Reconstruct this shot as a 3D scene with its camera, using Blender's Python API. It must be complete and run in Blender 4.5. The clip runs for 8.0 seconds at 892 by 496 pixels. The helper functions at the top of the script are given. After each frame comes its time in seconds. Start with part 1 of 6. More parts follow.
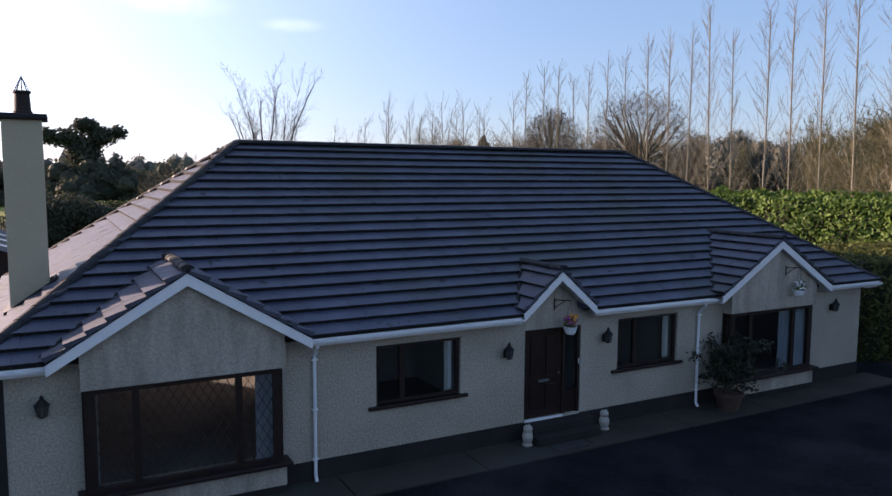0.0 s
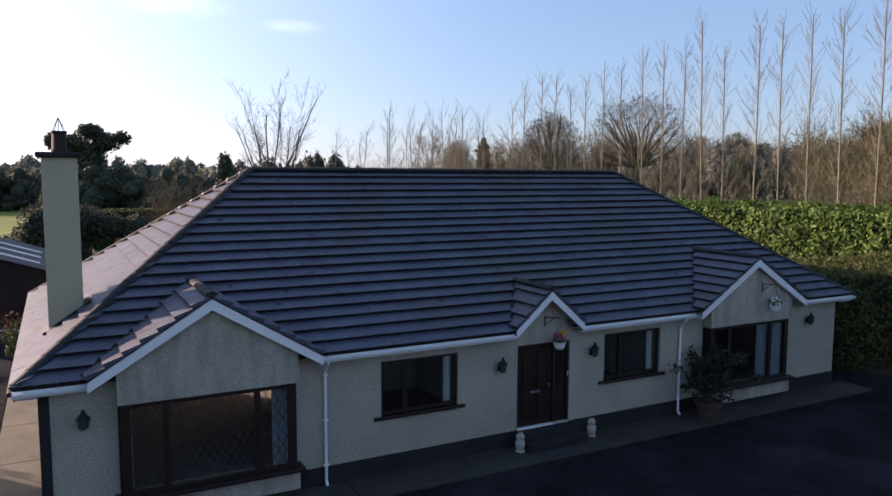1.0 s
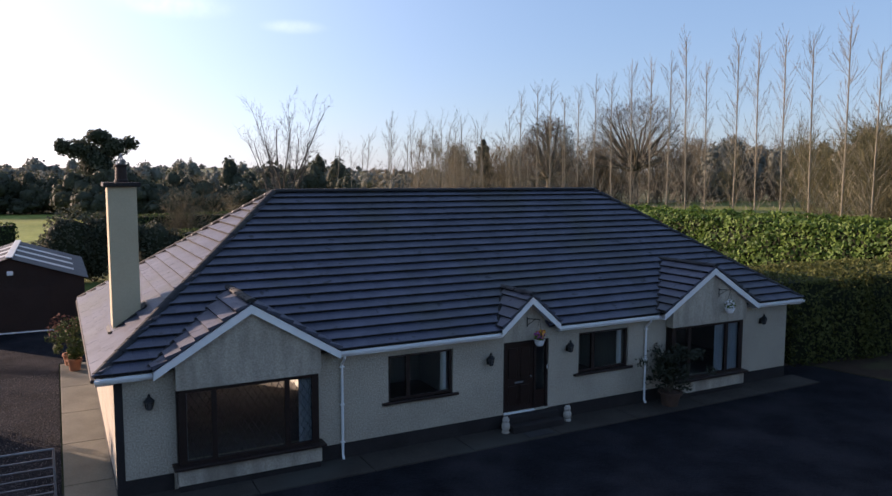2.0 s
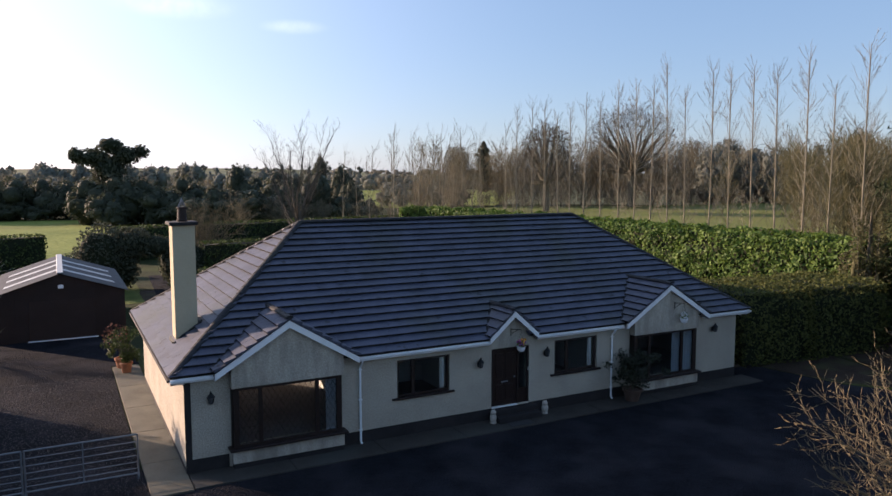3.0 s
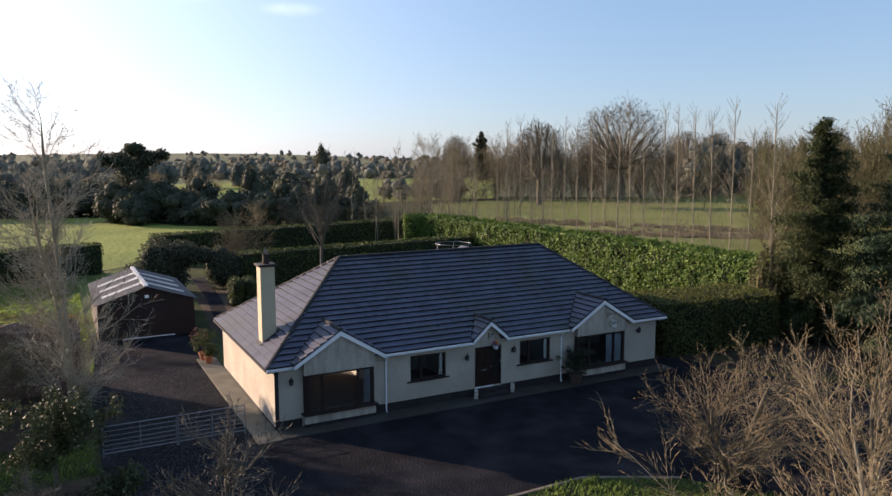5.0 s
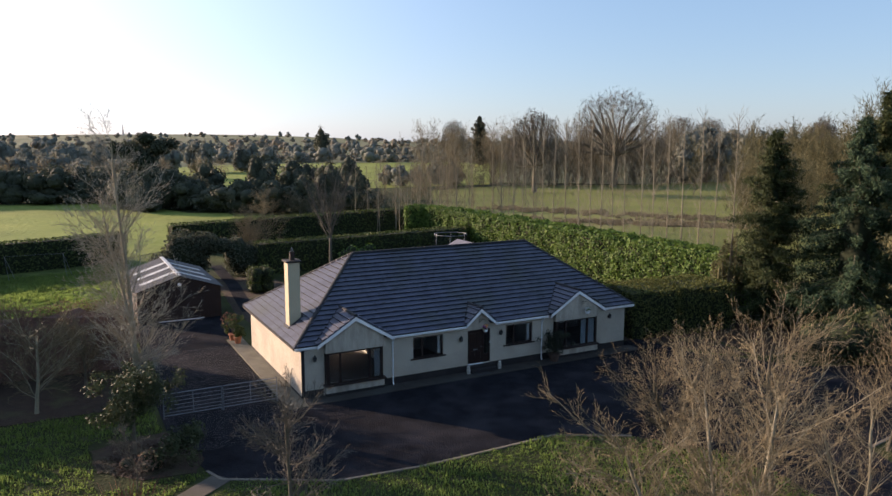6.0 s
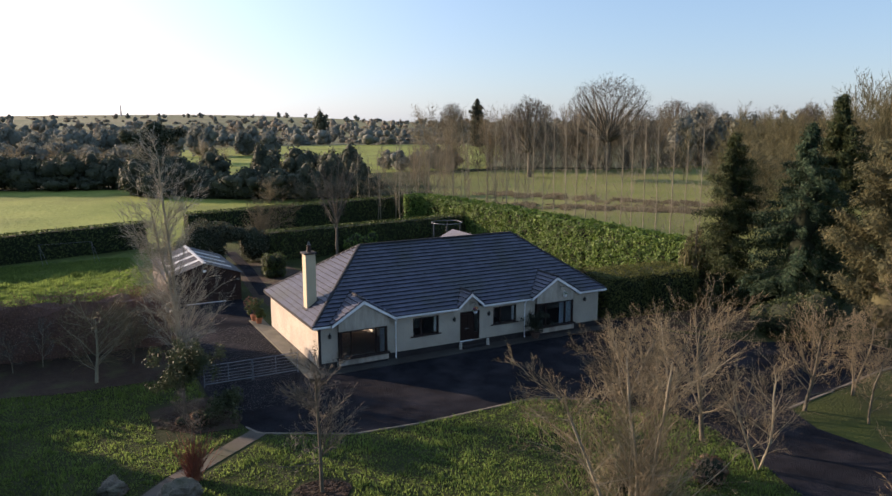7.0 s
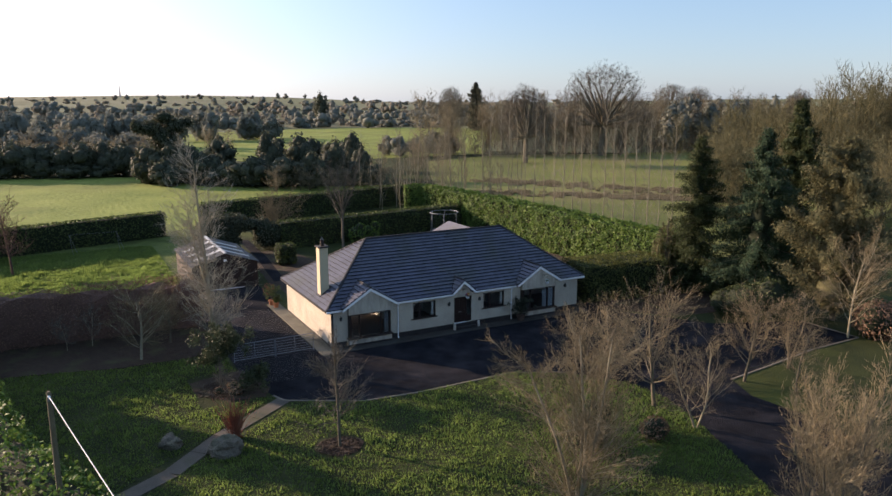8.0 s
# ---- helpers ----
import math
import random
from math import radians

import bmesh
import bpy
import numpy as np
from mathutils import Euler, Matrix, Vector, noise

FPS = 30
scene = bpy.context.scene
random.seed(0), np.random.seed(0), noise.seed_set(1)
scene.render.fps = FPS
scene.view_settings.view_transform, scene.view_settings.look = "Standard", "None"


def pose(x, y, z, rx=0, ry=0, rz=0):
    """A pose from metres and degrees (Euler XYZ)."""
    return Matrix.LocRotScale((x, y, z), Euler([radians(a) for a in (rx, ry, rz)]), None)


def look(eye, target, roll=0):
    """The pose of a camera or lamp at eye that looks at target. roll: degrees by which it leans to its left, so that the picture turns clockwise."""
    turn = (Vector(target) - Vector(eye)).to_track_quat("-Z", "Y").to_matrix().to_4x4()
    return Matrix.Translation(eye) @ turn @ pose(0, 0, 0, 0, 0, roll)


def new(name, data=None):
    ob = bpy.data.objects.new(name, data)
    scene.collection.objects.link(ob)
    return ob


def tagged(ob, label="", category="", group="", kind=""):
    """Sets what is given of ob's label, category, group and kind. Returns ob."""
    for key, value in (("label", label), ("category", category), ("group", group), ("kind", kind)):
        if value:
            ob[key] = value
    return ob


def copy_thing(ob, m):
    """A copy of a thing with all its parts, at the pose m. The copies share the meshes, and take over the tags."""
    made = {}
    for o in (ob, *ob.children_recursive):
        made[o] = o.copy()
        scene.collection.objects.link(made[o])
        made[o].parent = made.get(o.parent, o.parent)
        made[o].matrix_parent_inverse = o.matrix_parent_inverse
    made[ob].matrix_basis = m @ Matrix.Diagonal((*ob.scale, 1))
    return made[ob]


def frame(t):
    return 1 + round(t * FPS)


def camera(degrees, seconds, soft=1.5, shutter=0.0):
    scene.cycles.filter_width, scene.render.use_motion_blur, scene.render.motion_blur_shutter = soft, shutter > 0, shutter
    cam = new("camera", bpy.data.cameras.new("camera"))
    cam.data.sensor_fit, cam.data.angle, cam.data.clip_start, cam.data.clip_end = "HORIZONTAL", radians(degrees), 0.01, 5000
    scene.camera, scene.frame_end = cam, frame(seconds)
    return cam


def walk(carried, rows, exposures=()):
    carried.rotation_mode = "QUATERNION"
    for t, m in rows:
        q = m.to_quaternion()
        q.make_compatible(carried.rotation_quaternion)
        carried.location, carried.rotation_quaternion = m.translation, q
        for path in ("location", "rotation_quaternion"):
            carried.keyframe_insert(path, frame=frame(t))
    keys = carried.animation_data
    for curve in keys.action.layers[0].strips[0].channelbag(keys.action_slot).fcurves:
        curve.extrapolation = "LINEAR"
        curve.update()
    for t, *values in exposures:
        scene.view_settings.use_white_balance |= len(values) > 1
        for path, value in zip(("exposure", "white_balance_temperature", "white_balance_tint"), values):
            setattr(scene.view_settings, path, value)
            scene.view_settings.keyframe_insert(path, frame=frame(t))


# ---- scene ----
cam = camera(62.6, 8.0)
PATH = [
    (0, (1.171, -13.67, 6.103), (2.108, -11.914, 5.908), 0.3),
    (0.5, (0.989, -14.073, 6.524), (1.926, -12.316, 6.331), 0.2),
    (1, (0.559, -14.905, 6.765), (1.495, -13.148, 6.572), 0.2),
    (1.5, (-0.049, -16.142, 6.966), (0.887, -14.385, 6.774), 0.2),
    (3, (-2.867, -21.792, 8.69), (-1.934, -20.033, 8.497), 0.0),
    (3.5, (-4.025, -24.046, 9.318), (-3.092, -22.288, 9.122), -0.0),
    (4, (-5.325, -26.485, 10.233), (-4.392, -24.728, 10.027), -0.1),
    (5.5, (-9.543, -34.6, 13.081), (-8.61, -32.851, 12.821), -0.0),
    (6, (-11.087, -37.553, 13.968), (-10.153, -35.808, 13.681), 0.1),
    (6.5, (-12.5, -40.563, 14.89), (-11.568, -38.821, 14.577), -0.1),
    (7, (-14.046, -43.614, 15.862), (-13.113, -41.878, 15.521), -0.0),
    (7.5, (-15.482, -46.689, 16.925), (-14.552, -44.956, 16.557), -0.0),
    (8, (-17.029, -49.838, 18.128), (-16.1, -48.111, 17.734), -0.1),
]
walk(cam, [(t, look(eye, target, roll)) for t, eye, target, roll in PATH], [(0, 0.46, 6000, 31), (3, 0.36, 6050, 27), (8, 0.52, 6150, 24)])

# ---- world, sun ----
SUN_EL, SUN_AZ = 13.5, 38.0          # degrees above the horizon; degrees west of north (+y)
world = bpy.data.worlds.new("world")
scene.world = world
world.use_nodes = True
wn = world.node_tree.nodes
sky = wn.new("ShaderNodeTexSky")
sky.sky_type = "NISHITA"
sky.sun_disc = False
sky.sun_elevation = radians(SUN_EL)
sky.sun_rotation = radians(-SUN_AZ)
sky.air_density, sky.dust_density, sky.ozone_density = 1.0, 0.5, 1.5
veil = wn.new("ShaderNodeMix")               # thin high haze over a clear sky
veil.data_type = "RGBA"
veil.inputs["Factor"].default_value = 0.40
veil.inputs["B"].default_value = (2.75, 4.7, 6.3, 1)
world.node_tree.links.new(sky.outputs[0], veil.inputs["A"])
# the haze is whiter towards the sun
way, toward, lobe, glow = wn.new("ShaderNodeTexCoord"), wn.new("ShaderNodeVectorMath"), wn.new("ShaderNodeMath"), wn.new("ShaderNodeMix")
toward.operation, lobe.operation = "DOT_PRODUCT", "POWER"
toward.inputs[1].default_value = (-math.sin(radians(SUN_AZ)) * math.cos(radians(SUN_EL)), math.cos(radians(SUN_AZ)) * math.cos(radians(SUN_EL)), math.sin(radians(SUN_EL)))
lobe.use_clamp = True
lobe.inputs[1].default_value = 3.2
glow.data_type, glow.blend_type = "RGBA", "ADD"
glow.inputs["B"].default_value = (6.4, 6.6, 6.8, 1)
world.node_tree.links.new(way.outputs["Generated"], toward.inputs[0])
half_way = wn.new("ShaderNodeMath")
half_way.operation = "MAXIMUM"
half_way.inputs[1].default_value = 0.0
world.node_tree.links.new(toward.outputs["Value"], half_way.inputs[0])
world.node_tree.links.new(half_way.outputs[0], lobe.inputs[0])
world.node_tree.links.new(lobe.outputs[0], glow.inputs["Factor"])
world.node_tree.links.new(veil.outputs["Result"], glow.inputs["A"])
cloudy = glow.outputs["Result"]
wisp = wn.new("ShaderNodeTexNoise")          # two small wisps of high cloud
wisp.inputs["Scale"].default_value, wisp.inputs["Detail"].default_value = 60, 6
for (cx, cy, cz), long_way, thick in (((0.136, 0.968, 0.209), 0.075, 0.016), ((0.279, 0.941, 0.191), 0.042, 0.009)):
    rel, stretch, far, fade, blend, add = wn.new("ShaderNodeVectorMath"), wn.new("ShaderNodeVectorMath"), wn.new("ShaderNodeVectorMath"), wn.new("ShaderNodeMapRange"), wn.new("ShaderNodeMath"), wn.new("ShaderNodeMix")
    rel.operation, stretch.operation, far.operation, blend.operation = "SUBTRACT", "MULTIPLY", "LENGTH", "MULTIPLY"
    rel.inputs[1].default_value = (cx, cy, cz)
    stretch.inputs[1].default_value = (0.8 / long_way, 0.3 / long_way, 0.75 / thick)
    fade.interpolation_type = "SMOOTHERSTEP"
    fade.inputs["From Min"].default_value, fade.inputs["From Max"].default_value = 1.0, 0.1
    add.data_type, add.blend_type = "RGBA", "ADD"
    add.inputs["B"].default_value = (2.1, 1.9, 1.6, 1)
    for a, b in ((way.outputs["Generated"], rel.inputs[0]), (rel.outputs[0], stretch.inputs[0]), (stretch.outputs[0], far.inputs[0]), (far.outputs["Value"], fade.inputs["Value"]),
                 (fade.outputs[0], blend.inputs[0]), (wisp.outputs["Fac"], blend.inputs[1]), (blend.outputs[0], add.inputs["Factor"]), (cloudy, add.inputs["A"])):
        world.node_tree.links.new(a, b)
    cloudy = add.outputs["Result"]
world.node_tree.links.new(cloudy, wn["Background"].inputs[0])
wn["Background"].inputs[1].default_value = 0.112
sun = new("sun", bpy.data.lights.new("sun", "SUN"))
sun.data.energy, sun.data.angle, sun.data.color = 8.7, radians(0.6), (1.0, 0.75, 0.48)
to_sun = Vector((-math.sin(radians(SUN_AZ)) * math.cos(radians(SUN_EL)), math.cos(radians(SUN_AZ)) * math.cos(radians(SUN_EL)), math.sin(radians(SUN_EL))))
sun.matrix_world = look(to_sun * 100, (0, 0, 0))


# ---- materials ----
def material(name, c1, c2, scale=2.0, fine=40.0, rough=0.85, bump=0.3, metal=0.0, spec=0.3, c3=None, translucent=0.0, per_object=False, per_island=False, dist=0.01, vary=0.9, coarse=1.6, grain=1.2, spots=None):
    """A procedural surface: two colours mixed by coarse and fine noise, relief by the fine one."""
    m = bpy.data.materials.new(name)
    m.use_nodes = True
    nt = m.node_tree
    n, l = nt.nodes, nt.links
    bsdf = n["Principled BSDF"]
    co = n.new("ShaderNodeTexCoord")
    big, small = n.new("ShaderNodeTexNoise"), n.new("ShaderNodeTexNoise")
    big.inputs["Scale"].default_value, small.inputs["Scale"].default_value = scale, fine
    big.inputs["Detail"].default_value, small.inputs["Detail"].default_value = 4, 3
    where = co.outputs["Object"]
    if per_object:
        shift = n.new("ShaderNodeVectorMath")
        l.new(where, shift.inputs[0])
        l.new(n.new("ShaderNodeObjectInfo").outputs["Location"], shift.inputs[1])
        where = shift.outputs[0]
    for t in (big, small):
        l.new(where, t.inputs["Vector"])
    mix = n.new("ShaderNodeMix")
    mix.data_type = "RGBA"
    mix.inputs["A"].default_value, mix.inputs["B"].default_value = (*c1, 1), (*c2, 1)
    add = n.new("ShaderNodeMath")
    add.operation = "MULTIPLY_ADD"
    l.new(big.outputs["Fac"], add.inputs[0])
    add.inputs[1].default_value = coarse
    sub = n.new("ShaderNodeMath")
    sub.operation = "MULTIPLY_ADD"
    l.new(small.outputs["Fac"], sub.inputs[0])
    sub.inputs[1].default_value, sub.inputs[2].default_value = grain, 0.5 - 0.5 * (coarse + grain)
    l.new(sub.outputs[0], add.inputs[2])
    last = add.outputs[0]
    if per_object or per_island:
        src = n.new("ShaderNodeObjectInfo").outputs["Random"] if per_object else n.new("ShaderNodeNewGeometry").outputs["Random Per Island"]
        more = n.new("ShaderNodeMath")
        more.operation = "MULTIPLY_ADD"
        l.new(src, more.inputs[0])
        more.inputs[1].default_value = vary
        off = n.new("ShaderNodeMath")
        off.operation = "SUBTRACT"
        off.inputs[1].default_value = vary / 2
        l.new(last, off.inputs[0])
        l.new(off.outputs[0], more.inputs[2])
        last = more.outputs[0]
    clamp = n.new("ShaderNodeClamp")
    l.new(last, clamp.inputs[0])
    l.new(clamp.outputs[0], mix.inputs["Factor"])
    col = mix.outputs["Result"]
    if c3:
        third = n.new("ShaderNodeTexNoise")
        third.inputs["Scale"].default_value, third.inputs["Detail"].default_value = scale * 0.37, 5
        l.new(where, third.inputs["Vector"])
        ramp = n.new("ShaderNodeValToRGB")
        ramp.color_ramp.elements[0].position, ramp.color_ramp.elements[1].position = 0.5, 0.72
        l.new(third.outputs["Fac"], ramp.inputs[0])
        mix3 = n.new("ShaderNodeMix")
        mix3.data_type = "RGBA"
        l.new(ramp.outputs[0], mix3.inputs["Factor"])
        l.new(col, mix3.inputs["A"])
        mix3.inputs["B"].default_value = (*c3, 1)
        col = mix3.outputs["Result"]
    if spots:
        dots, cut, dab = n.new("ShaderNodeTexNoise"), n.new("ShaderNodeValToRGB"), n.new("ShaderNodeMix")
        dots.inputs["Scale"].default_value, dots.inputs["Detail"].default_value = 3.2, 2
        cut.color_ramp.elements[0].position, cut.color_ramp.elements[1].position = 0.66, 0.71
        dab.data_type = "RGBA"
        dab.inputs["B"].default_value = (*spots, 1)
        l.new(where, dots.inputs["Vector"])
        l.new(dots.outputs["Fac"], cut.inputs[0])
        l.new(cut.outputs[0], dab.inputs["Factor"])
        l.new(col, dab.inputs["A"])
        col = dab.outputs["Result"]
    l.new(col, bsdf.inputs["Base Color"])
    bsdf.inputs["Roughness"].default_value, bsdf.inputs["Metallic"].default_value = rough, metal
    bsdf.inputs["Specular IOR Level"].default_value = spec
    if bump:
        b = n.new("ShaderNodeBump")
        b.inputs["Strength"].default_value, b.inputs["Distance"].default_value = bump, dist
        l.new(small.outputs["Fac"], b.inputs["Height"])
        l.new(b.outputs[0], bsdf.inputs["Normal"])
    if translucent:
        tr, ms = n.new("ShaderNodeBsdfTranslucent"), n.new("ShaderNodeMixShader")
        l.new(col, tr.inputs[0])
        ms.inputs[0].default_value = translucent
        l.new(bsdf.outputs[0], ms.inputs[1])
        l.new(tr.outputs[0], ms.inputs[2])
        l.new(ms.outputs[0], n["Material Output"].inputs[0])
    return m


def glass_material(name, tint=(0.9, 0.92, 0.92)):
    m = bpy.data.materials.new(name)
    m.use_nodes = True
    n, l = m.node_tree.nodes, m.node_tree.links
    n.remove(n["Principled BSDF"])
    fr, tr, gl, ms = n.new("ShaderNodeLayerWeight"), n.new("ShaderNodeBsdfTransparent"), n.new("ShaderNodeBsdfGlossy"), n.new("ShaderNodeMixShader")
    fr.inputs["Blend"].default_value = 0.5
    power, lift = n.new("ShaderNodeMath"), n.new("ShaderNodeMath")
    power.operation, lift.operation = "POWER", "MULTIPLY_ADD"
    power.inputs[1].default_value, lift.inputs[1].default_value, lift.inputs[2].default_value = 5.0, 0.92, 0.075
    l.new(fr.outputs["Facing"], power.inputs[0])
    l.new(power.outputs[0], lift.inputs[0])
    tr.inputs[0].default_value = (*tint, 1)
    gl.inputs["Roughness"].default_value = 0.01
    l.new(lift.outputs[0], ms.inputs[0])
    l.new(tr.outputs[0], ms.inputs[1])
    l.new(gl.outputs[0], ms.inputs[2])
    l.new(ms.outputs[0], n["Material Output"].inputs[0])
    return m


M_WALL = material("pebbledash", (0.235, 0.212, 0.172), (0.54, 0.487, 0.402), 0.7, 26, 0.95, 1.0, dist=0.02, coarse=0.8, grain=1.7)
M_GABLE = material("rough_render", (0.27, 0.242, 0.2), (0.50, 0.452, 0.378), 1.6, 24, 0.95, 0.8, c3=(0.2, 0.178, 0.15), dist=0.015, grain=1.5)
M_CHIM = material("chimney_render", (0.4144, 0.3552, 0.2442), (0.4884, 0.4218, 0.296), 0.9, 30, 0.95, 0.3)
M_PLINTH = material("plinth_paint", (0.014, 0.012, 0.013), (0.03, 0.027, 0.027), 1.5, 40, 0.8, 0.5)
M_TILE = material("concrete_tile", (0.038, 0.0425, 0.062), (0.077, 0.084, 0.119), 1.1, 30, 0.62, 0.3, spec=0.4, c3=(0.05, 0.055, 0.055), per_island=True, vary=0.35, spots=(0.018, 0.02, 0.028))
M_TILE1 = material("concrete_tile_single", (0.038, 0.042, 0.066), (0.075, 0.081, 0.122), 1.1, 30, 0.5, 0.3, spec=0.4, c3=(0.05, 0.055, 0.055), per_object=True, vary=0.35, spots=(0.018, 0.02, 0.028))
# near-black tile butts: the shadow under each course is put into their colour
M_EDGE = material("tile_edge_shade", (0.010, 0.010, 0.011), (0.022, 0.022, 0.022), 4, 30, 0.95, 0.3)
M_RIDGE = material("ridge_tile", (0.012, 0.013, 0.016), (0.026, 0.027, 0.031), 1.5, 25, 0.8, 0.4, c3=(0.032, 0.032, 0.026))
M_UPVC = material("white_upvc", (0.74, 0.76, 0.78), (0.82, 0.83, 0.84), 1.5, 10, 0.35, 0.02, spec=0.5)
M_MAHOG = material("mahogany", (0.012, 0.007, 0.006), (0.024, 0.013, 0.011), 3, 30, 0.5, 0.15, spec=0.35)
M_DOOR = material("door_wood", (0.0104, 0.0046, 0.0039), (0.0195, 0.0078, 0.0059), 3, 25, 0.45, 0.15, spec=0.4)
M_GLASS = glass_material("window_glass")
M_LEAD = material("lead", (0.016, 0.016, 0.017), (0.03, 0.03, 0.03), 5, 30, 0.7, 0.1)
M_INNER = material("inner_plaster", (0.66, 0.65, 0.60), (0.74, 0.73, 0.68), 0.7, 15, 0.9, 0.1)
M_CARPET = material("carpet", (0.15, 0.135, 0.125), (0.24, 0.22, 0.205), 2, 60, 0.95, 0.3)
M_CURTAIN = material("curtain", (0.45, 0.52, 0.60), (0.6, 0.66, 0.72), 2, 30, 0.9, 0.2, translucent=0.3)
M_BLACK = material("black_iron", (0.012, 0.012, 0.013), (0.03, 0.03, 0.03), 6, 40, 0.45, 0.2, metal=0.5)
M_LAMPGLASS = material("lantern_glass", (0.06, 0.06, 0.065), (0.12, 0.12, 0.12), 5, 20, 0.15, 0.0, spec=0.6)
M_POT = material("terracotta", (0.30, 0.12, 0.06), (0.42, 0.18, 0.09), 4, 30, 0.85, 0.2)
M_DARKPOT = material("dark_pot", (0.06, 0.038, 0.03), (0.11, 0.07, 0.052), 4, 30, 0.9, 0.3)
M_OLIVE = material("olive_leaf", (0.030, 0.039, 0.018), (0.075, 0.088, 0.042), 0.8, 4, 0.6, 0, spec=0.12, translucent=0.15, per_island=True)
M_STONE = material("statue_stone", (0.30, 0.28, 0.24), (0.48, 0.45, 0.40), 8, 40, 0.9, 0.4)
M_ROCK = material("boulder", (0.07, 0.061, 0.048), (0.18, 0.157, 0.122), 1.5, 12, 0.95, 1.0, c3=(0.07, 0.08, 0.04), dist=0.06)
M_ASPHALT = material("asphalt", (0.0053, 0.0056, 0.0077), (0.0185, 0.0198, 0.0255), 0.9, 14, 1.0, 1.0, spec=0.06, c3=(0.030, 0.029, 0.034), dist=0.09)
M_SUNCHIPS = material("chippings", (0.09, 0.086, 0.086), (0.23, 0.218, 0.212), 1.2, 20, 0.95, 0, spec=0.1, per_island=True)
M_CONC = material("concrete", (0.085, 0.08, 0.06), (0.16, 0.15, 0.115), 0.9, 25, 0.9, 0.4, c3=(0.07, 0.066, 0.05))
M_PATH = material("worn_concrete", (0.0562, 0.0495, 0.0405), (0.1125, 0.099, 0.081), 0.9, 25, 0.95, 0.5, c3=(0.06, 0.062, 0.03))
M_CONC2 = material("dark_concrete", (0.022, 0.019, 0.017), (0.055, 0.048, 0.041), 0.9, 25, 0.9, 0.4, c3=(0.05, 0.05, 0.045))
M_KERB = material("kerb", (0.1, 0.088, 0.07), (0.19, 0.165, 0.13), 2, 30, 0.9, 0.3)
M_SOIL = material("soil", (0.021, 0.0132, 0.0084), (0.051, 0.033, 0.021), 2, 25, 0.98, 1.0, c3=(0.05, 0.05, 0.02), dist=0.05)
# shade is put into M_GRASS; sunlight lightens M_FIELD and M_LAWN
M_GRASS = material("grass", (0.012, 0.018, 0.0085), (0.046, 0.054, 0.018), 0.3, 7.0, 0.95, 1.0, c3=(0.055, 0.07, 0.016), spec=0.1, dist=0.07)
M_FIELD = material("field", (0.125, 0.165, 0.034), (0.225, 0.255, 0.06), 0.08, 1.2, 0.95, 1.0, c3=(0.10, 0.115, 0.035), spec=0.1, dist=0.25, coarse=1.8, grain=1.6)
M_PASTURE = material("rough_pasture", (0.10, 0.12, 0.032), (0.175, 0.185, 0.055), 0.07, 2.0, 0.95, 0.6, c3=(0.14, 0.125, 0.055), spec=0.1, dist=0.1)
# far fields greyed: some distance haze is put into the colour
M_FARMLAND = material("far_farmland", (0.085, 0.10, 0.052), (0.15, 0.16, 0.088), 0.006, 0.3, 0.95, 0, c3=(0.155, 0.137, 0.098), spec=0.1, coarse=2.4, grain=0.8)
M_LAWN = material("sunlit_lawn", (0.055, 0.078, 0.022), (0.14, 0.165, 0.045), 0.5, 9.0, 0.95, 1.0, c3=(0.06, 0.07, 0.02), spec=0.1, dist=0.1)
M_BLADE = material("grass_blade", (0.096, 0.150, 0.040), (0.175, 0.245, 0.062), 0.6, 5, 0.8, 0, spec=0.15, translucent=0.7, per_island=True)
M_LAUREL = material("laurel_leaf", (0.036, 0.08, 0.014), (0.135, 0.205, 0.038), 0.5, 3, 0.62, 0, spec=0.25, translucent=0.3, per_island=True)
M_HEDGE = material("hedge_leaf", (0.030, 0.050, 0.012), (0.09, 0.115, 0.030), 0.6, 4, 0.7, 0, spec=0.25, translucent=0.2, per_island=True)
M_BOX = material("clipped_leaf", (0.046, 0.056, 0.017), (0.13, 0.14, 0.042), 0.6, 4, 0.75, 0, spec=0.2, translucent=0.4, per_island=True)
# near-black: the shade between leaves is put into the core's colour
M_CORE = material("shaded_foliage_core", (0.010, 0.014, 0.006), (0.022, 0.028, 0.012), 1, 6, 0.95, 0.5)
M_DARK = material("evergreen_leaf", (0.042, 0.050, 0.034), (0.078, 0.086, 0.054), 0.4, 3, 0.75, 0, spec=0.2, translucent=0.25, per_island=True)
M_CONIF = material("conifer_needle", (0.0177, 0.0286, 0.0102), (0.0544, 0.068, 0.0238), 0.5, 3, 0.8, 0, spec=0.2, translucent=0.25, per_island=True)
M_CYPR = material("cypress_foliage", (0.056, 0.06, 0.03), (0.145, 0.136, 0.066), 0.5, 3, 0.8, 0, spec=0.2, translucent=0.35, per_island=True)
M_BEECH = material("beech_leaf", (0.1, 0.062, 0.042), (0.235, 0.15, 0.1), 0.8, 5, 0.8, 0, spec=0.2, translucent=0.25, per_island=True)
M_BARK = material("bark", (0.0723, 0.0629, 0.0442), (0.1445, 0.1275, 0.0918), 2, 25, 0.95, 0.6)
M_PALE = material("pale_bark", (0.1785, 0.1573, 0.1062), (0.306, 0.272, 0.187), 1.5, 18, 0.9, 0.4)
M_TWIG = material("twig", (0.105, 0.085, 0.050), (0.20, 0.162, 0.094), 0.8, 8, 0.9, 0, per_island=True)
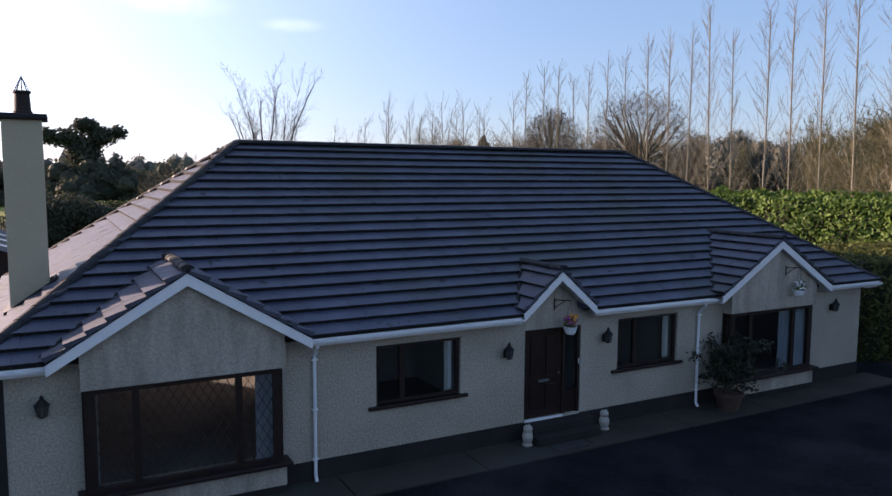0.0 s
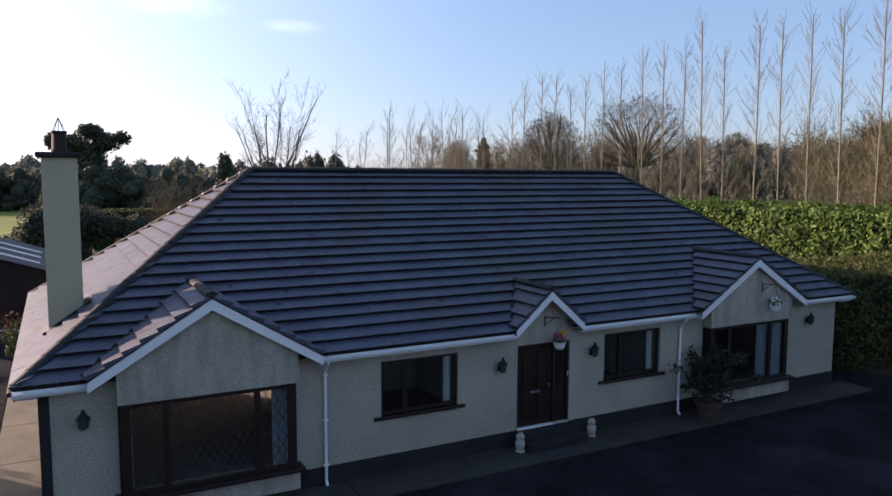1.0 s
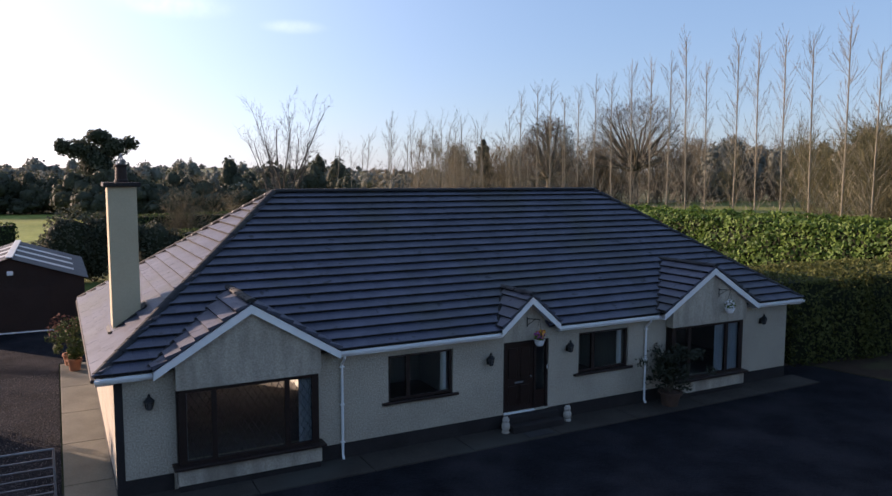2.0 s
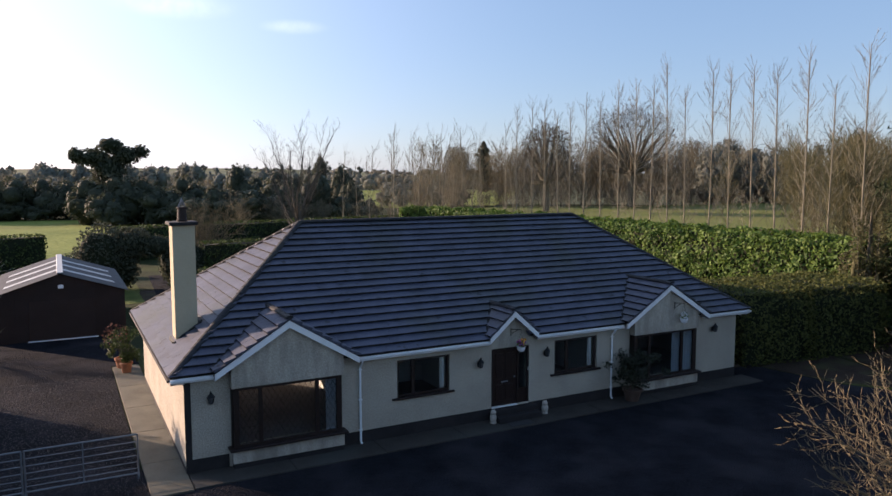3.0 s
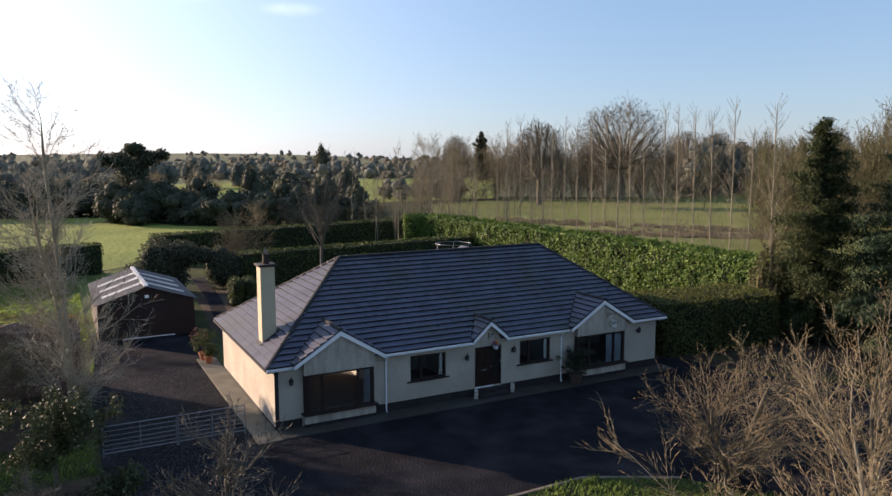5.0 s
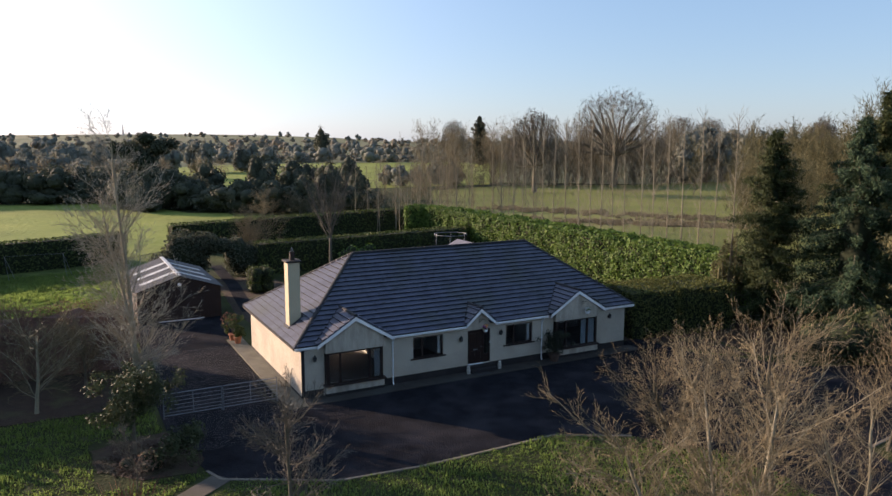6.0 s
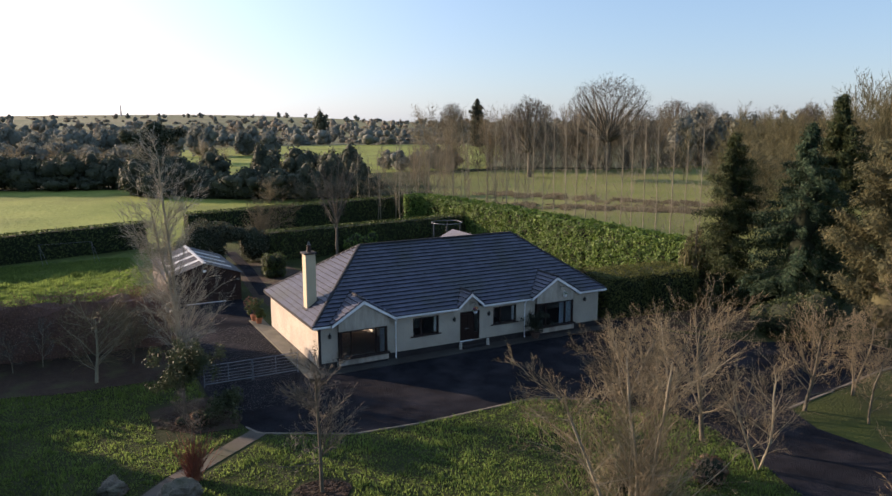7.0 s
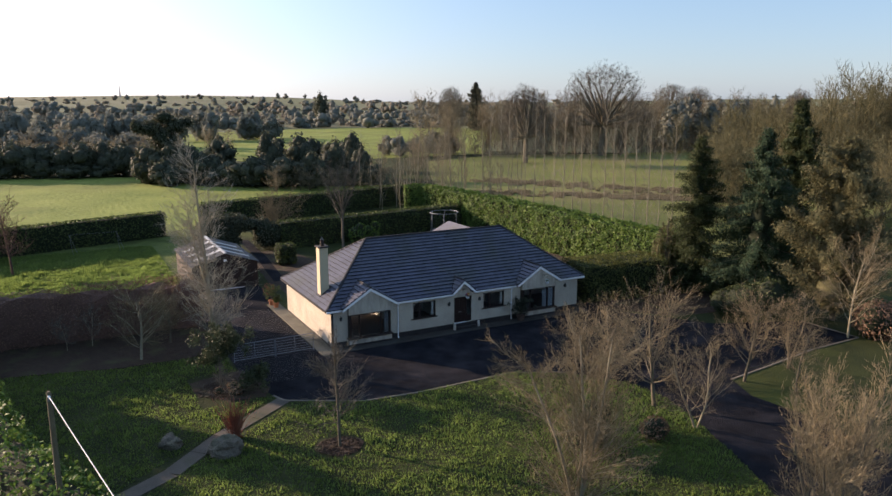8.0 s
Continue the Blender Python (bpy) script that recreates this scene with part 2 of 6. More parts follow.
M_TWIG2 = material("dark_twig", (0.0675, 0.0607, 0.0486), (0.1283, 0.1134, 0.0891), 0.8, 8, 0.9, 0, per_island=True)
M_POPLAR = material("poplar_bark", (0.14, 0.126, 0.09), (0.262, 0.236, 0.17), 1.5, 18, 0.9, 0.4)
M_POTLEAF = material("dark_glossy_leaf", (0.008, 0.013, 0.007), (0.03, 0.038, 0.018), 0.8, 5, 0.55, 0, spec=0.35, translucent=0.15, per_island=True)
M_WOODS = material("far_twigs", (0.088, 0.079, 0.054), (0.195, 0.174, 0.117), 0.06, 1, 0.95, 0, per_island=True, translucent=0.5)
# the next two are paled: distance haze is painted into the far woods
M_HAZEWOOD = material("hazed_far_wood", (0.125, 0.133, 0.11), (0.175, 0.184, 0.153), 0.02, 0.4, 0.95, 0, per_island=True, translucent=0.25)
M_HAZEBROWN = material("hazed_brown_wood", (0.165, 0.148, 0.113), (0.24, 0.215, 0.165), 0.02, 0.4, 0.95, 0, per_island=True, translucent=0.25)
M_OLIVETWIG = material("olive_twig", (0.058, 0.056, 0.029), (0.15, 0.138, 0.07), 0.3, 3, 0.9, 0, per_island=True, translucent=0.3)
M_SPRUCE = material("spruce_needle", (0.016, 0.033, 0.017), (0.055, 0.088, 0.045), 0.5, 3, 0.8, 0, spec=0.2, translucent=0.2, per_island=True)
M_BEECHTWIG = material("beech_twig", (0.07, 0.04, 0.032), (0.15, 0.088, 0.07), 1, 8, 0.95, 0.3, per_island=True)
M_PALETWIG = material("pale_twig", (0.21, 0.19, 0.145), (0.36, 0.325, 0.25), 0.8, 8, 0.9, 0, per_island=True)
M_REDTWIG = material("red_stem", (0.13, 0.05, 0.035), (0.24, 0.10, 0.06), 1, 8, 0.9, 0, per_island=True)
M_SHED = material("brown_cladding", (0.020, 0.012, 0.010), (0.036, 0.022, 0.018), 1, 20, 0.7, 0.2)
M_SHEET = material("grey_sheeting", (0.042, 0.0408, 0.0432), (0.072, 0.0702, 0.072), 1, 15, 0.6, 0.2, metal=0.2)
M_CLEAR = material("translucent_sheet", (0.308, 0.3136, 0.308), (0.3808, 0.3808, 0.3696), 1.2, 15, 0.5, 0.1, spec=0.5)
M_GALV = material("galvanised", (0.15, 0.165, 0.185), (0.23, 0.245, 0.265), 3, 25, 0.5, 0.1, metal=0.5)
M_POLE = material("weathered_pole", (0.085, 0.07, 0.042), (0.15, 0.125, 0.08), 2, 20, 0.9, 0.3)
M_WHITE = material("white_petal", (0.7, 0.7, 0.7), (0.8, 0.78, 0.78), 3, 10, 0.7, 0, per_island=True)
M_PINK = material("pink_petal", (0.45, 0.05, 0.20), (0.35, 0.14, 0.5), 3, 10, 0.7, 0, per_island=True)
M_YELLOW = material("orange_petal", (0.65, 0.20, 0.04), (0.7, 0.45, 0.06), 3, 10, 0.7, 0, per_island=True)
M_WIRE = material("white_cable", (0.55, 0.54, 0.52), (0.65, 0.64, 0.62), 2, 10, 0.6, 0)
M_NET = material("trampoline_mesh", (0.03, 0.03, 0.033), (0.05, 0.05, 0.05), 2, 20, 0.8, 0)


def streaks(m, along, down):
    """Draws a material's coarse pattern out into runs down a wall."""
    n, l = m.node_tree.nodes, m.node_tree.links
    co = next(x for x in n if x.bl_idname == "ShaderNodeTexCoord")
    for x in [x for x in n if x.bl_idname == "ShaderNodeTexNoise" and x.inputs["Scale"].default_value < 5]:
        mp = n.new("ShaderNodeMapping")
        mp.inputs["Scale"].default_value = (along, along, down)
        l.new(co.outputs["Object"], mp.inputs[0])
        l.new(mp.outputs[0], x.inputs["Vector"])


streaks(M_GABLE, 2.2, 0.45)


# ---- mesh helpers ----
def part(name, bm, mat, parent=None, label=""):
    """Links a bmesh as one mesh object, under a thing or a part."""
    me = bpy.data.meshes.new(name)
    bm.normal_update()
    bm.to_mesh(me)
    bm.free()
    for m in mat if isinstance(mat, (list, tuple)) else (mat,):
        me.materials.append(m)
    ob = new(name, me)
    ob.parent = parent
    return tagged(ob, label)


def raw(name, verts, faces, mat, parent=None, label="", idx=None, smooth=False):
    """The same from arrays of corners and faces that all have as many corners."""
    verts, faces = np.asarray(verts, np.float32), np.asarray(faces, np.int32)
    me = bpy.data.meshes.new(name)
    k = faces.shape[1]
    me.vertices.add(len(verts))
    me.vertices.foreach_set("co", verts.ravel())
    me.loops.add(faces.size)
    me.loops.foreach_set("vertex_index", faces.ravel())
    me.polygons.add(len(faces))
    me.polygons.foreach_set("loop_start", np.arange(0, faces.size, k, dtype=np.int32))
    me.polygons.foreach_set("use_smooth", np.full(len(faces), smooth))
    for m in mat if isinstance(mat, (list, tuple)) else (mat,):
        me.materials.append(m)
    if idx is not None:
        me.polygons.foreach_set("material_index", np.asarray(idx, np.int32))
    me.update(calc_edges=True)
    ob = new(name, me)
    ob.parent = parent
    return tagged(ob, label)


def empty(name, at=(0, 0, 0), label="", category="", group="", kind=""):
    ob = new(name)
    ob.location = at
    return tagged(ob, label, category, group, kind)


def box(bm, x0, y0, z0, x1, y1, z1, bevel=0.0):
    r = bmesh.ops.create_cube(bm, size=1)
    for v in r["verts"]:
        v.co = Vector(((x0 + x1) / 2 + v.co.x * (x1 - x0), (y0 + y1) / 2 + v.co.y * (y1 - y0), (z0 + z1) / 2 + v.co.z * (z1 - z0)))
    if bevel:
        bmesh.ops.bevel(bm, geom=list({e for v in r["verts"] for e in v.link_edges}), offset=bevel, segments=1, affect="EDGES")
    return bm


def boxes(*rows, bevel=0.0):
    bm = bmesh.new()
    for r in rows:
        box(bm, *r, bevel=bevel)
    return bm


def lathe(profile, sides=16, at=(0, 0, 0)):
    bm = bmesh.new()
    rings = [[bm.verts.new((at[0] + r * math.cos(2 * math.pi * i / sides), at[1] + r * math.sin(2 * math.pi * i / sides), at[2] + z)) for i in range(sides)] for r, z in profile]
    for a, b in zip(rings, rings[1:]):
        for i in range(sides):
            bm.faces.new((a[i], a[(i + 1) % sides], b[(i + 1) % sides], b[i]))
    bm.faces.new(rings[0][::-1])
    bm.faces.new(rings[-1])
    return bm


def tube_arrays(segs, sides=4):
    """Tapered tubes for rows of (from, to, radius, radius)."""
    a, b = np.array([s[0] for s in segs], float), np.array([s[1] for s in segs], float)
    ra, rb = np.array([s[2] for s in segs]), np.array([s[3] for s in segs])
    d = b - a
    d /= np.linalg.norm(d, axis=1)[:, None] + 1e-9
    ref = np.where(np.abs(d[:, 2:3]) > 0.9, np.array([[1.0, 0, 0]]), np.array([[0, 0, 1.0]]))
    u = np.cross(d, ref)
    u /= np.linalg.norm(u, axis=1)[:, None] + 1e-9
    w = np.cross(d, u)
    ang = np.arange(sides) * 2 * np.pi / sides
    ring = u[:, None] * np.cos(ang)[None, :, None] + w[:, None] * np.sin(ang)[None, :, None]
    v = np.concatenate([a[:, None] + ring * ra[:, None, None], b[:, None] + ring * rb[:, None, None]], 1)
    base = np.arange(len(segs))[:, None, None] * 2 * sides
    i = np.arange(sides)
    f = np.stack([i, (i + 1) % sides, (i + 1) % sides + sides, i + sides], 1)[None] + base
    return v.reshape(-1, 3), f.reshape(-1, 4)


def point_arrays(segs):
    """Three-sided twigs that end in a point."""
    v, _ = tube_arrays(segs, 3)
    v = v.reshape(-1, 6, 3)
    v = np.concatenate([v[:, :3], v[:, 3:].mean(1, keepdims=True)], 1)
    f = np.array([(0, 1, 3), (1, 2, 3), (2, 0, 3)])[None] + np.arange(len(segs))[:, None, None] * 4
    return v.reshape(-1, 3), f.reshape(-1, 3)


def tubes(name, segs, sides, mat, parent=None, label=""):
    v, f = tube_arrays(segs, sides)
    return raw(name, v, f, mat, parent, label, smooth=sides > 4)


def stem_tube(name, segs, sides, mat, parent=None, label=""):
    """Chains of tapered segments as unbroken tubes with shared rings."""
    v, f = tube_arrays(segs, sides)
    v = v.reshape(len(segs), 2, sides, 3)
    same = [i > 0 and float(np.abs(np.asarray(segs[i][0]) - np.asarray(segs[i - 1][1])).max()) < 1e-6 for i in range(len(segs))]
    rings, faces, last = [], [], -1
    for i in range(len(segs)):
        if not same[i]:
            rings.append(v[i, 0])
            last = len(rings) - 1
        rings.append(v[i, 1])
        a, b = last * sides, (len(rings) - 1) * sides
        # the nearest turn of the next ring avoids a twist
        k = int(np.argmin([np.abs(rings[last] - np.roll(rings[-1], -s, 0)).sum() for s in range(sides)]))
        faces += [(a + j, a + (j + 1) % sides, b + (j + 1 + k) % sides, b + (j + k) % sides) for j in range(sides)]
        last = len(rings) - 1
    return raw(name, np.concatenate(rings), faces, mat, parent, label, smooth=True)


def bars(*rows, r=0.02):
    return [(np.array(p), np.array(q), r, r) for p, q in rows]


def unit(v):
    return v / (np.linalg.norm(v, axis=-1, keepdims=True) + 1e-9)


def leaf_arrays(rng, centres, outward, size, spread=0.8, slim=0.55, hang=0.0):
    """Rhombic leaves at the given places, roughly facing outward."""
    n = len(centres)
    nor = unit(outward + spread * rng.normal(size=(n, 3)))
    a = unit(np.cross(nor, rng.normal(size=(n, 3))))
    if hang:
        a = unit(a + np.array([0, 0, -hang]))
        a = unit(a - nor * np.sum(a * nor, 1, keepdims=True))
    b = np.cross(nor, a)
    s = (size * rng.uniform(0.6, 1.3, n))[:, None]
    v = np.stack([centres - a * s, centres - b * s * slim, centres + a * s, centres + b * s * slim], 1)
    return v.reshape(-1, 3), np.arange(4 * n).reshape(-1, 4)


def ball_dirs(rng, n):
    return unit(rng.normal(size=(n, 3)))


def blob_leaves(rng, blobs, per, size, inner=0.80, **kw):
    """Leaves all over a set of lumps (x, y, z, rx, ry, rz); per: leaves to the square metre."""
    cs, ns = [], []
    for x, y, z, rx, ry, rz in blobs:
        n = max(12, int(per * 4 * math.pi * ((rx * ry) ** 1.6 / 3 + (rx * rz) ** 1.6 / 3 + (ry * rz) ** 1.6 / 3) ** (1 / 1.6)))
        d = ball_dirs(rng, n)
        r = rng.uniform(inner, 1.10, (n, 1))
        cs.append(np.array([x, y, z]) + d * np.array([rx, ry, rz]) * r)
        ns.append(d)
    c, o = np.concatenate(cs), np.concatenate(ns)
    keep = c[:, 2] > 0.02
    return leaf_arrays(rng, c[keep], o[keep], size, **kw)


def ico_template(sub):
    bm = bmesh.new()
    bmesh.ops.create_icosphere(bm, subdivisions=sub, radius=1)
    bm.verts.ensure_lookup_table()
    out = np.array([v.co[:] for v in bm.verts]), np.array([[v.index for v in f.verts] for f in bm.faces])
    bm.free()
    return out


ICO = {1: ico_template(1), 2: ico_template(2)}


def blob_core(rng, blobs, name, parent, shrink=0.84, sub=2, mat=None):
    """The inside of a crown: one uneven lump for each blob; M_CORE paints its shade."""
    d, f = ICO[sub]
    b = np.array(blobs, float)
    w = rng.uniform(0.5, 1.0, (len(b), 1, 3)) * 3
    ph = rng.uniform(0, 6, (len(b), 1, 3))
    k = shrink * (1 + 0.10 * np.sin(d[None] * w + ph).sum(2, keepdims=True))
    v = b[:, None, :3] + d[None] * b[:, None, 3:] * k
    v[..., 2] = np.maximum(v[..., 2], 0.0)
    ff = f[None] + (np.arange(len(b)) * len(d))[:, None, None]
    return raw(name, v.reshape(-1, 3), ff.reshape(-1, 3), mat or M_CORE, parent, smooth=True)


def grid_solid(name, us, ws, solid, f0, f1, mat, parent=None, label="", along="x"):
    """One connected slab with openings: cells of a grid in u and z that are filled, between the depths f0 and f1."""
    bm, made = bmesh.new(), {}

    def v(i, j, k):
        if (i, j, k) not in made:
            d = (f0, f1)[k]
            made[i, j, k] = bm.verts.new((us[i], d, ws[j]) if along == "x" else (d, us[i], ws[j]))
        return made[i, j, k]
    full = {(i, j) for i in range(len(us) - 1) for j in range(len(ws) - 1) if solid((us[i] + us[i + 1]) / 2, (ws[j] + ws[j + 1]) / 2)}
    for i, j in full:
        for k in (0, 1):
            bm.faces.new((v(i, j, k), v(i + 1, j, k), v(i + 1, j + 1, k), v(i, j + 1, k)))
        for a, p, q in (((i - 1, j), (i, j), (i, j + 1)), ((i + 1, j), (i + 1, j), (i + 1, j + 1)), ((i, j - 1), (i, j), (i + 1, j)), ((i, j + 1), (i, j + 1), (i + 1, j + 1))):
            if a not in full:
                bm.faces.new((v(*p, 0), v(*q, 0), v(*q, 1), v(*p, 1)))
    bmesh.ops.recalc_face_normals(bm, faces=bm.faces[:])
    return part(name, bm, mat, parent, label)


def prism(bm, pts, z0, z1):
    """An upright prism over a polygon of (x, y)."""
    lo, hi = [bm.verts.new((x, y, z0)) for x, y in pts], [bm.verts.new((x, y, z1)) for x, y in pts]
    n = len(pts)
    for i in range(n):
        bm.faces.new((lo[i], lo[(i + 1) % n], hi[(i + 1) % n], hi[i]))
    bm.faces.new(lo[::-1])
    bm.faces.new(hi)
    bm.normal_update()
    bmesh.ops.triangulate(bm, faces=[f for f in bm.faces if len(f.verts) > 4])
    bmesh.ops.recalc_face_normals(bm, faces=bm.faces[:])
    return bm


# ---- ground ----
def hill(x, y):
    """Height of the land far off: level near the house, low hills to the north."""
    d = math.hypot(x, y)
    t = max(0.0, min(1.0, (d - 500) / 1500))
    return t * t * (3 - 2 * t) * (12 + 26 * noise.noise(Vector((x * 0.0007, y * 0.0007, 3.1))) + (16 if x < 500 and y > 0 else 2))


def build_ground():
    rings = [0, 30, 60, 100, 150, 220, 320, 450, 600, 800, 1050, 1400, 1800, 2300, 3000]
    n = 72
    bm = bmesh.new()
    rows = []
    for r in rings:
        rows.append([bm.verts.new((r * math.cos(2 * math.pi * i / n), r * math.sin(2 * math.pi * i / n), hill(r * math.cos(2 * math.pi * i / n), r * math.sin(2 * math.pi * i / n)))) for i in range(n if r else 1)])
    for i in range(n):
        bm.faces.new((rows[0][0], rows[1][i], rows[1][(i + 1) % n]))
    for k, (a, b) in enumerate(zip(rows[1:], rows[2:])):
        for i in range(n):
            bm.faces.new((a[i], b[i], b[(i + 1) % n], a[(i + 1) % n])).material_index = int(rings[k + 1] >= 220)
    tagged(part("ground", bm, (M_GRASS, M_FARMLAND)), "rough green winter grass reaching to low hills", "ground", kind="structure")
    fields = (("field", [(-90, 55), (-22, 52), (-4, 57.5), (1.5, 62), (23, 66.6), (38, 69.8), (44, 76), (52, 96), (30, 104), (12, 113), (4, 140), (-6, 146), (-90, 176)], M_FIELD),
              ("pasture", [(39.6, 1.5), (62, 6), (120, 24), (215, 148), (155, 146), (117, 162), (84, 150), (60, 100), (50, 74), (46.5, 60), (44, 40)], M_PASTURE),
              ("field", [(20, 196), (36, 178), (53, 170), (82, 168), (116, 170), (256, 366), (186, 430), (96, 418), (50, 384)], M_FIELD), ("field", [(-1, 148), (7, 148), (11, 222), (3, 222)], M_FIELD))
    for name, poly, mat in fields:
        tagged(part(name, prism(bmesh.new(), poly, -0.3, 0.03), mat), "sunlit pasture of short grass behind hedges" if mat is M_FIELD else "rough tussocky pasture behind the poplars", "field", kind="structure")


def build_back_lawn():
    poly = [(-40, 13.2), (-7.2, 12.5), (-7.1, 22.0), (-1.0, 32.2), (2.4, 32.4), (2.6, 45.0), (1.4, 61.6), (-3.6, 57.0), (-22, 50.8), (-40, 46.6)]
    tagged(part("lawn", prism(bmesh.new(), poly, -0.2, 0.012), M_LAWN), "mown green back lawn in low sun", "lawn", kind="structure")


DRIVE = [(-7.0, 22.0), (-7.0, -1.0), (-6.1, -6.6), (-5.7, -7.7), (-1.4, -10.1), (2.3, -10.5), (9.3, -10.4), (12.6, -12.2), (14.9, -15.5), (15.3, -18.8), (14.3, -22.2), (12.8, -26.2), (11.0, -30.5), (8.0, -37.0),
         (16.5, -40.0), (20.0, -31.0), (20.6, -24.7), (20.2, -20.9), (21.3, -18.4), (25.5, -17.9), (31.4, -17.1), (37.0, -17.0), (37.0, -12.0), (30.0, -9.0), (26.0, -3.0), (25.2, 1.0), (-1.0, 1.0), (-1.0, 14.6), (0.2, 14.6), (0.2, 22.0)]


def build_drive():
    tagged(part("drive", prism(bmesh.new(), DRIVE, -0.2, 0.02), M_ASPHALT), "dark tarmac drive round the house", "drive", kind="structure")
    # gravelly texture, its chips paled to brighten the drive's band of sun
    rng = np.random.default_rng(31)
    n = 26000
    x, y, r = rng.uniform(-6.9, -1.0, n), rng.uniform(-4.5, 13.0, n), rng.uniform(0.008, 0.02, n)
    a = rng.uniform(0, 6.28, n)
    v = np.stack([np.stack([x + r * np.cos(a + k * 2.09), y + r * np.sin(a + k * 2.09), np.full(n, 0.012)], 1) for k in range(3)] + [np.stack([x + r * 0.4 * np.cos(a + 1), y + r * 0.4 * np.sin(a + 1), 0.02 + r * rng.uniform(0.6, 1.1, n)], 1)], 1).reshape(-1, 3)
    f = (np.arange(n)[:, None, None] * 4 + np.array([(0, 1, 3), (1, 2, 3), (2, 0, 3)])).reshape(-1, 3)
    tagged(raw("loose_chippings", v, f, M_SUNCHIPS), "loose chippings over the tarmac beside the house, paled for its band of sun", "gravel", kind="stuff")
    # concrete apron, cast in bays
    left = tagged(empty("pavement"), "pale concrete apron along the side of the house", "pavement", kind="structure")
    y = -1.25
    for d in (2.6, 3.1, 3.0, 3.2, 3.6):
        part("slab", boxes((-0.95, y + 0.012, -0.1, 0.16, y + d - 0.012, 0.07), bevel=0.01), M_CONC, left)
        y += d
    front = tagged(empty("pavement"), "dark concrete path along the front wall", "pavement", kind="structure")
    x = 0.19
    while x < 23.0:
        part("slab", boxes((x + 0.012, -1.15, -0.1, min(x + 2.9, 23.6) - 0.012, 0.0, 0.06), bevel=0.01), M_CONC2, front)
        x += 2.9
    # kerb stones along the lawn and round the island lawn
    kerb = tagged(empty("kerb"), "weathered concrete kerb between tarmac and lawn", "kerb", kind="structure")
    for line in (DRIVE[2:8], DRIVE[18:23]):
        for (ax, ay), (bx, by) in zip(line, line[1:]):
            a, b = Vector((ax, ay, 0)), Vector((bx, by, 0))
            n = max(1, round((b - a).length / 0.92))
            for i in range(n):
                p, q = a.lerp(b, (i + 0.01) / n), a.lerp(b, (i + 0.99) / n)
                w = (q - p).normalized().cross(Vector((0, 0, 1))) * 0.07
                bm = prism(bmesh.new(), [(v.x, v.y) for v in (p - w, q - w, q + w, p + w)], -0.1, 0.05)
                part("kerb_stone", bm, M_KERB, kerb)
    # garden path of concrete slabs over the lawn
    gp = tagged(empty("garden_path"), "narrow grey concrete garden path over the lawn", "path", kind="structure")
    line = [(-5.6, -7.5), (-8.0, -9.3), (-10.2, -10.9), (-11.6, -12.3), (-13.2, -13.9), (-15.4, -15.2), (-18.0, -16.2)]
    for (ax, ay), (bx, by) in zip(line, line[1:]):
        a, b = Vector((ax, ay, 0)), Vector((bx, by, 0))
        w = (b - a).normalized().cross(Vector((0, 0, 1))) * 0.5
        e = (b - a).normalized() * 0.012
        part("slab", prism(bmesh.new(), [(v.x, v.y) for v in (a - w + e, b - w - e, b + w - e, a + w + e)], -0.1, 0.035), M_PATH, gp)
    # concrete path in asphalt colour, which imitates the shade lying on it
    back = tagged(empty("garden_path"), "concrete path to the garden arch, darkened to imitate shade", "path", kind="structure")
    line = [(2.6, 22.6), (3.2, 28.7), (3.9, 34.7), (4.3, 41.8), (4.6, 47.0)]
    for (ax, ay), (bx, by) in zip(line, line[1:]):
        part("slab", prism(bmesh.new(), [(ax - 0.6, ay + 0.012), (ax + 0.6, ay + 0.012), (bx + 0.6, by - 0.012), (bx - 0.6, by - 0.012)], -0.1, 0.035), M_ASPHALT, back)
    # beds
    for label, poly in (("bare dark soil ring round the young tree", [(-4.8 + 1.25 * (1 + 0.1 * math.sin(3 * a)) * math.cos(a), -15.1 + 1.15 * math.sin(a)) for a in [i * math.pi / 12 for i in range(24)]]),
                        ("brown planting bed under the evergreen shrubs", [(-10.4, -2.0), (-6.8, -1.2), (-5.9, -5.2), (-6.6, -6.6), (-8.6, -6.2), (-10.2, -4.6)]),
                        ("brown soil under the beech hedge", [(-27, 6.4), (-14, 3.2), (-7.1, 3.0), (-7.1, 12.4), (-27, 13.4)]),
                        ("brown leaf litter along the laurel hedge", [(32.2, 7.0), (35.8, 6.5), (36.0, 47), (33.8, 47)]),
                        # brown litter as a dark sheet that also paints the hedge's shade
                        ("leaf litter below the clipped hedge, darkened to imitate shade", [(23.3, 1.1), (25.3, 1.05), (26.1, -2.8), (28.8, -5.8), (30.8, 3.3), (35.8, 3.4), (35.8, 3.62), (23.3, 3.62)]),
                        # dark sheet laid over the grass to imitate shade by the shed
                        ("dark earth sheet beside the shed and back path, for shaded ground", [(1.4, 22.4), (2.2, 14.0), (9.5, 14.0), (9.0, 29), (8.0, 38.4), (2.4, 38.4), (2.2, 31)]),
                        ("brown bank under the conifers", [(29, -6), (40, -8), (40, 3), (31, 3.2)])):
        rim = []
        for (ax, ay), (bx, by) in zip(poly, poly[1:] + poly[:1]):
            n = max(1, int(math.hypot(bx - ax, by - ay) / 0.35)) if len(poly) < 10 else 1
            rim += [(ax + (bx - ax) * k / n + 0.16 * noise.noise(Vector((ax + k * 0.7, ay, 1.0))), ay + (by - ay) * k / n + 0.16 * noise.noise(Vector((ax, ay + k * 0.7, 5.0)))) for k in range(n)]
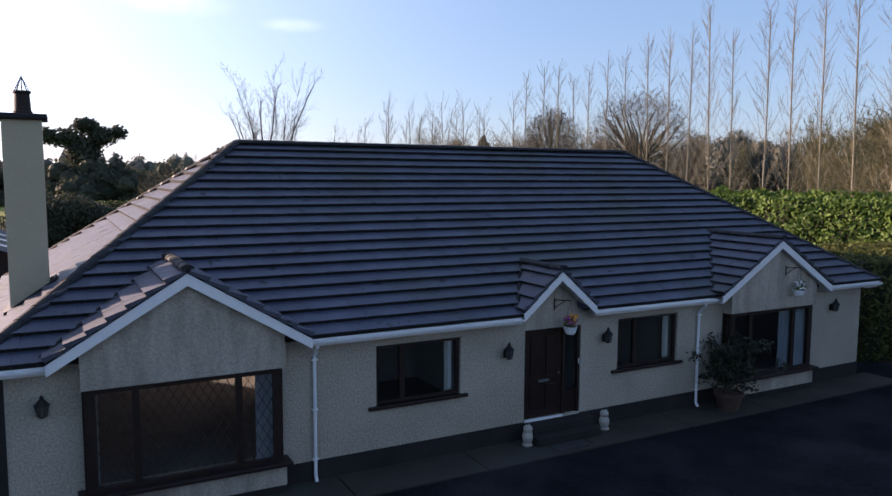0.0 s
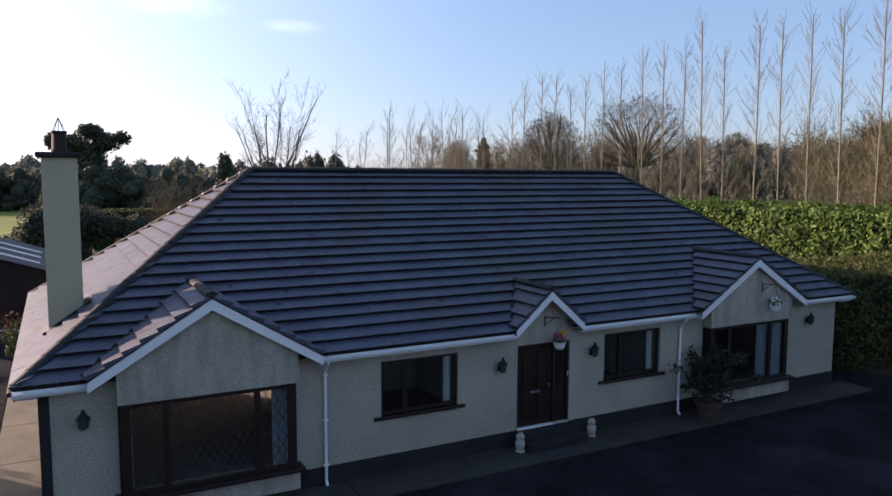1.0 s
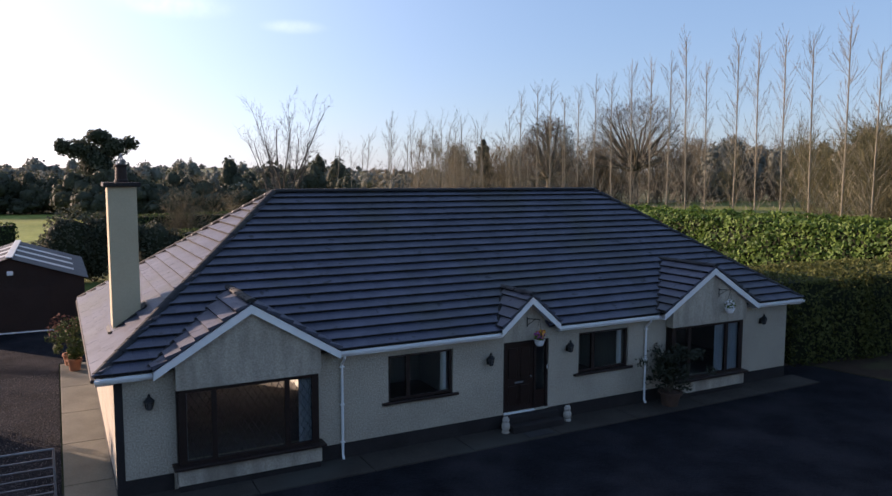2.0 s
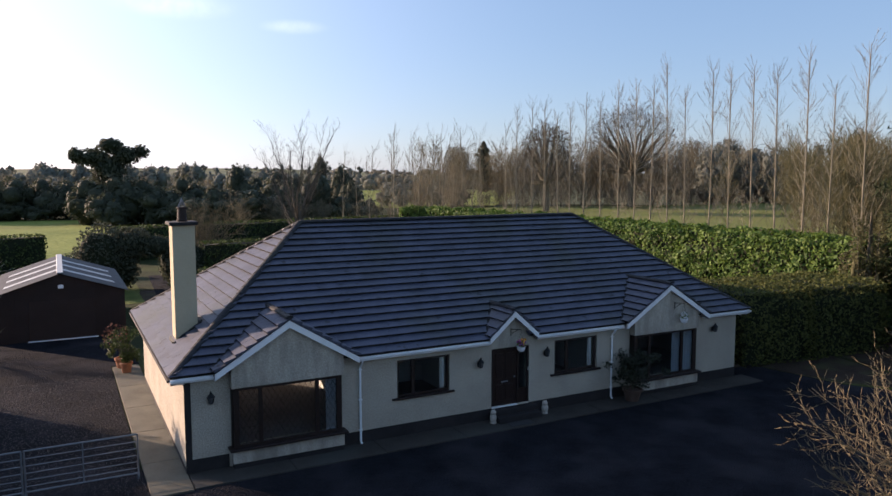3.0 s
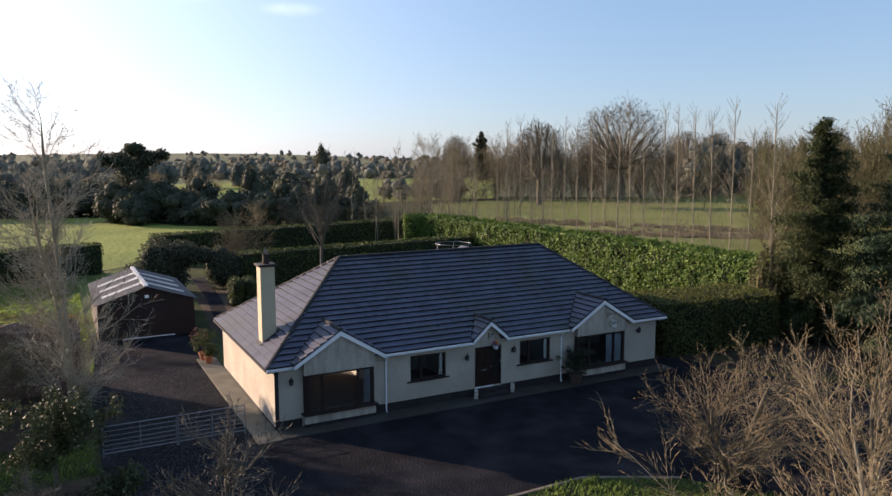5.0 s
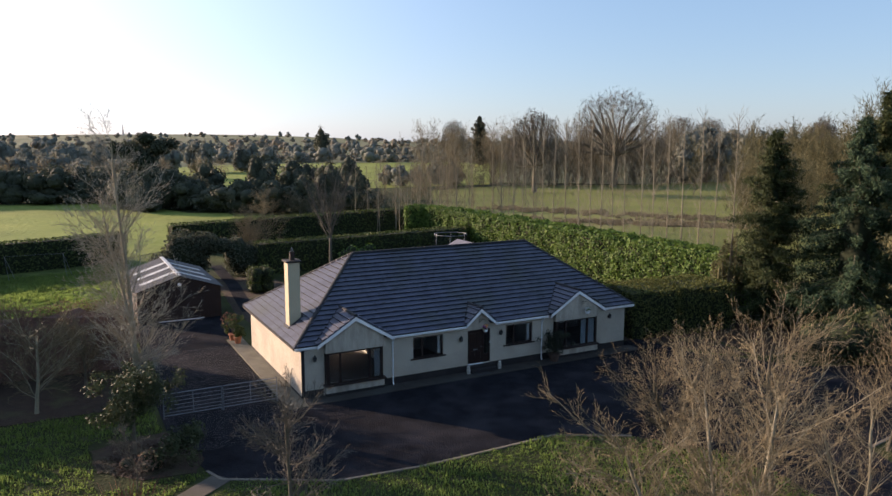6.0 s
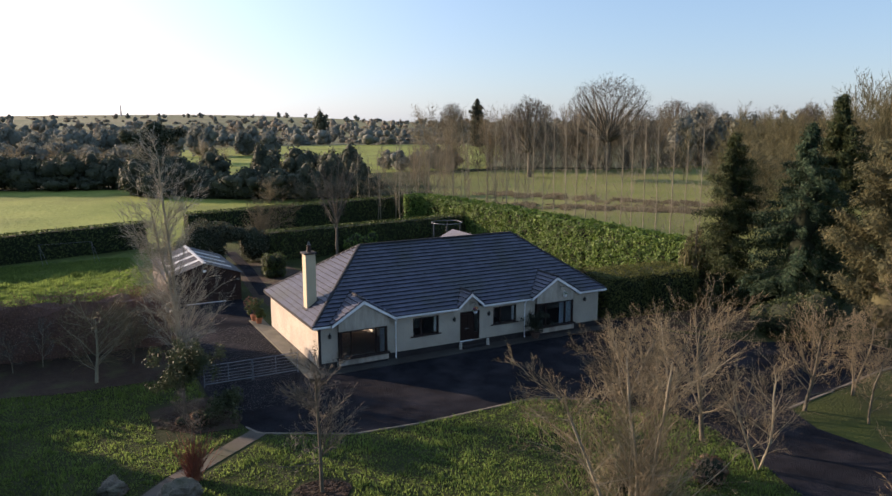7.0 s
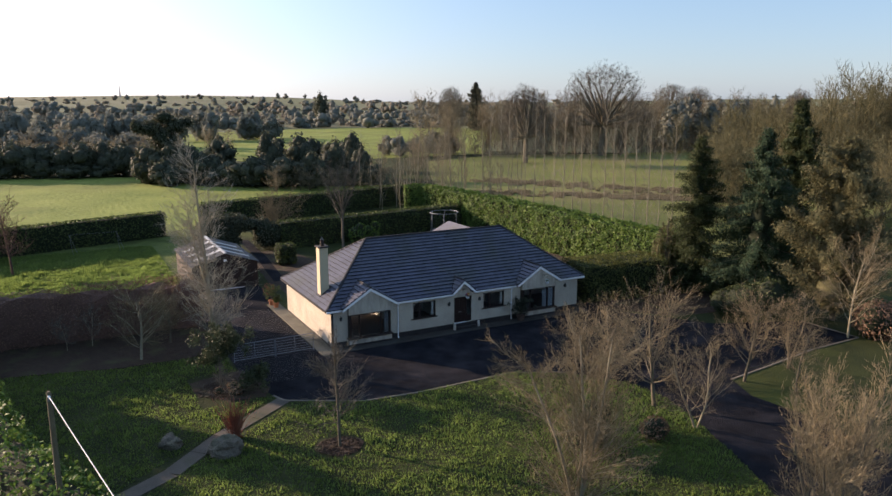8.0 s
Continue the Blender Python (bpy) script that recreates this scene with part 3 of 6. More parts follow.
        tagged(part("flower_bed", prism(bmesh.new(), rim, -0.1, 0.026), M_SOIL), label, "flower bed", kind="structure")


# ---- bungalow ----
X0, X1, Y0, Y1 = 0.14, 22.9, 0.0, 11.4             # outer faces of the walls
EX0, EX1, EY0, EY1, EZ = -0.26, 23.5, -0.22, 11.72, 2.98  # eaves
RX0, RX1, RY, RZ = 5.43, 18.55, 5.95, 6.90          # ridge
T = 0.30                                            # wall thickness
house = empty("bungalow", label="long cream pebbledashed bungalow with a dark hipped tile roof", category="house")


def wall_run(name, a, b, z0, z1, along, face, openings, mat, inward=1):
    """A wall along x or y from a to b whose outer face lies at face, with openings (from, to, sill, head)."""
    us = sorted({a, b, *[v for o in openings for v in o[:2]]})
    ws = sorted({z0, z1, *[v for o in openings for v in o[2:]]})
    return grid_solid(name, us, ws, lambda u, w: not any(o[0] < u < o[1] and o[2] < w < o[3] for o in openings), *sorted((face, face + inward * T)), mat, house, along=along)


BAYS = (3.15, 18.62)                                # middles of the two bay gables
BAY_W, BAY_Y = 1.73, -0.32
DOOR = (10.52, 12.13, 0.48, 2.60)
WIN = ((6.86, 8.84, 1.37, 2.63), (13.27, 15.27, 1.37, 2.63))


def window_unit(x0, x1, z0, z1, y, bars_at, lattice=False, sill=True, name="window"):
    """Dark timber window: frame, one pane between each two mullions, sill, leaded lattice."""
    side = 0.17 if x1 - x0 > 3 else 0.08
    us = [x0, x0 + side, *[v for m in bars_at for v in (m - 0.06, m + 0.06)], x1 - side, x1]
    holes = list(zip(us[1::2], us[2::2]))
    w = grid_solid(name, us, [z0, z0 + 0.07, z1 - 0.07, z1], lambda u, h: not (z0 + 0.07 < h < z1 - 0.07 and any(a < u < b for a, b in holes)), y - 0.03, y + 0.05, M_MAHOG, house, "dark mahogany window")
    edges = [x0 + side, *[v for m in bars_at for v in (m - 0.06, m + 0.06)], x1 - side]
    for s, e in zip(edges[::2], edges[1::2]):
        g = part("pane", boxes((s - 0.01, y + 0.008, z0 + 0.06, e + 0.01, y + 0.014, z1 - 0.06)), M_GLASS, w)
        g.visible_shadow = False
        if lattice:
            step, segs, h, wd = 0.17, [], z1 - z0 - 0.14, e - s
            k = -int(h * 0.62 / step) - 1
            while k * step < wd:
                for sgn in (1, -1):
                    # a lead from the bottom to the top of the pane, cut at its sides
                    u0, u1 = k * step, k * step + h * 0.62
                    t0, t1 = max(0.0, -u0 / (u1 - u0)), min(1.0, (wd - u0) / (u1 - u0))
                    if t1 > t0:
                        p, q = u0 + (u1 - u0) * t0, u0 + (u1 - u0) * t1
                        if sgn < 0:
                            p, q = wd - p, wd - q
                        segs.append(((s + p, y + 0.004, z0 + 0.07 + h * t0), (s + q, y + 0.004, z0 + 0.07 + h * t1), 0.005, 0.005))
                k += 1
            tagged(tubes("leading", segs, 4, M_LEAD, w, "leaded diamond lattice"), kind="stuff")
    if sill:
        part("sill", boxes((x0 - 0.19, y - 0.17, z0 - 0.075, x1 + 0.17, y + 0.05, z0), bevel=0.012), M_MAHOG, w, "dark stained sill")
    return w


def curtain(x0, x1, z0, z1, y, parent, mat=None, label="pale blue drawn-back curtain"):
    n = 28
    v = [(x0 + (x1 - x0) * i / n, y + 0.045 * math.sin(i * 1.9), z) for z in (z0, z1) for i in range(n + 1)]
    f = [(i, i + 1, n + 2 + i, n + 1 + i) for i in range(n)]
    return raw("curtain", v, f, mat or M_CURTAIN, parent, label, smooth=True)


def build_walls():
    gaps = [(BAYS[0] - BAY_W + 0.1, BAYS[0] + BAY_W - 0.1, 0.62, 2.5), WIN[0], DOOR, WIN[1], (BAYS[1] - BAY_W + 0.1, BAYS[1] + BAY_W - 0.1, 0.62, 2.5)]
    wall_run("front_wall", X0, X1, 0.0, 2.9, "x", Y0, gaps, M_WALL)
    wall_run("back_wall", X0, X1, 0.0, 2.9, "x", Y1, [(1.0, 5.4, 0.9, 2.55)], M_WALL, -1)
    window_unit(1.0, 5.4, 0.9, 2.55, Y1 - 0.12, (2.5, 3.9), sill=False, name="back_window")
    wall_run("side_wall", Y0 + T, Y1 - T, 0.0, 2.9, "y", X0, [], M_WALL)
    wall_run("side_wall", Y0 + T, Y1 - T, 0.0, 2.9, "y", X1, [], M_WALL, -1)
    # painted plinth, and the dark quoin at the corner by the side gate
    segs = [(X0 - 0.012, BAYS[0] - BAY_W - 0.06), (BAYS[0] + BAY_W + 0.06, DOOR[0]), (DOOR[1], BAYS[1] - BAY_W - 0.06), (BAYS[1] + BAY_W + 0.06, X1 + 0.012)]
    for s, e in segs:
        part("plinth", boxes((s, Y0 - 0.012, 0, e, Y0 - 0.001, 0.46)), M_PLINTH, house, "black painted plinth")
    part("plinth", boxes((X0 - 0.012, Y0 - 0.001, 0, X0 - 0.001, Y1, 0.20)), M_PLINTH, house, "black painted plinth")
    part("plinth", boxes((X1 + 0.001, Y0 - 0.001, 0, X1 + 0.012, Y1, 0.46)), M_PLINTH, house, "black painted plinth")
    part("quoin", boxes((X0 - 0.014, Y0 - 0.016, 0.46, X0 + 0.17, Y0 - 0.001, 2.88)), M_PLINTH, house, "dark painted corner strip")
    for x0, x1, z0, z1 in WIN:
        curtain(x1 - 0.27, x1 - 0.09, z0 + 0.06, z1 - 0.06, Y0 + 0.26, house, M_INNER, "narrow cream drawn-back curtain")
    # rooms behind the glass
    part("floor", boxes((X0 + T, Y0 + T, 0.3, X1 - T, Y1 - T, 0.46)), M_CARPET, house)
    part("room_ceiling", boxes((X0 + T, Y0 + T, 2.78, X1 - T, Y1 - T, 2.88)), M_INNER, house)
    part("partition", boxes((6.1, 4.6, 0.46, X1 - T, 4.7, 2.78)), M_INNER, house)
    for x in (6.0, 10.0, 12.6, 16.3):
        part("partition", boxes((x, Y0 + T, 0.46, x + 0.1, Y1 - T if x == 6.0 else 4.6, 2.78)), M_INNER, house)


def build_bay(xc, lattice):
    bay = part("bay_window", boxes((xc - BAY_W, BAY_Y, 0.22, xc + BAY_W, Y0 - 0.001, 0.62)), M_GABLE, house, "rendered bay base under the window")
    l, r = xc - BAY_W, xc + BAY_W
    window_unit(l + 0.05, r - 0.05, 0.69, 2.47, BAY_Y + 0.10, (l + 0.05 + 0.80, r - 0.05 - 0.80), lattice, sill=False)
    part("bay_plinth", boxes((l + 0.03, BAY_Y + 0.03, 0, r - 0.03, Y0 - 0.001, 0.22)), M_PLINTH, bay)
    part("sill", boxes((l - 0.10, BAY_Y - 0.13, 0.615, r + 0.10, Y0 - 0.001, 0.69), bevel=0.012), M_MAHOG, bay, "dark stained bay sill")
    # glazed returns of the bay
    for x in (l + 0.05, r - 0.05):
        s = 1 if x < xc else -1
        f = part("bay_side", boxes((x - 0.03, BAY_Y + 0.151, 0.69, x + 0.03, BAY_Y + 0.21, 2.47), (x - 0.03, Y0 - 0.06, 0.69, x + 0.03, Y0 - 0.001, 2.47)), M_MAHOG, bay)
        g = part("pane", boxes((x - 0.003, BAY_Y + 0.20, 0.69, x + 0.003, Y0 - 0.05, 2.47)), M_GLASS, f)
        g.visible_shadow = False
    for x0, x1 in ((r - 0.52, r - 0.18), (l + 0.10, l + 0.26)) if lattice else ((r - 1.25, r - 0.80), (r - 0.62, r - 0.14), (l + 0.10, l + 0.22)):
        curtain(x0, x1, 0.7, 2.44, BAY_Y + 0.24, house)


def build_gable(xc, half, z_low, z_top, front, wall_half, wall_low, wall_y):
    """A small gable over a bay or the door: wall, barge boards, soffit."""
    slope = (z_top - z_low) / half
    bm = bmesh.new()
    yb = Y0 + 0.3
    top = z_top - 0.17
    pts = [(xc - wall_half, wall_low), (xc + wall_half, wall_low), (xc + wall_half, top - wall_half * slope), (xc, top), (xc - wall_half, top - wall_half * slope)]
    a, b = [bm.verts.new((x, wall_y, z)) for x, z in pts], [bm.verts.new((x, yb if wall_y < -0.1 else wall_y + 0.2, z)) for x, z in pts]
    bm.faces.new(a), bm.faces.new(b[::-1])
    for i in range(5):
        bm.faces.new((a[i], b[i], b[(i + 1) % 5], a[(i + 1) % 5]))
    bmesh.ops.recalc_face_normals(bm, faces=bm.faces[:])
    part("gable_wall", bm, M_GABLE, house, "rough rendered gable with rain stains")
    for s in (-1, 1):
        bm = bmesh.new()
        drop = 0.19
        prof = [(xc, z_top), (xc + s * half, z_low), (xc + s * half, z_low - drop), (xc, z_top - drop * 1.12)]
        a, b = [bm.verts.new((x, front, z)) for x, z in prof], [bm.verts.new((x, front + 0.03, z)) for x, z in prof]
        bm.faces.new(a), bm.faces.new(b[::-1])
        for i in range(4):
            bm.faces.new((a[i], b[i], b[(i + 1) % 4], a[(i + 1) % 4]))
        bmesh.ops.recalc_face_normals(bm, faces=bm.faces[:])
        part("barge_board", bm, M_UPVC, house, "white barge board")
        # soffit behind the board
        bm = bmesh.new()
        q = [(xc, front + 0.03, z_top - 0.20), (xc + s * half, front + 0.03, z_low - 0.20), (xc + s * half, Y0 + 0.02, z_low - 0.20), (xc, Y0 + 0.02, z_top - 0.20)]
        bm.faces.new([bm.verts.new(v) for v in q])
        bmesh.ops.solidify(bm, geom=bm.faces[:], thickness=0.012)
        part("soffit", bm, M_UPVC, house)


GABLE_W = 2.22
GABLES = ((BAYS[0], GABLE_W, 3.03, 4.40, -0.46), (11.33, 1.03, 3.06, 3.95, -0.30), (BAYS[1], GABLE_W, 3.03, 4.40, -0.46))


def build_eaves():
    runs = [(EX0, BAYS[0] - GABLE_W), (BAYS[0] + GABLE_W, 11.33 - 1.03), (11.33 + 1.03, BAYS[1] - GABLE_W), (BAYS[1] + GABLE_W, EX1)]
    for s, e in runs:
        part("fascia", boxes((s, EY0 + 0.02, EZ - 0.165, e, EY0 + 0.045, EZ - 0.02)), M_UPVC, house, "white fascia board")
        part("soffit", boxes((s, EY0 + 0.045, EZ - 0.165, e, Y0 - 0.002, EZ - 0.153)), M_UPVC, house)
        bm = bmesh.new()
        prof = [(0.0, 0.0), (-0.012, -0.055), (-0.05, -0.085), (-0.09, -0.075), (-0.112, -0.03), (-0.115, 0.005), (-0.108, 0.005), (-0.095, -0.035), (-0.07, -0.065), (-0.045, -0.068), (-0.02, -0.045), (-0.012, 0.0)]
        a, b = [bm.verts.new((s, EY0 + 0.02 + y, EZ - 0.045 + z)) for y, z in prof], [bm.verts.new((e, EY0 + 0.02 + y, EZ - 0.045 + z)) for y, z in prof]
        for i in range(len(prof)):
            j = (i + 1) % len(prof)
            bm.faces.new((a[i], a[j], b[j], b[i]))
        bm.faces.new(a[::-1]), bm.faces.new(b)
        bmesh.ops.recalc_face_normals(bm, faces=bm.faces[:])
        part("gutter", bm, M_UPVC, house, "white half-round gutter")
    for x, o in ((EX0 + 0.02, -1), (EX1 - 0.045, 1)):
        paint, tone = (M_PLINTH, "dark") if o < 0 else (M_UPVC, "white")
        part("fascia", boxes((x, EY0 + 0.05, EZ - 0.20, x + 0.025, EY1 - 0.05, EZ - 0.02)), paint, house, tone + " fascia board")
        part("gutter", boxes((x + (0.0 - 0.1 if o < 0 else 0.025), EY0 + 0.03, EZ - 0.11, x + (0.0 if o < 0 else 0.125), EY1 - 0.03, EZ - 0.03), bevel=0.02), paint, house, tone + " gutter")
        part("soffit", boxes((min(x, X0) + 0.03 if o < 0 else X1 + 0.002, EY0 + 0.05, EZ - 0.2, X0 - 0.002 if o < 0 else x, EY1 - 0.05, EZ - 0.188)), M_UPVC, house)
    part("fascia", boxes((EX0 + 0.05, EY1 - 0.045, EZ - 0.2, EX1 - 0.05, EY1 - 0.02, EZ - 0.02)), M_UPVC, house)
    for x in (BAYS[0] + GABLE_W + 0.16, 15.96):
        pipe = tubes("downpipe", [((x, EY0 - 0.04, 2.87), (x, EY0 - 0.04, 2.78), 0.036, 0.036), ((x, EY0 - 0.04, 2.78), (x, Y0 - 0.06, 2.60), 0.036, 0.036), ((x, Y0 - 0.06, 2.60), (x, Y0 - 0.06, 0.16), 0.036, 0.036), ((x, Y0 - 0.06, 0.16), (x, Y0 - 0.14, 0.07), 0.036, 0.036)], 10, M_UPVC, house, "white downpipe")
        for z in (0.5, 1.5, 2.5):
            part("bracket", boxes((x - 0.06, Y0 - 0.10, z, x + 0.06, Y0 - 0.013, z + 0.03)), M_UPVC, pipe)


def build_door():
    x0, x1, z0, z1 = DOOR
    xm = x0 + 1.10
    fr = part("front_door", boxes((x0, 0.03, z0, x0 + 0.07, 0.13, z1), (x1 - 0.07, 0.03, z0, x1, 0.13, z1), (xm, 0.03, z0, xm + 0.08, 0.13, z1), (x0 + 0.07, 0.03, z1 - 0.07, xm, 0.13, z1), (xm + 0.08, 0.03, z1 - 0.07, x1 - 0.07, 0.13, z1), bevel=0.006), M_MAHOG, house, "dark mahogany front door with a glazed sidelight")
    leaf = part("door_leaf", boxes((x0 + 0.07, 0.07, z0 + 0.02, xm, 0.12, z1 - 0.07)), M_DOOR, fr)
    for cx in (x0 + 0.20, x0 + 0.63):
        for lo, hi in ((0.18, 0.78), (0.98, 1.92)):
            bm = bmesh.new()
            box(bm, cx, 0.052, z0 + lo, cx + 0.33, 0.071, z0 + hi, bevel=0.016)
            part("door_panel", bm, M_DOOR, fr)
    part("letter_box", boxes((x0 + 0.44, 0.058, z0 + 0.84, x0 + 0.74, 0.069, z0 + 0.90), bevel=0.005), M_GALV, fr, "brushed metal letter box")
    part("handle", lathe([(0.012, 0), (0.03, 0.015), (0.03, 0.05), (0.012, 0.065)], 10, (xm - 0.10, 0.04, z0 + 0.98)), M_GALV, fr, "metal door knob")
    part("sidelight_panel", boxes((xm + 0.08, 0.08, z0, x1 - 0.07, 0.12, z0 + 0.55)), M_DOOR, fr)
    g = part("pane", boxes((xm + 0.08, 0.09, z0 + 0.55, x1 - 0.07, 0.096, z1 - 0.07)), M_GLASS, fr)
    part("doorbell", boxes((x1 - 0.05, 0.015, z0 + 1.18, x1 - 0.02, 0.03, z0 + 1.30), bevel=0.004), M_UPVC, fr, "white doorbell")
    part("threshold", boxes((x0 + 0.02, -0.03, z0 - 0.035, xm, 0.03, z0 + 0.012)), M_UPVC, fr, "white threshold strip")
    tagged(part("doorstep", boxes((10.50, -0.62, 0.06, 12.30, -0.014, 0.26), (10.50, -0.34, 0.262, 12.30, -0.014, 0.44), bevel=0.012), M_PLINTH), "dark painted front doorstep of two treads", "doorstep", kind="structure")
    tagged(part("doormat", boxes((10.75, -1.05, 0.062, 11.65, -0.66, 0.085), bevel=0.006), M_NET), "dark coir doormat before the front step", "doormat")


def build_chimney():
    x0, x1, y0, y1 = 0.33, 1.02, 2.75, 3.5
    stack = part("chimney", boxes((x0, y0, 2.9, x1, y1, 7.15), bevel=0.015), M_CHIM, house, "tall cream rendered chimney stack")
    part("chimney_cap", boxes((x0 - 0.10, y0 - 0.10, 7.15, x1 + 0.10, y1 + 0.10, 7.26), bevel=0.02), M_PLINTH, stack, "dark concrete chimney cap")
    cx, cy = (x0 + x1) / 2 + 0.02, (y0 + y1) / 2
    part("chimney_pot", lathe([(0.17, 0), (0.17, 0.06), (0.15, 0.08), (0.135, 0.40), (0.16, 0.42), (0.16, 0.46), (0.11, 0.46), (0.10, 0.3)], 16, (cx, cy, 7.26)), M_SHED, stack, "dark brown clay chimney pot")
    tubes("cowl", [((cx + 0.13 * math.cos(a), cy + 0.13 * math.sin(a), 7.71), (cx, cy, 8.01), 0.008, 0.008) for a in [i * math.pi / 4 for i in range(8)]], 4, M_GALV, stack, "wire cowl")
    # lead flashing round the foot
    s = (RZ - EZ) / (RX0 - EX0)
    bm = bmesh.new()
    f = lambda x: EZ + (x - EX0) * s + 0.05
    for xa, xb, ya, yb in ((x0 - 0.09, x1 + 0.09, y0 - 0.10, y0 - 0.004), (x0 - 0.09, x1 + 0.09, y1 + 0.004, y1 + 0.10), (x0 - 0.12, x0 - 0.004, y0 - 0.004, y1 + 0.004), (x1 + 0.004, x1 + 0.14, y0 - 0.004, y1 + 0.004)):
        v = [bm.verts.new((x, y, f(x) + dz)) for dz in (0, 0.06) for x, y in ((xa, ya), (xb, ya), (xb, yb), (xa, yb))]
        for q in ((0, 1, 2, 3), (4, 5, 6, 7), (0, 1, 5, 4), (1, 2, 6, 5), (2, 3, 7, 6), (3, 0, 4, 7)):
            bm.faces.new([v[i] for i in q])
    bmesh.ops.recalc_face_normals(bm, faces=bm.faces[:])
    part("flashing", bm, M_LEAD, stack, "grey lead flashing")


# ---- fixtures and things on the house ----
def lantern(x, z):
    l = empty("wall_lantern", (x, Y0 - 0.01, z), "black iron coach lantern on the pebbledash", "wall lamp", "front wall lanterns")
    part("back_plate", lathe([(0.0, -0.10), (0.045, -0.09), (0.055, 0.0), (0.045, 0.09), (0.0, 0.10)], 10, (0, -0.015, -0.02)), M_BLACK, l)
    tubes("arm", [((0, -0.01, -0.02), (0, -0.10, -0.12), 0.012, 0.012), ((0, -0.10, -0.12), (0, -0.17, -0.12), 0.012, 0.012)], 6, M_BLACK, l)
    part("lamp_body", lathe([(0.04, -0.12), (0.07, -0.10), (0.075, -0.09)], 6, (0, -0.17, 0)), M_BLACK, l)
    part("glass", lathe([(0.062, -0.09), (0.092, 0.09)], 6, (0, -0.17, 0)), M_LAMPGLASS, l, "clear lantern glass")
    tubes("cage", [((0.07 * math.cos(a), -0.17 + 0.07 * math.sin(a), -0.09), (0.10 * math.cos(a), -0.17 + 0.10 * math.sin(a), 0.09), 0.008, 0.008) for a in [i * math.pi / 3 for i in range(6)]], 4, M_BLACK, l)
    part("cap", lathe([(0.125, 0.09), (0.11, 0.11), (0.05, 0.18), (0.03, 0.20), (0.035, 0.225), (0.012, 0.26), (0.002, 0.27)], 12, (0, -0.17, 0)), M_BLACK, l)


def hanging_basket(x, y_wall, z_br, petals, group):
    """Bracket on a gable with a white hanging pot of flowers."""
    rng = np.random.default_rng(int(x * 10))
    h = empty("hanging_basket", (x, y_wall, z_br), "white hanging pot of " + petals[0] + " flowers on an iron bracket", "hanging basket", group)
    tubes("bracket", [((-0.2, -0.012, 0.08), (-0.2, -0.012, -0.20), 0.014, 0.014), ((-0.2, -0.012, 0.04), (0.08, -0.25, 0.04), 0.012, 0.012), ((-0.2, -0.012, -0.15), (-0.02, -0.17, 0.03), 0.009, 0.009)], 5, M_BLACK, h)
    cx, cy, zp = 0.08, -0.25, -0.75
    part("pot", lathe([(0.09, 0), (0.13, 0.05), (0.16, 0.16), (0.17, 0.18), (0.15, 0.18), (0.14, 0.14)], 16, (cx, cy, zp)), M_UPVC, h, "white pot")
    tubes("chain", [((cx + 0.15 * math.cos(a), cy + 0.15 * math.sin(a), zp + 0.17), (cx, cy, 0.04), 0.004, 0.004) for a in (0.4, 2.5, 4.6)], 3, M_BLACK, h)
    d = ball_dirs(rng, 170)
    v, f = leaf_arrays(rng, np.array([cx, cy, zp + 0.27]) + d * np.array([0.17, 0.15, 0.15]) * rng.uniform(0.4, 1.1, (170, 1)), d, 0.045, slim=0.8)
    raw("foliage", v[:280], f[:70], M_LAUREL, h)
    for i, m in enumerate(petals[1:]):
        d = ball_dirs(rng, 60) * np.array([1, 1, 0.8])
        c = np.array([cx + 0.06 * (i - 0.5), cy - 0.03, zp + 0.33 + 0.04 * i]) + d * rng.uniform(0.08, 0.16, (60, 1))
        v, f = leaf_arrays(rng, c, d, 0.04, slim=0.9)
        raw("flowers", v, f, m, h, petals[0] + " blooms")


def owl(x, y, turn):
    bm = lathe([(0.10, 0), (0.12, 0.02), (0.12, 0.05), (0.085, 0.07), (0.115, 0.14), (0.125, 0.22), (0.11, 0.29), (0.085, 0.325), (0.10, 0.36), (0.105, 0.40), (0.085, 0.45), (0.04, 0.475)], 14)
    for s in (-1, 1):
        for r, px, pz, py in ((0.022, 0.05, 0.475, 0.0), (0.03, 0.04, 0.40, -0.085)):
            g = bmesh.ops.create_icosphere(bm, subdivisions=1, radius=r)
            for v in g["verts"]:
                v.co = Vector((v.co.x + s * px, v.co.y + py, v.co.z * (1.6 if pz > 0.45 else 1) + pz))
    g = bmesh.ops.create_cone(bm, segments=5, radius1=0.02, radius2=0.0, depth=0.05, cap_ends=True)
    for v in g["verts"]:
        v.co = Vector((v.co.x, v.co.y - 0.105, -v.co.z + 0.37))
    ob = part("owl_statue", bm, M_STONE)
    ob.matrix_world = pose(x, y, 0.06, 0, 0, turn)
    tagged(ob, "weathered stone owl ornament beside the front doorstep", "statue", "doorstep owls")


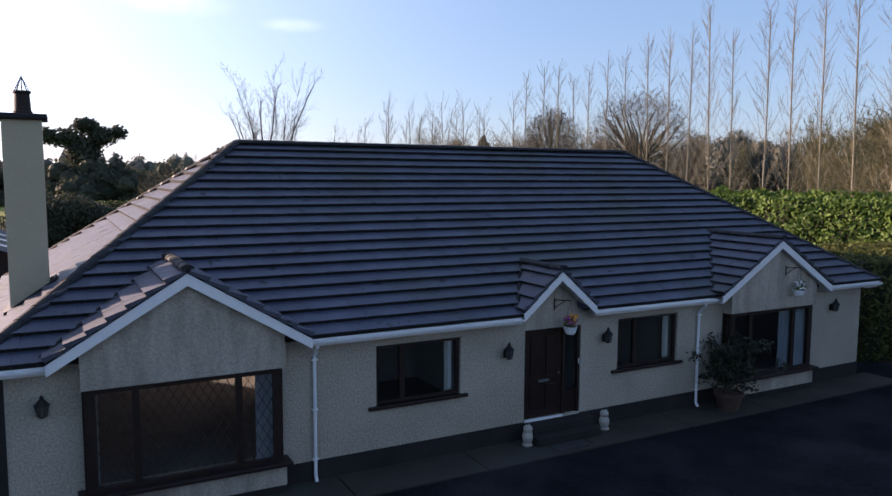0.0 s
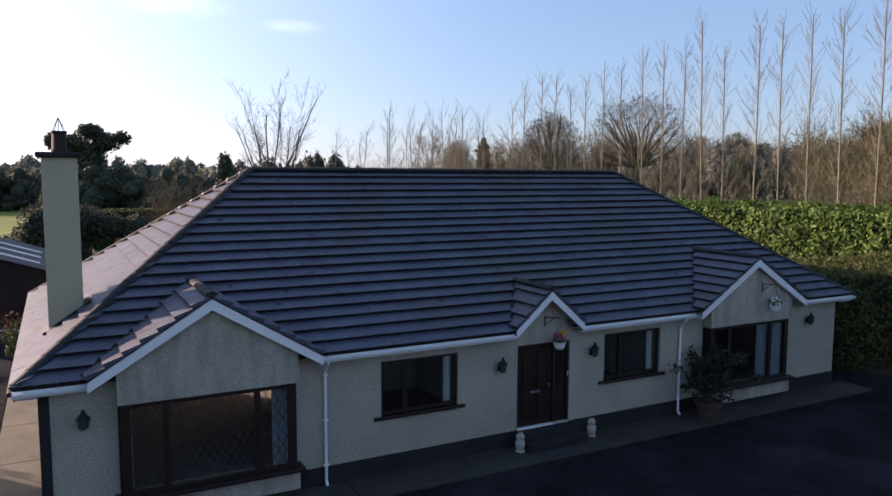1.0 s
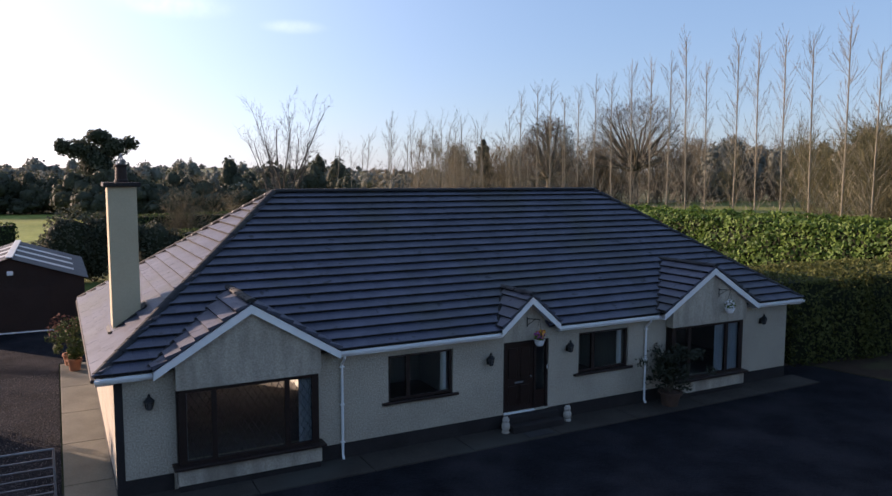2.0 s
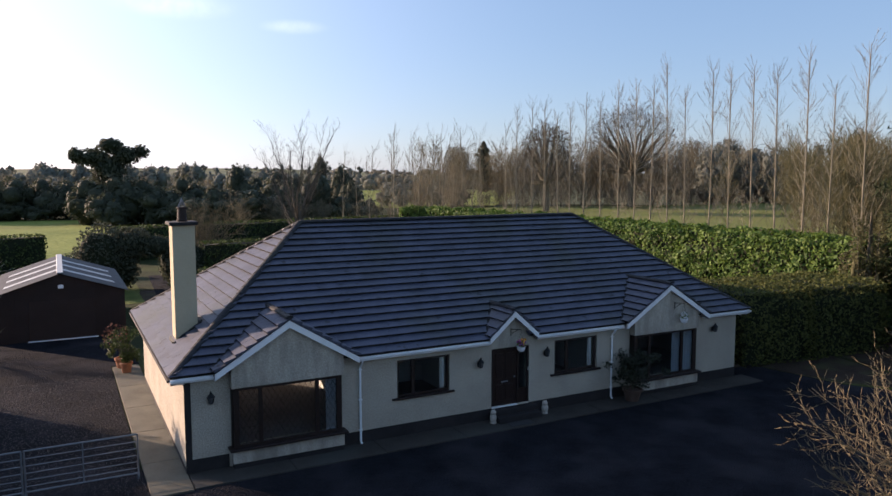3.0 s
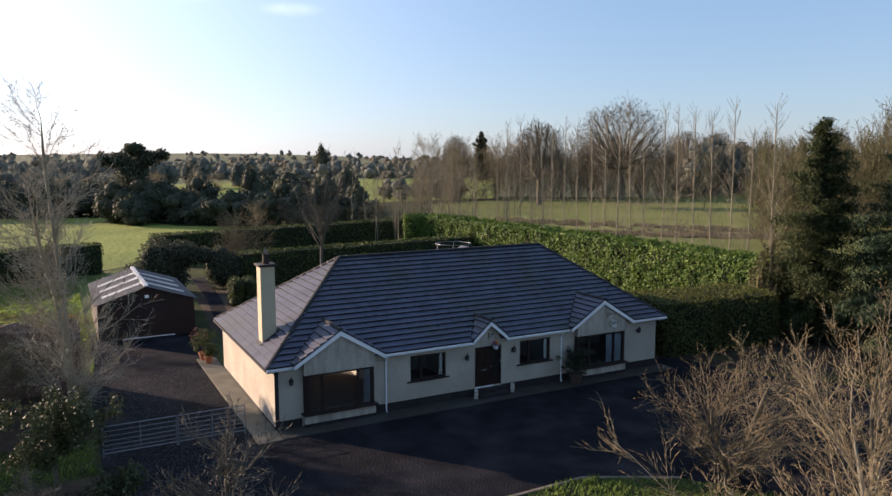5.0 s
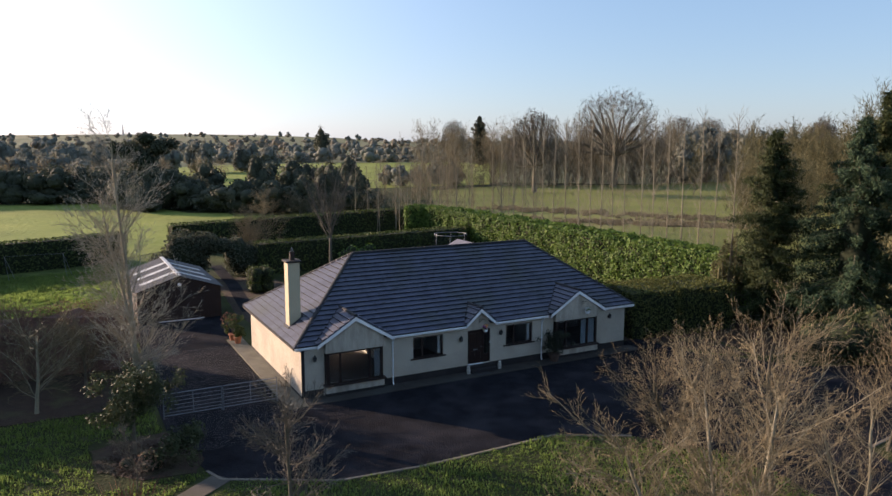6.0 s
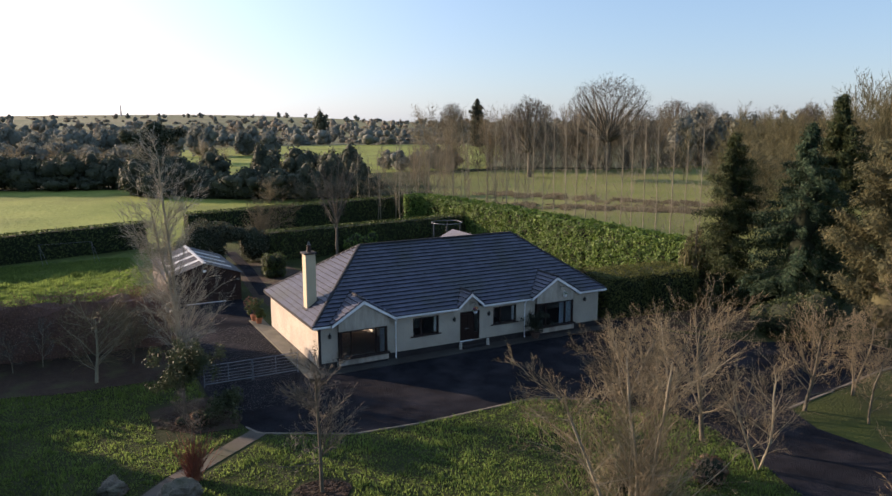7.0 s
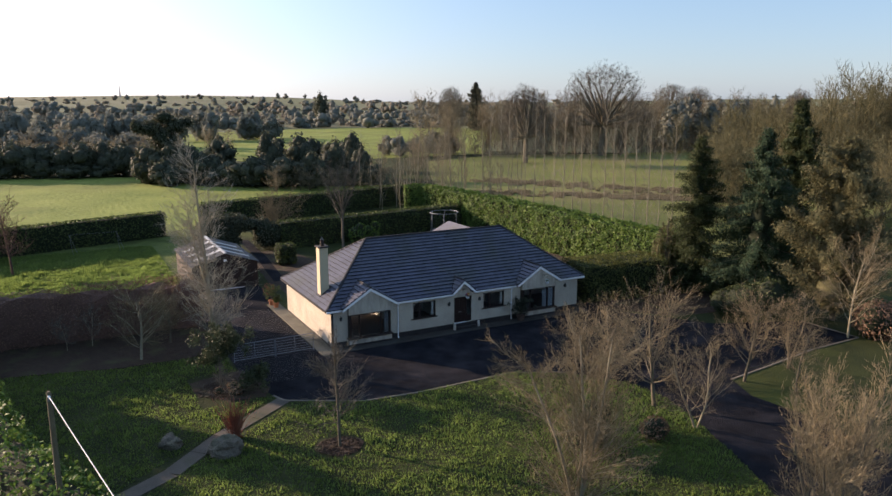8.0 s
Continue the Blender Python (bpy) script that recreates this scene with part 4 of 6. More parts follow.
def potted_shrub(x, y, z, pot_r, pot_h, w, h, mat, label, seed, red=False, clay=None, lush=26):
    rng = np.random.default_rng(seed)
    p = empty("potted_shrub", (x, y, z), label, "pot plant")
    part("pot", lathe([(pot_r * 0.7, 0), (pot_r * 0.95, pot_h * 0.8), (pot_r * 1.08, pot_h * 0.82), (pot_r * 1.08, pot_h), (pot_r * 0.92, pot_h), (pot_r * 0.9, pot_h * 0.9)], 18), clay or M_POT, p, "terracotta pot")
    stems = []
    for i in range(14):
        a, q = rng.uniform(0, 6.28), rng.uniform(0.2, 0.8)
        stems.append(((0, 0, pot_h * 0.85), (w * q * math.cos(a), w * q * math.sin(a), pot_h + h * rng.uniform(0.5, 0.95)), 0.014, 0.004))
    tagged(tubes("twig_mass", stems, 4, M_BARK, p), kind="stuff")
    c, o = [], []
    for i in range(lush):
        b = np.array([rng.normal() * w * 0.48, rng.normal() * w * 0.48, pot_h + h * rng.uniform(0.12, 0.92)])
        d = ball_dirs(rng, 55)
        c.append(b + d * rng.uniform(0.08, 0.30, (55, 1)) * w), o.append(d + np.array([0, 0, 0.4]))
    v, f = leaf_arrays(rng, np.concatenate(c), np.concatenate(o), 0.062, slim=0.35)
    raw("foliage", v, f, mat, p)
    if red:
        d = ball_dirs(rng, 160)
        v, f = leaf_arrays(rng, np.array([-0.25, 0, pot_h + h * 0.7]) + d * np.array([w * 0.7, w * 0.7, h * 0.35]), d, 0.07, slim=0.4)
        raw("young_leaves", v, f, M_REDTWIG, p, "reddish young leaves")


# ---- outbuildings and garden things ----
def build_shed():
    x0, x1, y0, y1, ze, zt = -6.0, 0.25, 22.0, 32.0, 2.55, 3.6
    xm = (x0 + x1) / 2
    s = empty("shed", label="brown metal garage shed with clear strips in its roof", category="shed")
    bm = bmesh.new()
    pts = [(x0, 0.0), (x1, 0.0), (x1, ze), (xm, zt - 0.06), (x0, ze)]
    a, b = [bm.verts.new((x, y0, z)) for x, z in pts], [bm.verts.new((x, y1, z)) for x, z in pts]
    bm.faces.new(a), bm.faces.new(b[::-1])
    for i in (0, 1, 4):
        bm.faces.new((a[i], b[i], b[(i + 1) % 5], a[(i + 1) % 5]))
    bmesh.ops.recalc_face_normals(bm, faces=bm.faces[:])
    part("wall", bm, M_SHED, s, "dark brown clad wall")
    ribs = [(x, y0 - 0.025, 0.0, x + 0.03, y0 - 0.001, ze + (zt - 0.06 - ze) * (1 - abs(x - xm) / (xm - x0)) - 0.05) for x in np.arange(x0 + 0.2, x1 - 0.1, 0.25)]
    part("cladding_ribs", boxes(*ribs), M_SHED, s)
    part("garage_door", boxes((x0 + 1.6, y0 - 0.06, 0.02, x1 - 1.5, y0 - 0.03, 2.2), bevel=0.01), M_SHED, s, "brown roller door")
    part("door_sill", boxes((x0 + 1.5, y0 - 0.13, 0.0, x1 - 1.4, y0 - 0.062, 0.07)), M_UPVC, s, "white strip under the door")
    part("lamp", boxes((xm - 0.12, y0 - 0.12, 2.78, xm + 0.14, y0 - 0.026, 2.98), bevel=0.02), M_UPVC, s, "white floodlight")
    for sgn in (-1, 1):
        half = xm - x0 + 0.18
        n = 40
        # ribbed roof sheet
        vs, fs = [], []
        drop = (zt - ze) / (xm - x0)
        m = int((y1 - y0 + 0.4) / 0.1)
        for j in range(m + 1):
            y, r = y0 - 0.2 + j * 0.1, 0.022 if j % 2 else 0.0
            vs += [(xm, y, zt + r), (xm + sgn * half, y, zt - half * drop + r), (xm + sgn * half, y, zt - half * drop + r - 0.02), (xm, y, zt + r - 0.02)]
        for j in range(m):
            k = 4 * j
            fs += [(k, k + 1, k + 5, k + 4), (k + 1, k + 2, k + 6, k + 5), (k + 2, k + 3, k + 7, k + 6)]
        roof = raw("roof", vs, fs, M_SHEET, s, "grey ribbed roof sheet")
        for yy in (23.4, 26.0, 28.6):
            bm = bmesh.new()
            q = [(xm + sgn * 0.1, yy), (xm + sgn * half * 0.82, yy), (xm + sgn * half * 0.82, yy + 0.75), (xm + sgn * 0.1, yy + 0.75)]
            bm.faces.new([bm.verts.new((x, y, zt - abs(x - xm) * drop + 0.034)) for x, y in q])
            bmesh.ops.recalc_face_normals(bm, faces=bm.faces[:])
            bmesh.ops.solidify(bm, geom=bm.faces[:], thickness=0.008)
            part("rooflight", bm, M_CLEAR, roof, "pale translucent rooflight strip")
    part("ridge_cap", boxes((xm - 0.16, y0 - 0.22, zt + 0.0, xm + 0.16, y1 + 0.22, zt + 0.06), bevel=0.02), M_CLEAR, s, "pale ridge capping")


def gate(x0, x1, y, z0, label):
    g = empty("farm_gate", (0, 0, 0), label, "gate", "galvanised field gates")
    h = 1.15
    tubes("gate_frame", bars(((x0, y, z0), (x1, y, z0)), ((x0, y, z0 + h), (x1, y, z0 + h)), ((x0, y, z0), (x0, y, z0 + h)), ((x1, y, z0), (x1, y, z0 + h)), r=0.024), 8, M_GALV, g)
    for i in range(1, 6):
        z = z0 + h * (i / 6) ** 1.12
        tubes("rail", bars(((x0, y, z), (x1, y, z)), r=0.013), 6, M_GALV, g)
    xm = (x0 + x1) / 2
    tubes("brace", bars(((xm, y - 0.02, z0), (xm, y - 0.02, z0 + h)), r=0.018), 6, M_GALV, g)
    part("foot", boxes((x0 - 0.03, y - 0.03, 0.0, x0 + 0.03, y + 0.03, z0)), M_GALV, g)
    part("foot", boxes((x1 - 0.03, y - 0.03, 0.0, x1 + 0.03, y + 0.03, z0)), M_GALV, g)


def boulder(x, y, r, seed, label):
    rng = np.random.default_rng(seed)
    bm = bmesh.new()
    bmesh.ops.create_icosphere(bm, subdivisions=4, radius=1)
    o = Vector(rng.uniform(0, 50, 3))
    for v in bm.verts:
        p = v.co.copy()
        k = 1 + 0.55 * noise.noise(p * 1.1 + o) + 0.25 * noise.noise(p * 2.7 + o) + 0.08 * noise.noise(p * 7 + o)
        v.co = Vector((x + p.x * r * k * 1.15, y + p.y * r * k * 0.85, max(-0.1, 0.35 * r + p.z * r * k * 0.8)))
    tagged(part("boulder", bm, M_ROCK), label, "boulder", "lawn boulders")


def build_pole():
    p = empty("telephone_pole", (-17.9, -19.5, 0), "slim weathered wooden telephone pole in the roadside hedge", "pole")
    part("pole", lathe([(0.13, 0), (0.125, 1.0), (0.095, 7.2), (0.06, 7.3)], 12), M_POLE, p)
    part("bracket", boxes((-0.05, -0.16, 6.95, 0.05, 0.16, 7.05), bevel=0.01), M_GALV, p)
    part("insulator", lathe([(0.03, 0), (0.05, 0.03), (0.05, 0.09), (0.02, 0.11)], 10, (0.0, -0.12, 7.06)), M_UPVC, p)
    q = empty("telephone_pole", (-9.8, -61.0, 0), "slim weathered wooden telephone pole by the road", "pole")
    part("pole", lathe([(0.13, 0), (0.125, 1.0), (0.095, 6.2), (0.06, 6.3)], 12), M_POLE, q)
    a, b, segs = np.array([-17.9, -19.6, 7.12]), np.array([-9.8, -61.0, 6.2]), []
    for i in range(24):
        u, w = i / 24, (i + 1) / 24
        segs.append((a + (b - a) * u - np.array([0, 0, 1.6 * u * (1 - u)]), a + (b - a) * w - np.array([0, 0, 1.6 * w * (1 - w)]), 0.018, 0.018))
    tagged(tubes("overhead_cable", segs, 6, M_WIRE), "pale overhead cable from the telephone pole", "cable")


def build_trampoline():
    cx, cy, r = 29.4, 37.0, 1.9
    t = empty("trampoline", (cx, cy, 0), "garden trampoline with a netted safety frame", "trampoline")
    ring = lambda rr, z, n=20: [((rr * math.cos(2 * math.pi * i / n), rr * math.sin(2 * math.pi * i / n), z), (rr * math.cos(2 * math.pi * (i + 1) / n), rr * math.sin(2 * math.pi * (i + 1) / n), z), 0.035, 0.035) for i in range(n)]
    tubes("frame", ring(r, 0.85), 6, M_GALV, t)
    part("mat", lathe([(r - 0.05, 0.84), (r - 0.05, 0.86)], 24), M_NET, t, "black jumping mat")
    tubes("top_ring", ring(r, 3.3), 6, M_GALV, t)
    for i in range(6):
        a = i * math.pi / 3
        tubes("post", bars(((r * math.cos(a), r * math.sin(a), 0.0), (r * math.cos(a), r * math.sin(a), 3.3)), r=0.03), 6, M_GALV, t)
    net = [((r * math.cos(a), r * math.sin(a), 0.86), (r * math.cos(a), r * math.sin(a), 3.3), 0.006, 0.006) for a in np.arange(0, 6.28, 0.07)]
    tubes("net", net, 3, M_NET, t, "dark safety net")


def clothes_posts():
    c = empty("swing_frame", (-13.0, 47.2, 0), "slim pale metal garden swing frame on the back lawn", "swing frame")
    for x in (-2.6, 2.6):
        tubes("post", [((x, 0, 0), (x - 0.25, 0, 2.5), 0.022, 0.02), ((x + 0.5, 0.6, 0), (x - 0.25, 0, 2.5), 0.022, 0.02)], 6, M_GALV, c)
    tubes("crossbar", bars(((-2.85, 0, 2.49), (2.35, 0, 2.49)), r=0.011), 6, M_GALV, c)


# ---- plants ----
def rot_about(v, axis, a):
    axis = axis / np.linalg.norm(axis)
    return v * math.cos(a) + np.cross(axis, v) * math.sin(a) + axis * np.dot(axis, v) * (1 - math.cos(a))


def grow(rng, segs, p, d, length, r, level, spec):
    """One branch as a bent chain of segments, with its side branches; segs is filled per level."""
    n = spec["steps"][level]
    step = length / n
    pts = [p]
    kids = spec["kids"][level] if level < len(spec["kids"]) else 0
    for i in range(n):
        d = unit(d + rng.normal(size=3) * spec["bend"][level] + np.array([0, 0, spec["lift"][level]]))
        q = p + d * step
        r1 = r * (1 - 0.8 / n) if level else r * (1 - (0.85 if i == n - 1 else 0.7 / n))
        segs[min(level, len(segs) - 1)].append((p, q, r, max(r1, spec["thin"])))
        frac = (i + 1) / n
        if kids and frac >= spec["bare"][level]:
            share = kids / max(1, round(n * (1 - spec["bare"][level])))
            for _ in range(int(share) + (rng.random() < share % 1)):
                axis = np.cross(d, rng.normal(size=3))
                c = rot_about(d, axis, radians(rng.uniform(*spec["angle"][level])))
                ln = length * rng.uniform(*spec["ratio"][level]) * (1 - spec["taper"][level] * frac)
                grow(rng, segs, p + (q - p) * rng.random(), c, ln, max(r1 * rng.uniform(0.35, 0.6) * spec.get("slim", 1.0), spec["thin"]), level + 1, spec)
        p, r = q, max(r1, spec["thin"])


SPREAD = dict(slim=0.62, steps=(7, 6, 5, 3), kids=(16, 10, 6), bend=(0.10, 0.16, 0.2, 0.22), lift=(0.05, 0.07, 0.05, 0.04), bare=(0.25, 0.2, 0.15), angle=((25, 65), (20, 60), (20, 60)), ratio=((0.45, 0.75), (0.35, 0.6), (0.3, 0.6)), taper=(0.45, 0.4, 0.3), thin=0.006)
STEM = dict(slim=0.17, steps=(18, 5, 2), kids=(78, 8), bend=(0.004, 0.05, 0.08), lift=(0.05, 0.10, 0.08), bare=(0.24, 0.15), angle=((26, 52), (14, 36)), ratio=((0.10, 0.26), (0.22, 0.42)), taper=(0.62, 0.3), thin=0.0075)
YOUNG = dict(slim=0.3, steps=(10, 4, 2), kids=(36, 6), bend=(0.02, 0.08, 0.14), lift=(0.04, 0.07, 0.07), bare=(0.12, 0.2), angle=((22, 46), (18, 44)), ratio=((0.14, 0.30), (0.3, 0.5)), taper=(0.45, 0.3), thin=0.011)
BIRCH = dict(steps=(10, 5, 3, 2), kids=(44, 10, 5), slim=0.62, bend=(0.04, 0.1, 0.14, 0.2), lift=(0.03, 0.035, 0.05, 0.02), bare=(0.20, 0.2, 0.2), angle=((34, 66), (20, 45), (20, 50)), ratio=((0.22, 0.42), (0.35, 0.55), (0.3, 0.6)), taper=(0.5, 0.3, 0.3), thin=0.0095)
FORK = dict(slim=1.25, steps=(6, 7, 5, 4), kids=(9, 10, 7), bend=(0.03, 0.07, 0.14, 0.2), lift=(0.02, 0.035, 0.08, 0.06), bare=(0.65, 0.25, 0.1), angle=((12, 44), (16, 40), (18, 48)), ratio=((0.85, 1.15), (0.2, 0.36), (0.3, 0.6)), taper=(0.1, 0.3, 0.3), thin=0.010)
ROUND = dict(slim=0.8, steps=(8, 5, 4, 2), kids=(34, 9, 5), bend=(0.02, 0.09, 0.15, 0.2), lift=(0.02, 0.02, 0.04, 0.04), bare=(0.26, 0.15, 0.1), angle=((38, 76), (20, 50), (18, 50)), ratio=((0.36, 0.52), (0.35, 0.6), (0.3, 0.6)), taper=(0.45, 0.3, 0.3), thin=0.012)
OVAL = dict(slim=0.6, steps=(9, 6, 4, 2), kids=(34, 15, 7), bend=(0.05, 0.09, 0.14, 0.2), lift=(0.05, 0.05, 0.07, 0.05), bare=(0.04, 0.12, 0.1), angle=((26, 74), (18, 48), (18, 48)), ratio=((0.36, 0.62), (0.28, 0.48), (0.3, 0.55)), taper=(0.45, 0.3, 0.3), thin=0.0075)
LOW = dict(slim=0.8, steps=(5, 6, 4, 2), kids=(22, 11, 5), bend=(0.08, 0.12, 0.17, 0.22), lift=(0.02, 0.03, 0.06, 0.06), bare=(0.12, 0.15, 0.1), angle=((28, 72), (20, 55), (18, 50)), ratio=((0.7, 0.95), (0.32, 0.55), (0.3, 0.6)), taper=(0.2, 0.3, 0.3), thin=0.009)
ORCHARD = dict(slim=0.72, steps=(5, 6, 4, 2), kids=(22, 12, 6), bend=(0.08, 0.14, 0.2, 0.22), lift=(0.02, 0.05, 0.06, 0.06), bare=(0.3, 0.15, 0.1), angle=((32, 72), (20, 58), (18, 50)), ratio=((0.65, 0.95), (0.35, 0.58), (0.3, 0.6)), taper=(0.2, 0.3, 0.3), thin=0.013)
DOME = dict(slim=0.85, steps=(6, 6, 4, 2), kids=(24, 11, 6), bend=(0.06, 0.10, 0.15, 0.2), lift=(0.03, 0.04, 0.07, 0.06), bare=(0.33, 0.2, 0.1), angle=((30, 65), (20, 50), (18, 48)), ratio=((0.5, 0.75), (0.35, 0.55), (0.3, 0.6)), taper=(0.25, 0.3, 0.3), thin=0.009)
BUSHY = dict(slim=0.62, steps=(6, 6, 4, 2), kids=(11, 10, 6), bend=(0.10, 0.14, 0.17, 0.22), lift=(0.04, 0.08, 0.09, 0.08), bare=(0.05, 0.12, 0.1), angle=((18, 50), (18, 50), (15, 50)), ratio=((0.5, 0.85), (0.35, 0.6), (0.4, 0.75)), taper=(0.3, 0.35, 0.3), thin=0.0125)


def bare_tree(name, x, y, height, r, spec, seed, label, category="tree", stems=1, bark=None, twig=None, group="", lean=0.12):
    rng = np.random.default_rng(seed)
    levels = [[], [], [], []]
    for i in range(stems):
        a = rng.uniform(0, 6.28) if stems == 1 else 6.28 * i / stems + rng.uniform(-0.4, 0.4)
        tilt = lean * rng.uniform(0.5, 1.2) if stems > 1 else lean * 0.4
        d = unit(np.array([math.cos(a) * tilt, math.sin(a) * tilt, 1.0]))
        grow(rng, levels, np.array([0.08 * (stems > 1) * math.cos(a), 0.08 * (stems > 1) * math.sin(a), -0.05]), d, height * (1 if i == 0 else rng.uniform(0.75, 1)) * 0.9, r, 0, spec)
    t = empty(name, (x, y, 0), label, category, group)
    stem_tube("trunk", levels[0], 8, bark or M_BARK, t)
    va, fa = tube_arrays(levels[1], 4)
    tagged(raw("limb_structure", va, fa, bark or M_BARK, t, "bare limbs"), kind="stuff")
    vb, fb = point_arrays(levels[2] + levels[3])
    tagged(raw("crown", vb, fb, twig or M_TWIG, t, "bare winter twigs"), kind="stuff")
    return t


def leafy(name, x, y, blobs, mat, per, size, seed, label, category="shrub", trunk=None, group="", core=True, **kw):
    """An evergreen of leaf-covered lumps round its place."""
    rng = np.random.default_rng(seed)
    t = empty(name, (x, y, 0), label, category, group)
    if core:
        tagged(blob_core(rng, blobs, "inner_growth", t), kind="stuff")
    v, f = blob_leaves(rng, blobs, per, size, **kw)
    raw("foliage", v, f, mat, t)
    if trunk:
        tubes("trunk", [((0, 0, -0.05), (0, 0, trunk[1]), trunk[0], trunk[0] * 0.7)], 8, M_BARK, t)
    return t


def lumps(rng, n, w, h, z0, size):
    return [(rng.normal() * w * 0.5, rng.normal() * w * 0.5, z0 + h * rng.uniform(0.1, 0.95), *(size * rng.uniform(0.6, 1.25, 3))) for _ in range(n)]


def conifer(x, y, height, radius, mat, seed, label, group="", droop=0.35, column=0.45, base=0.6, leaf=0.15, point=0.58, name="conifer", category="conifer", core_mat=None):
    """A ragged conifer: layered boughs of unequal length, full below and tapering in the upper part."""
    rng = np.random.default_rng(seed)
    t = empty(name, (x, y, 0), label, category, group)
    tubes("trunk", [((0, 0, -0.05), (0, 0, height * 0.5), 0.26, 0.18), ((0, 0, height * 0.5), (0, 0, height * 0.97), 0.18, 0.03)], 8, M_BARK, t)
    c, o, limbs = [], [], []
    n = int(height * 11)
    wide = lambda z: radius * min(1.0, ((height - z) / (height * (1 - column))) ** point)
    for i in range(n):
        z = base + (height - base) * (i + rng.random()) / n
        a = rng.uniform(0, 6.28)
        ln = wide(z) * rng.uniform(0.45, 1.05) + 0.3
        if rng.random() < 0.10:
            ln *= 1.25
        ln *= 1 + 0.22 * math.sin(2 * a + 0.55 * z + seed) + 0.14 * math.sin(5 * a - 0.9 * z)
        d = np.array([math.cos(a), math.sin(a), 0.30 - droop * (0.6 + 0.6 * (1 - z / height))])
        tip = np.array([0, 0, z]) + d * ln
        limbs.append(((0, 0, z), tip, 0.04, 0.01))
        m = int((50 + 115 * ln) * (0.15 / leaf))
        u = rng.uniform(0.16, 1.04, (m, 1))
        sag = np.array([0, 0, -1.0]) * np.abs(rng.normal(size=(m, 1))) * 0.35
        pts = np.array([0, 0, z]) + d * ln * u + rng.normal(size=(m, 3)) * np.array([0.26, 0.26, 0.10]) * (0.5 + 0.5 * ln / radius) + sag
        c.append(pts), o.append(np.tile(d * 0.6 + np.array([0, 0, 0.5]), (m, 1)))
    tagged(tubes("limb_structure", limbs, 3, M_BARK, t), kind="stuff")
    v, f = leaf_arrays(rng, np.concatenate(c), np.concatenate(o), leaf * 1.15, slim=0.2, spread=0.7, hang=1.2)
    raw("foliage", v, f, mat, t)
    core = [(rng.normal() * 0.2, rng.normal() * 0.2, base + (height - base) * q, 0.28 * wide(base + (height - base) * (q + 0.1)) + 0.05, 0.28 * wide(base + (height - base) * (q + 0.1)) + 0.05, height * 0.12) for q in (0.12, 0.3, 0.46, 0.62, 0.76)]
    tagged(blob_core(rng, core, "inner_growth", t, 0.9 if name == "conifer" else 0.5, 2, core_mat), kind="stuff")
    return t


def cypress(x, y, height, radius, mat, seed, label, plumes=18, leaf=0.16):
    """A broad loose cypress: many upright feathery plumes of unequal height round one trunk."""
    rng = np.random.default_rng(seed)
    t = empty("cypress_tree", (x, y, 0), label, "conifer")
    tubes("trunk", [((0, 0, -0.05), (0, 0, height * 0.45), 0.32, 0.2), ((0, 0, height * 0.45), (0, 0, height * 0.9), 0.2, 0.04)], 8, M_BARK, t)
    c, o, limbs, core = [], [], [], []
    for k in range(plumes):
        rho = math.sqrt((k + 0.3) / plumes)
        a = k * 2.4 + rng.uniform(-0.5, 0.5)
        top = height * (1 - 0.34 * rho ** 2.2) * rng.uniform(0.86, 1.02)
        foot = np.array([math.cos(a), math.sin(a), 0.0]) * radius * 0.45 * rho + np.array([0, 0, height * 0.06 * rng.random()])
        head = np.array([math.cos(a) * radius * 0.95 * rho, math.sin(a) * radius * 0.95 * rho, top])
        limbs.append((foot, head, 0.08, 0.012))
        rp = radius * rng.uniform(0.24, 0.36)
        m = int(145 * top * rp)
        q = rng.random((m, 1)) ** 0.85
        bow = np.array([math.cos(a), math.sin(a), 0.0]) * radius * 0.32 * rho
        axis = foot + (head - foot) * q + bow * np.sin(np.pi * q)
        ang = rng.uniform(0, 6.28, (m, 1))
        wob = 1 + 0.35 * np.sin(ang * 2 + q * 17 + k) + 0.2 * np.sin(ang * 3 - q * 31)
        rad = rp * np.minimum(1.0, ((1.02 - q) / 0.3)) ** 0.6 * wob * rng.uniform(0.45, 1.1, (m, 1))
        off = np.concatenate([np.cos(ang), np.sin(ang), np.zeros((m, 1))], 1)
        c.append(axis + off * rad), o.append(off + np.array([0, 0, 0.7]))
        for qq in (0.15, 0.4, 0.62):
            p = foot + (head - foot) * qq + bow * math.sin(math.pi * qq)
            core.append((*p, rp * 0.33, rp * 0.33, top * 0.14))
    tagged(tubes("limb_structure", limbs, 4, M_BARK, t), kind="stuff")
    v, f = leaf_arrays(rng, np.concatenate(c), np.concatenate(o), leaf * 1.5, slim=0.19, spread=0.8, hang=-0.7)
    raw("foliage", v, f, mat, t)
    tagged(blob_core(rng, core, "inner_growth", t, 0.9, 1, mat), kind="stuff")
    return t


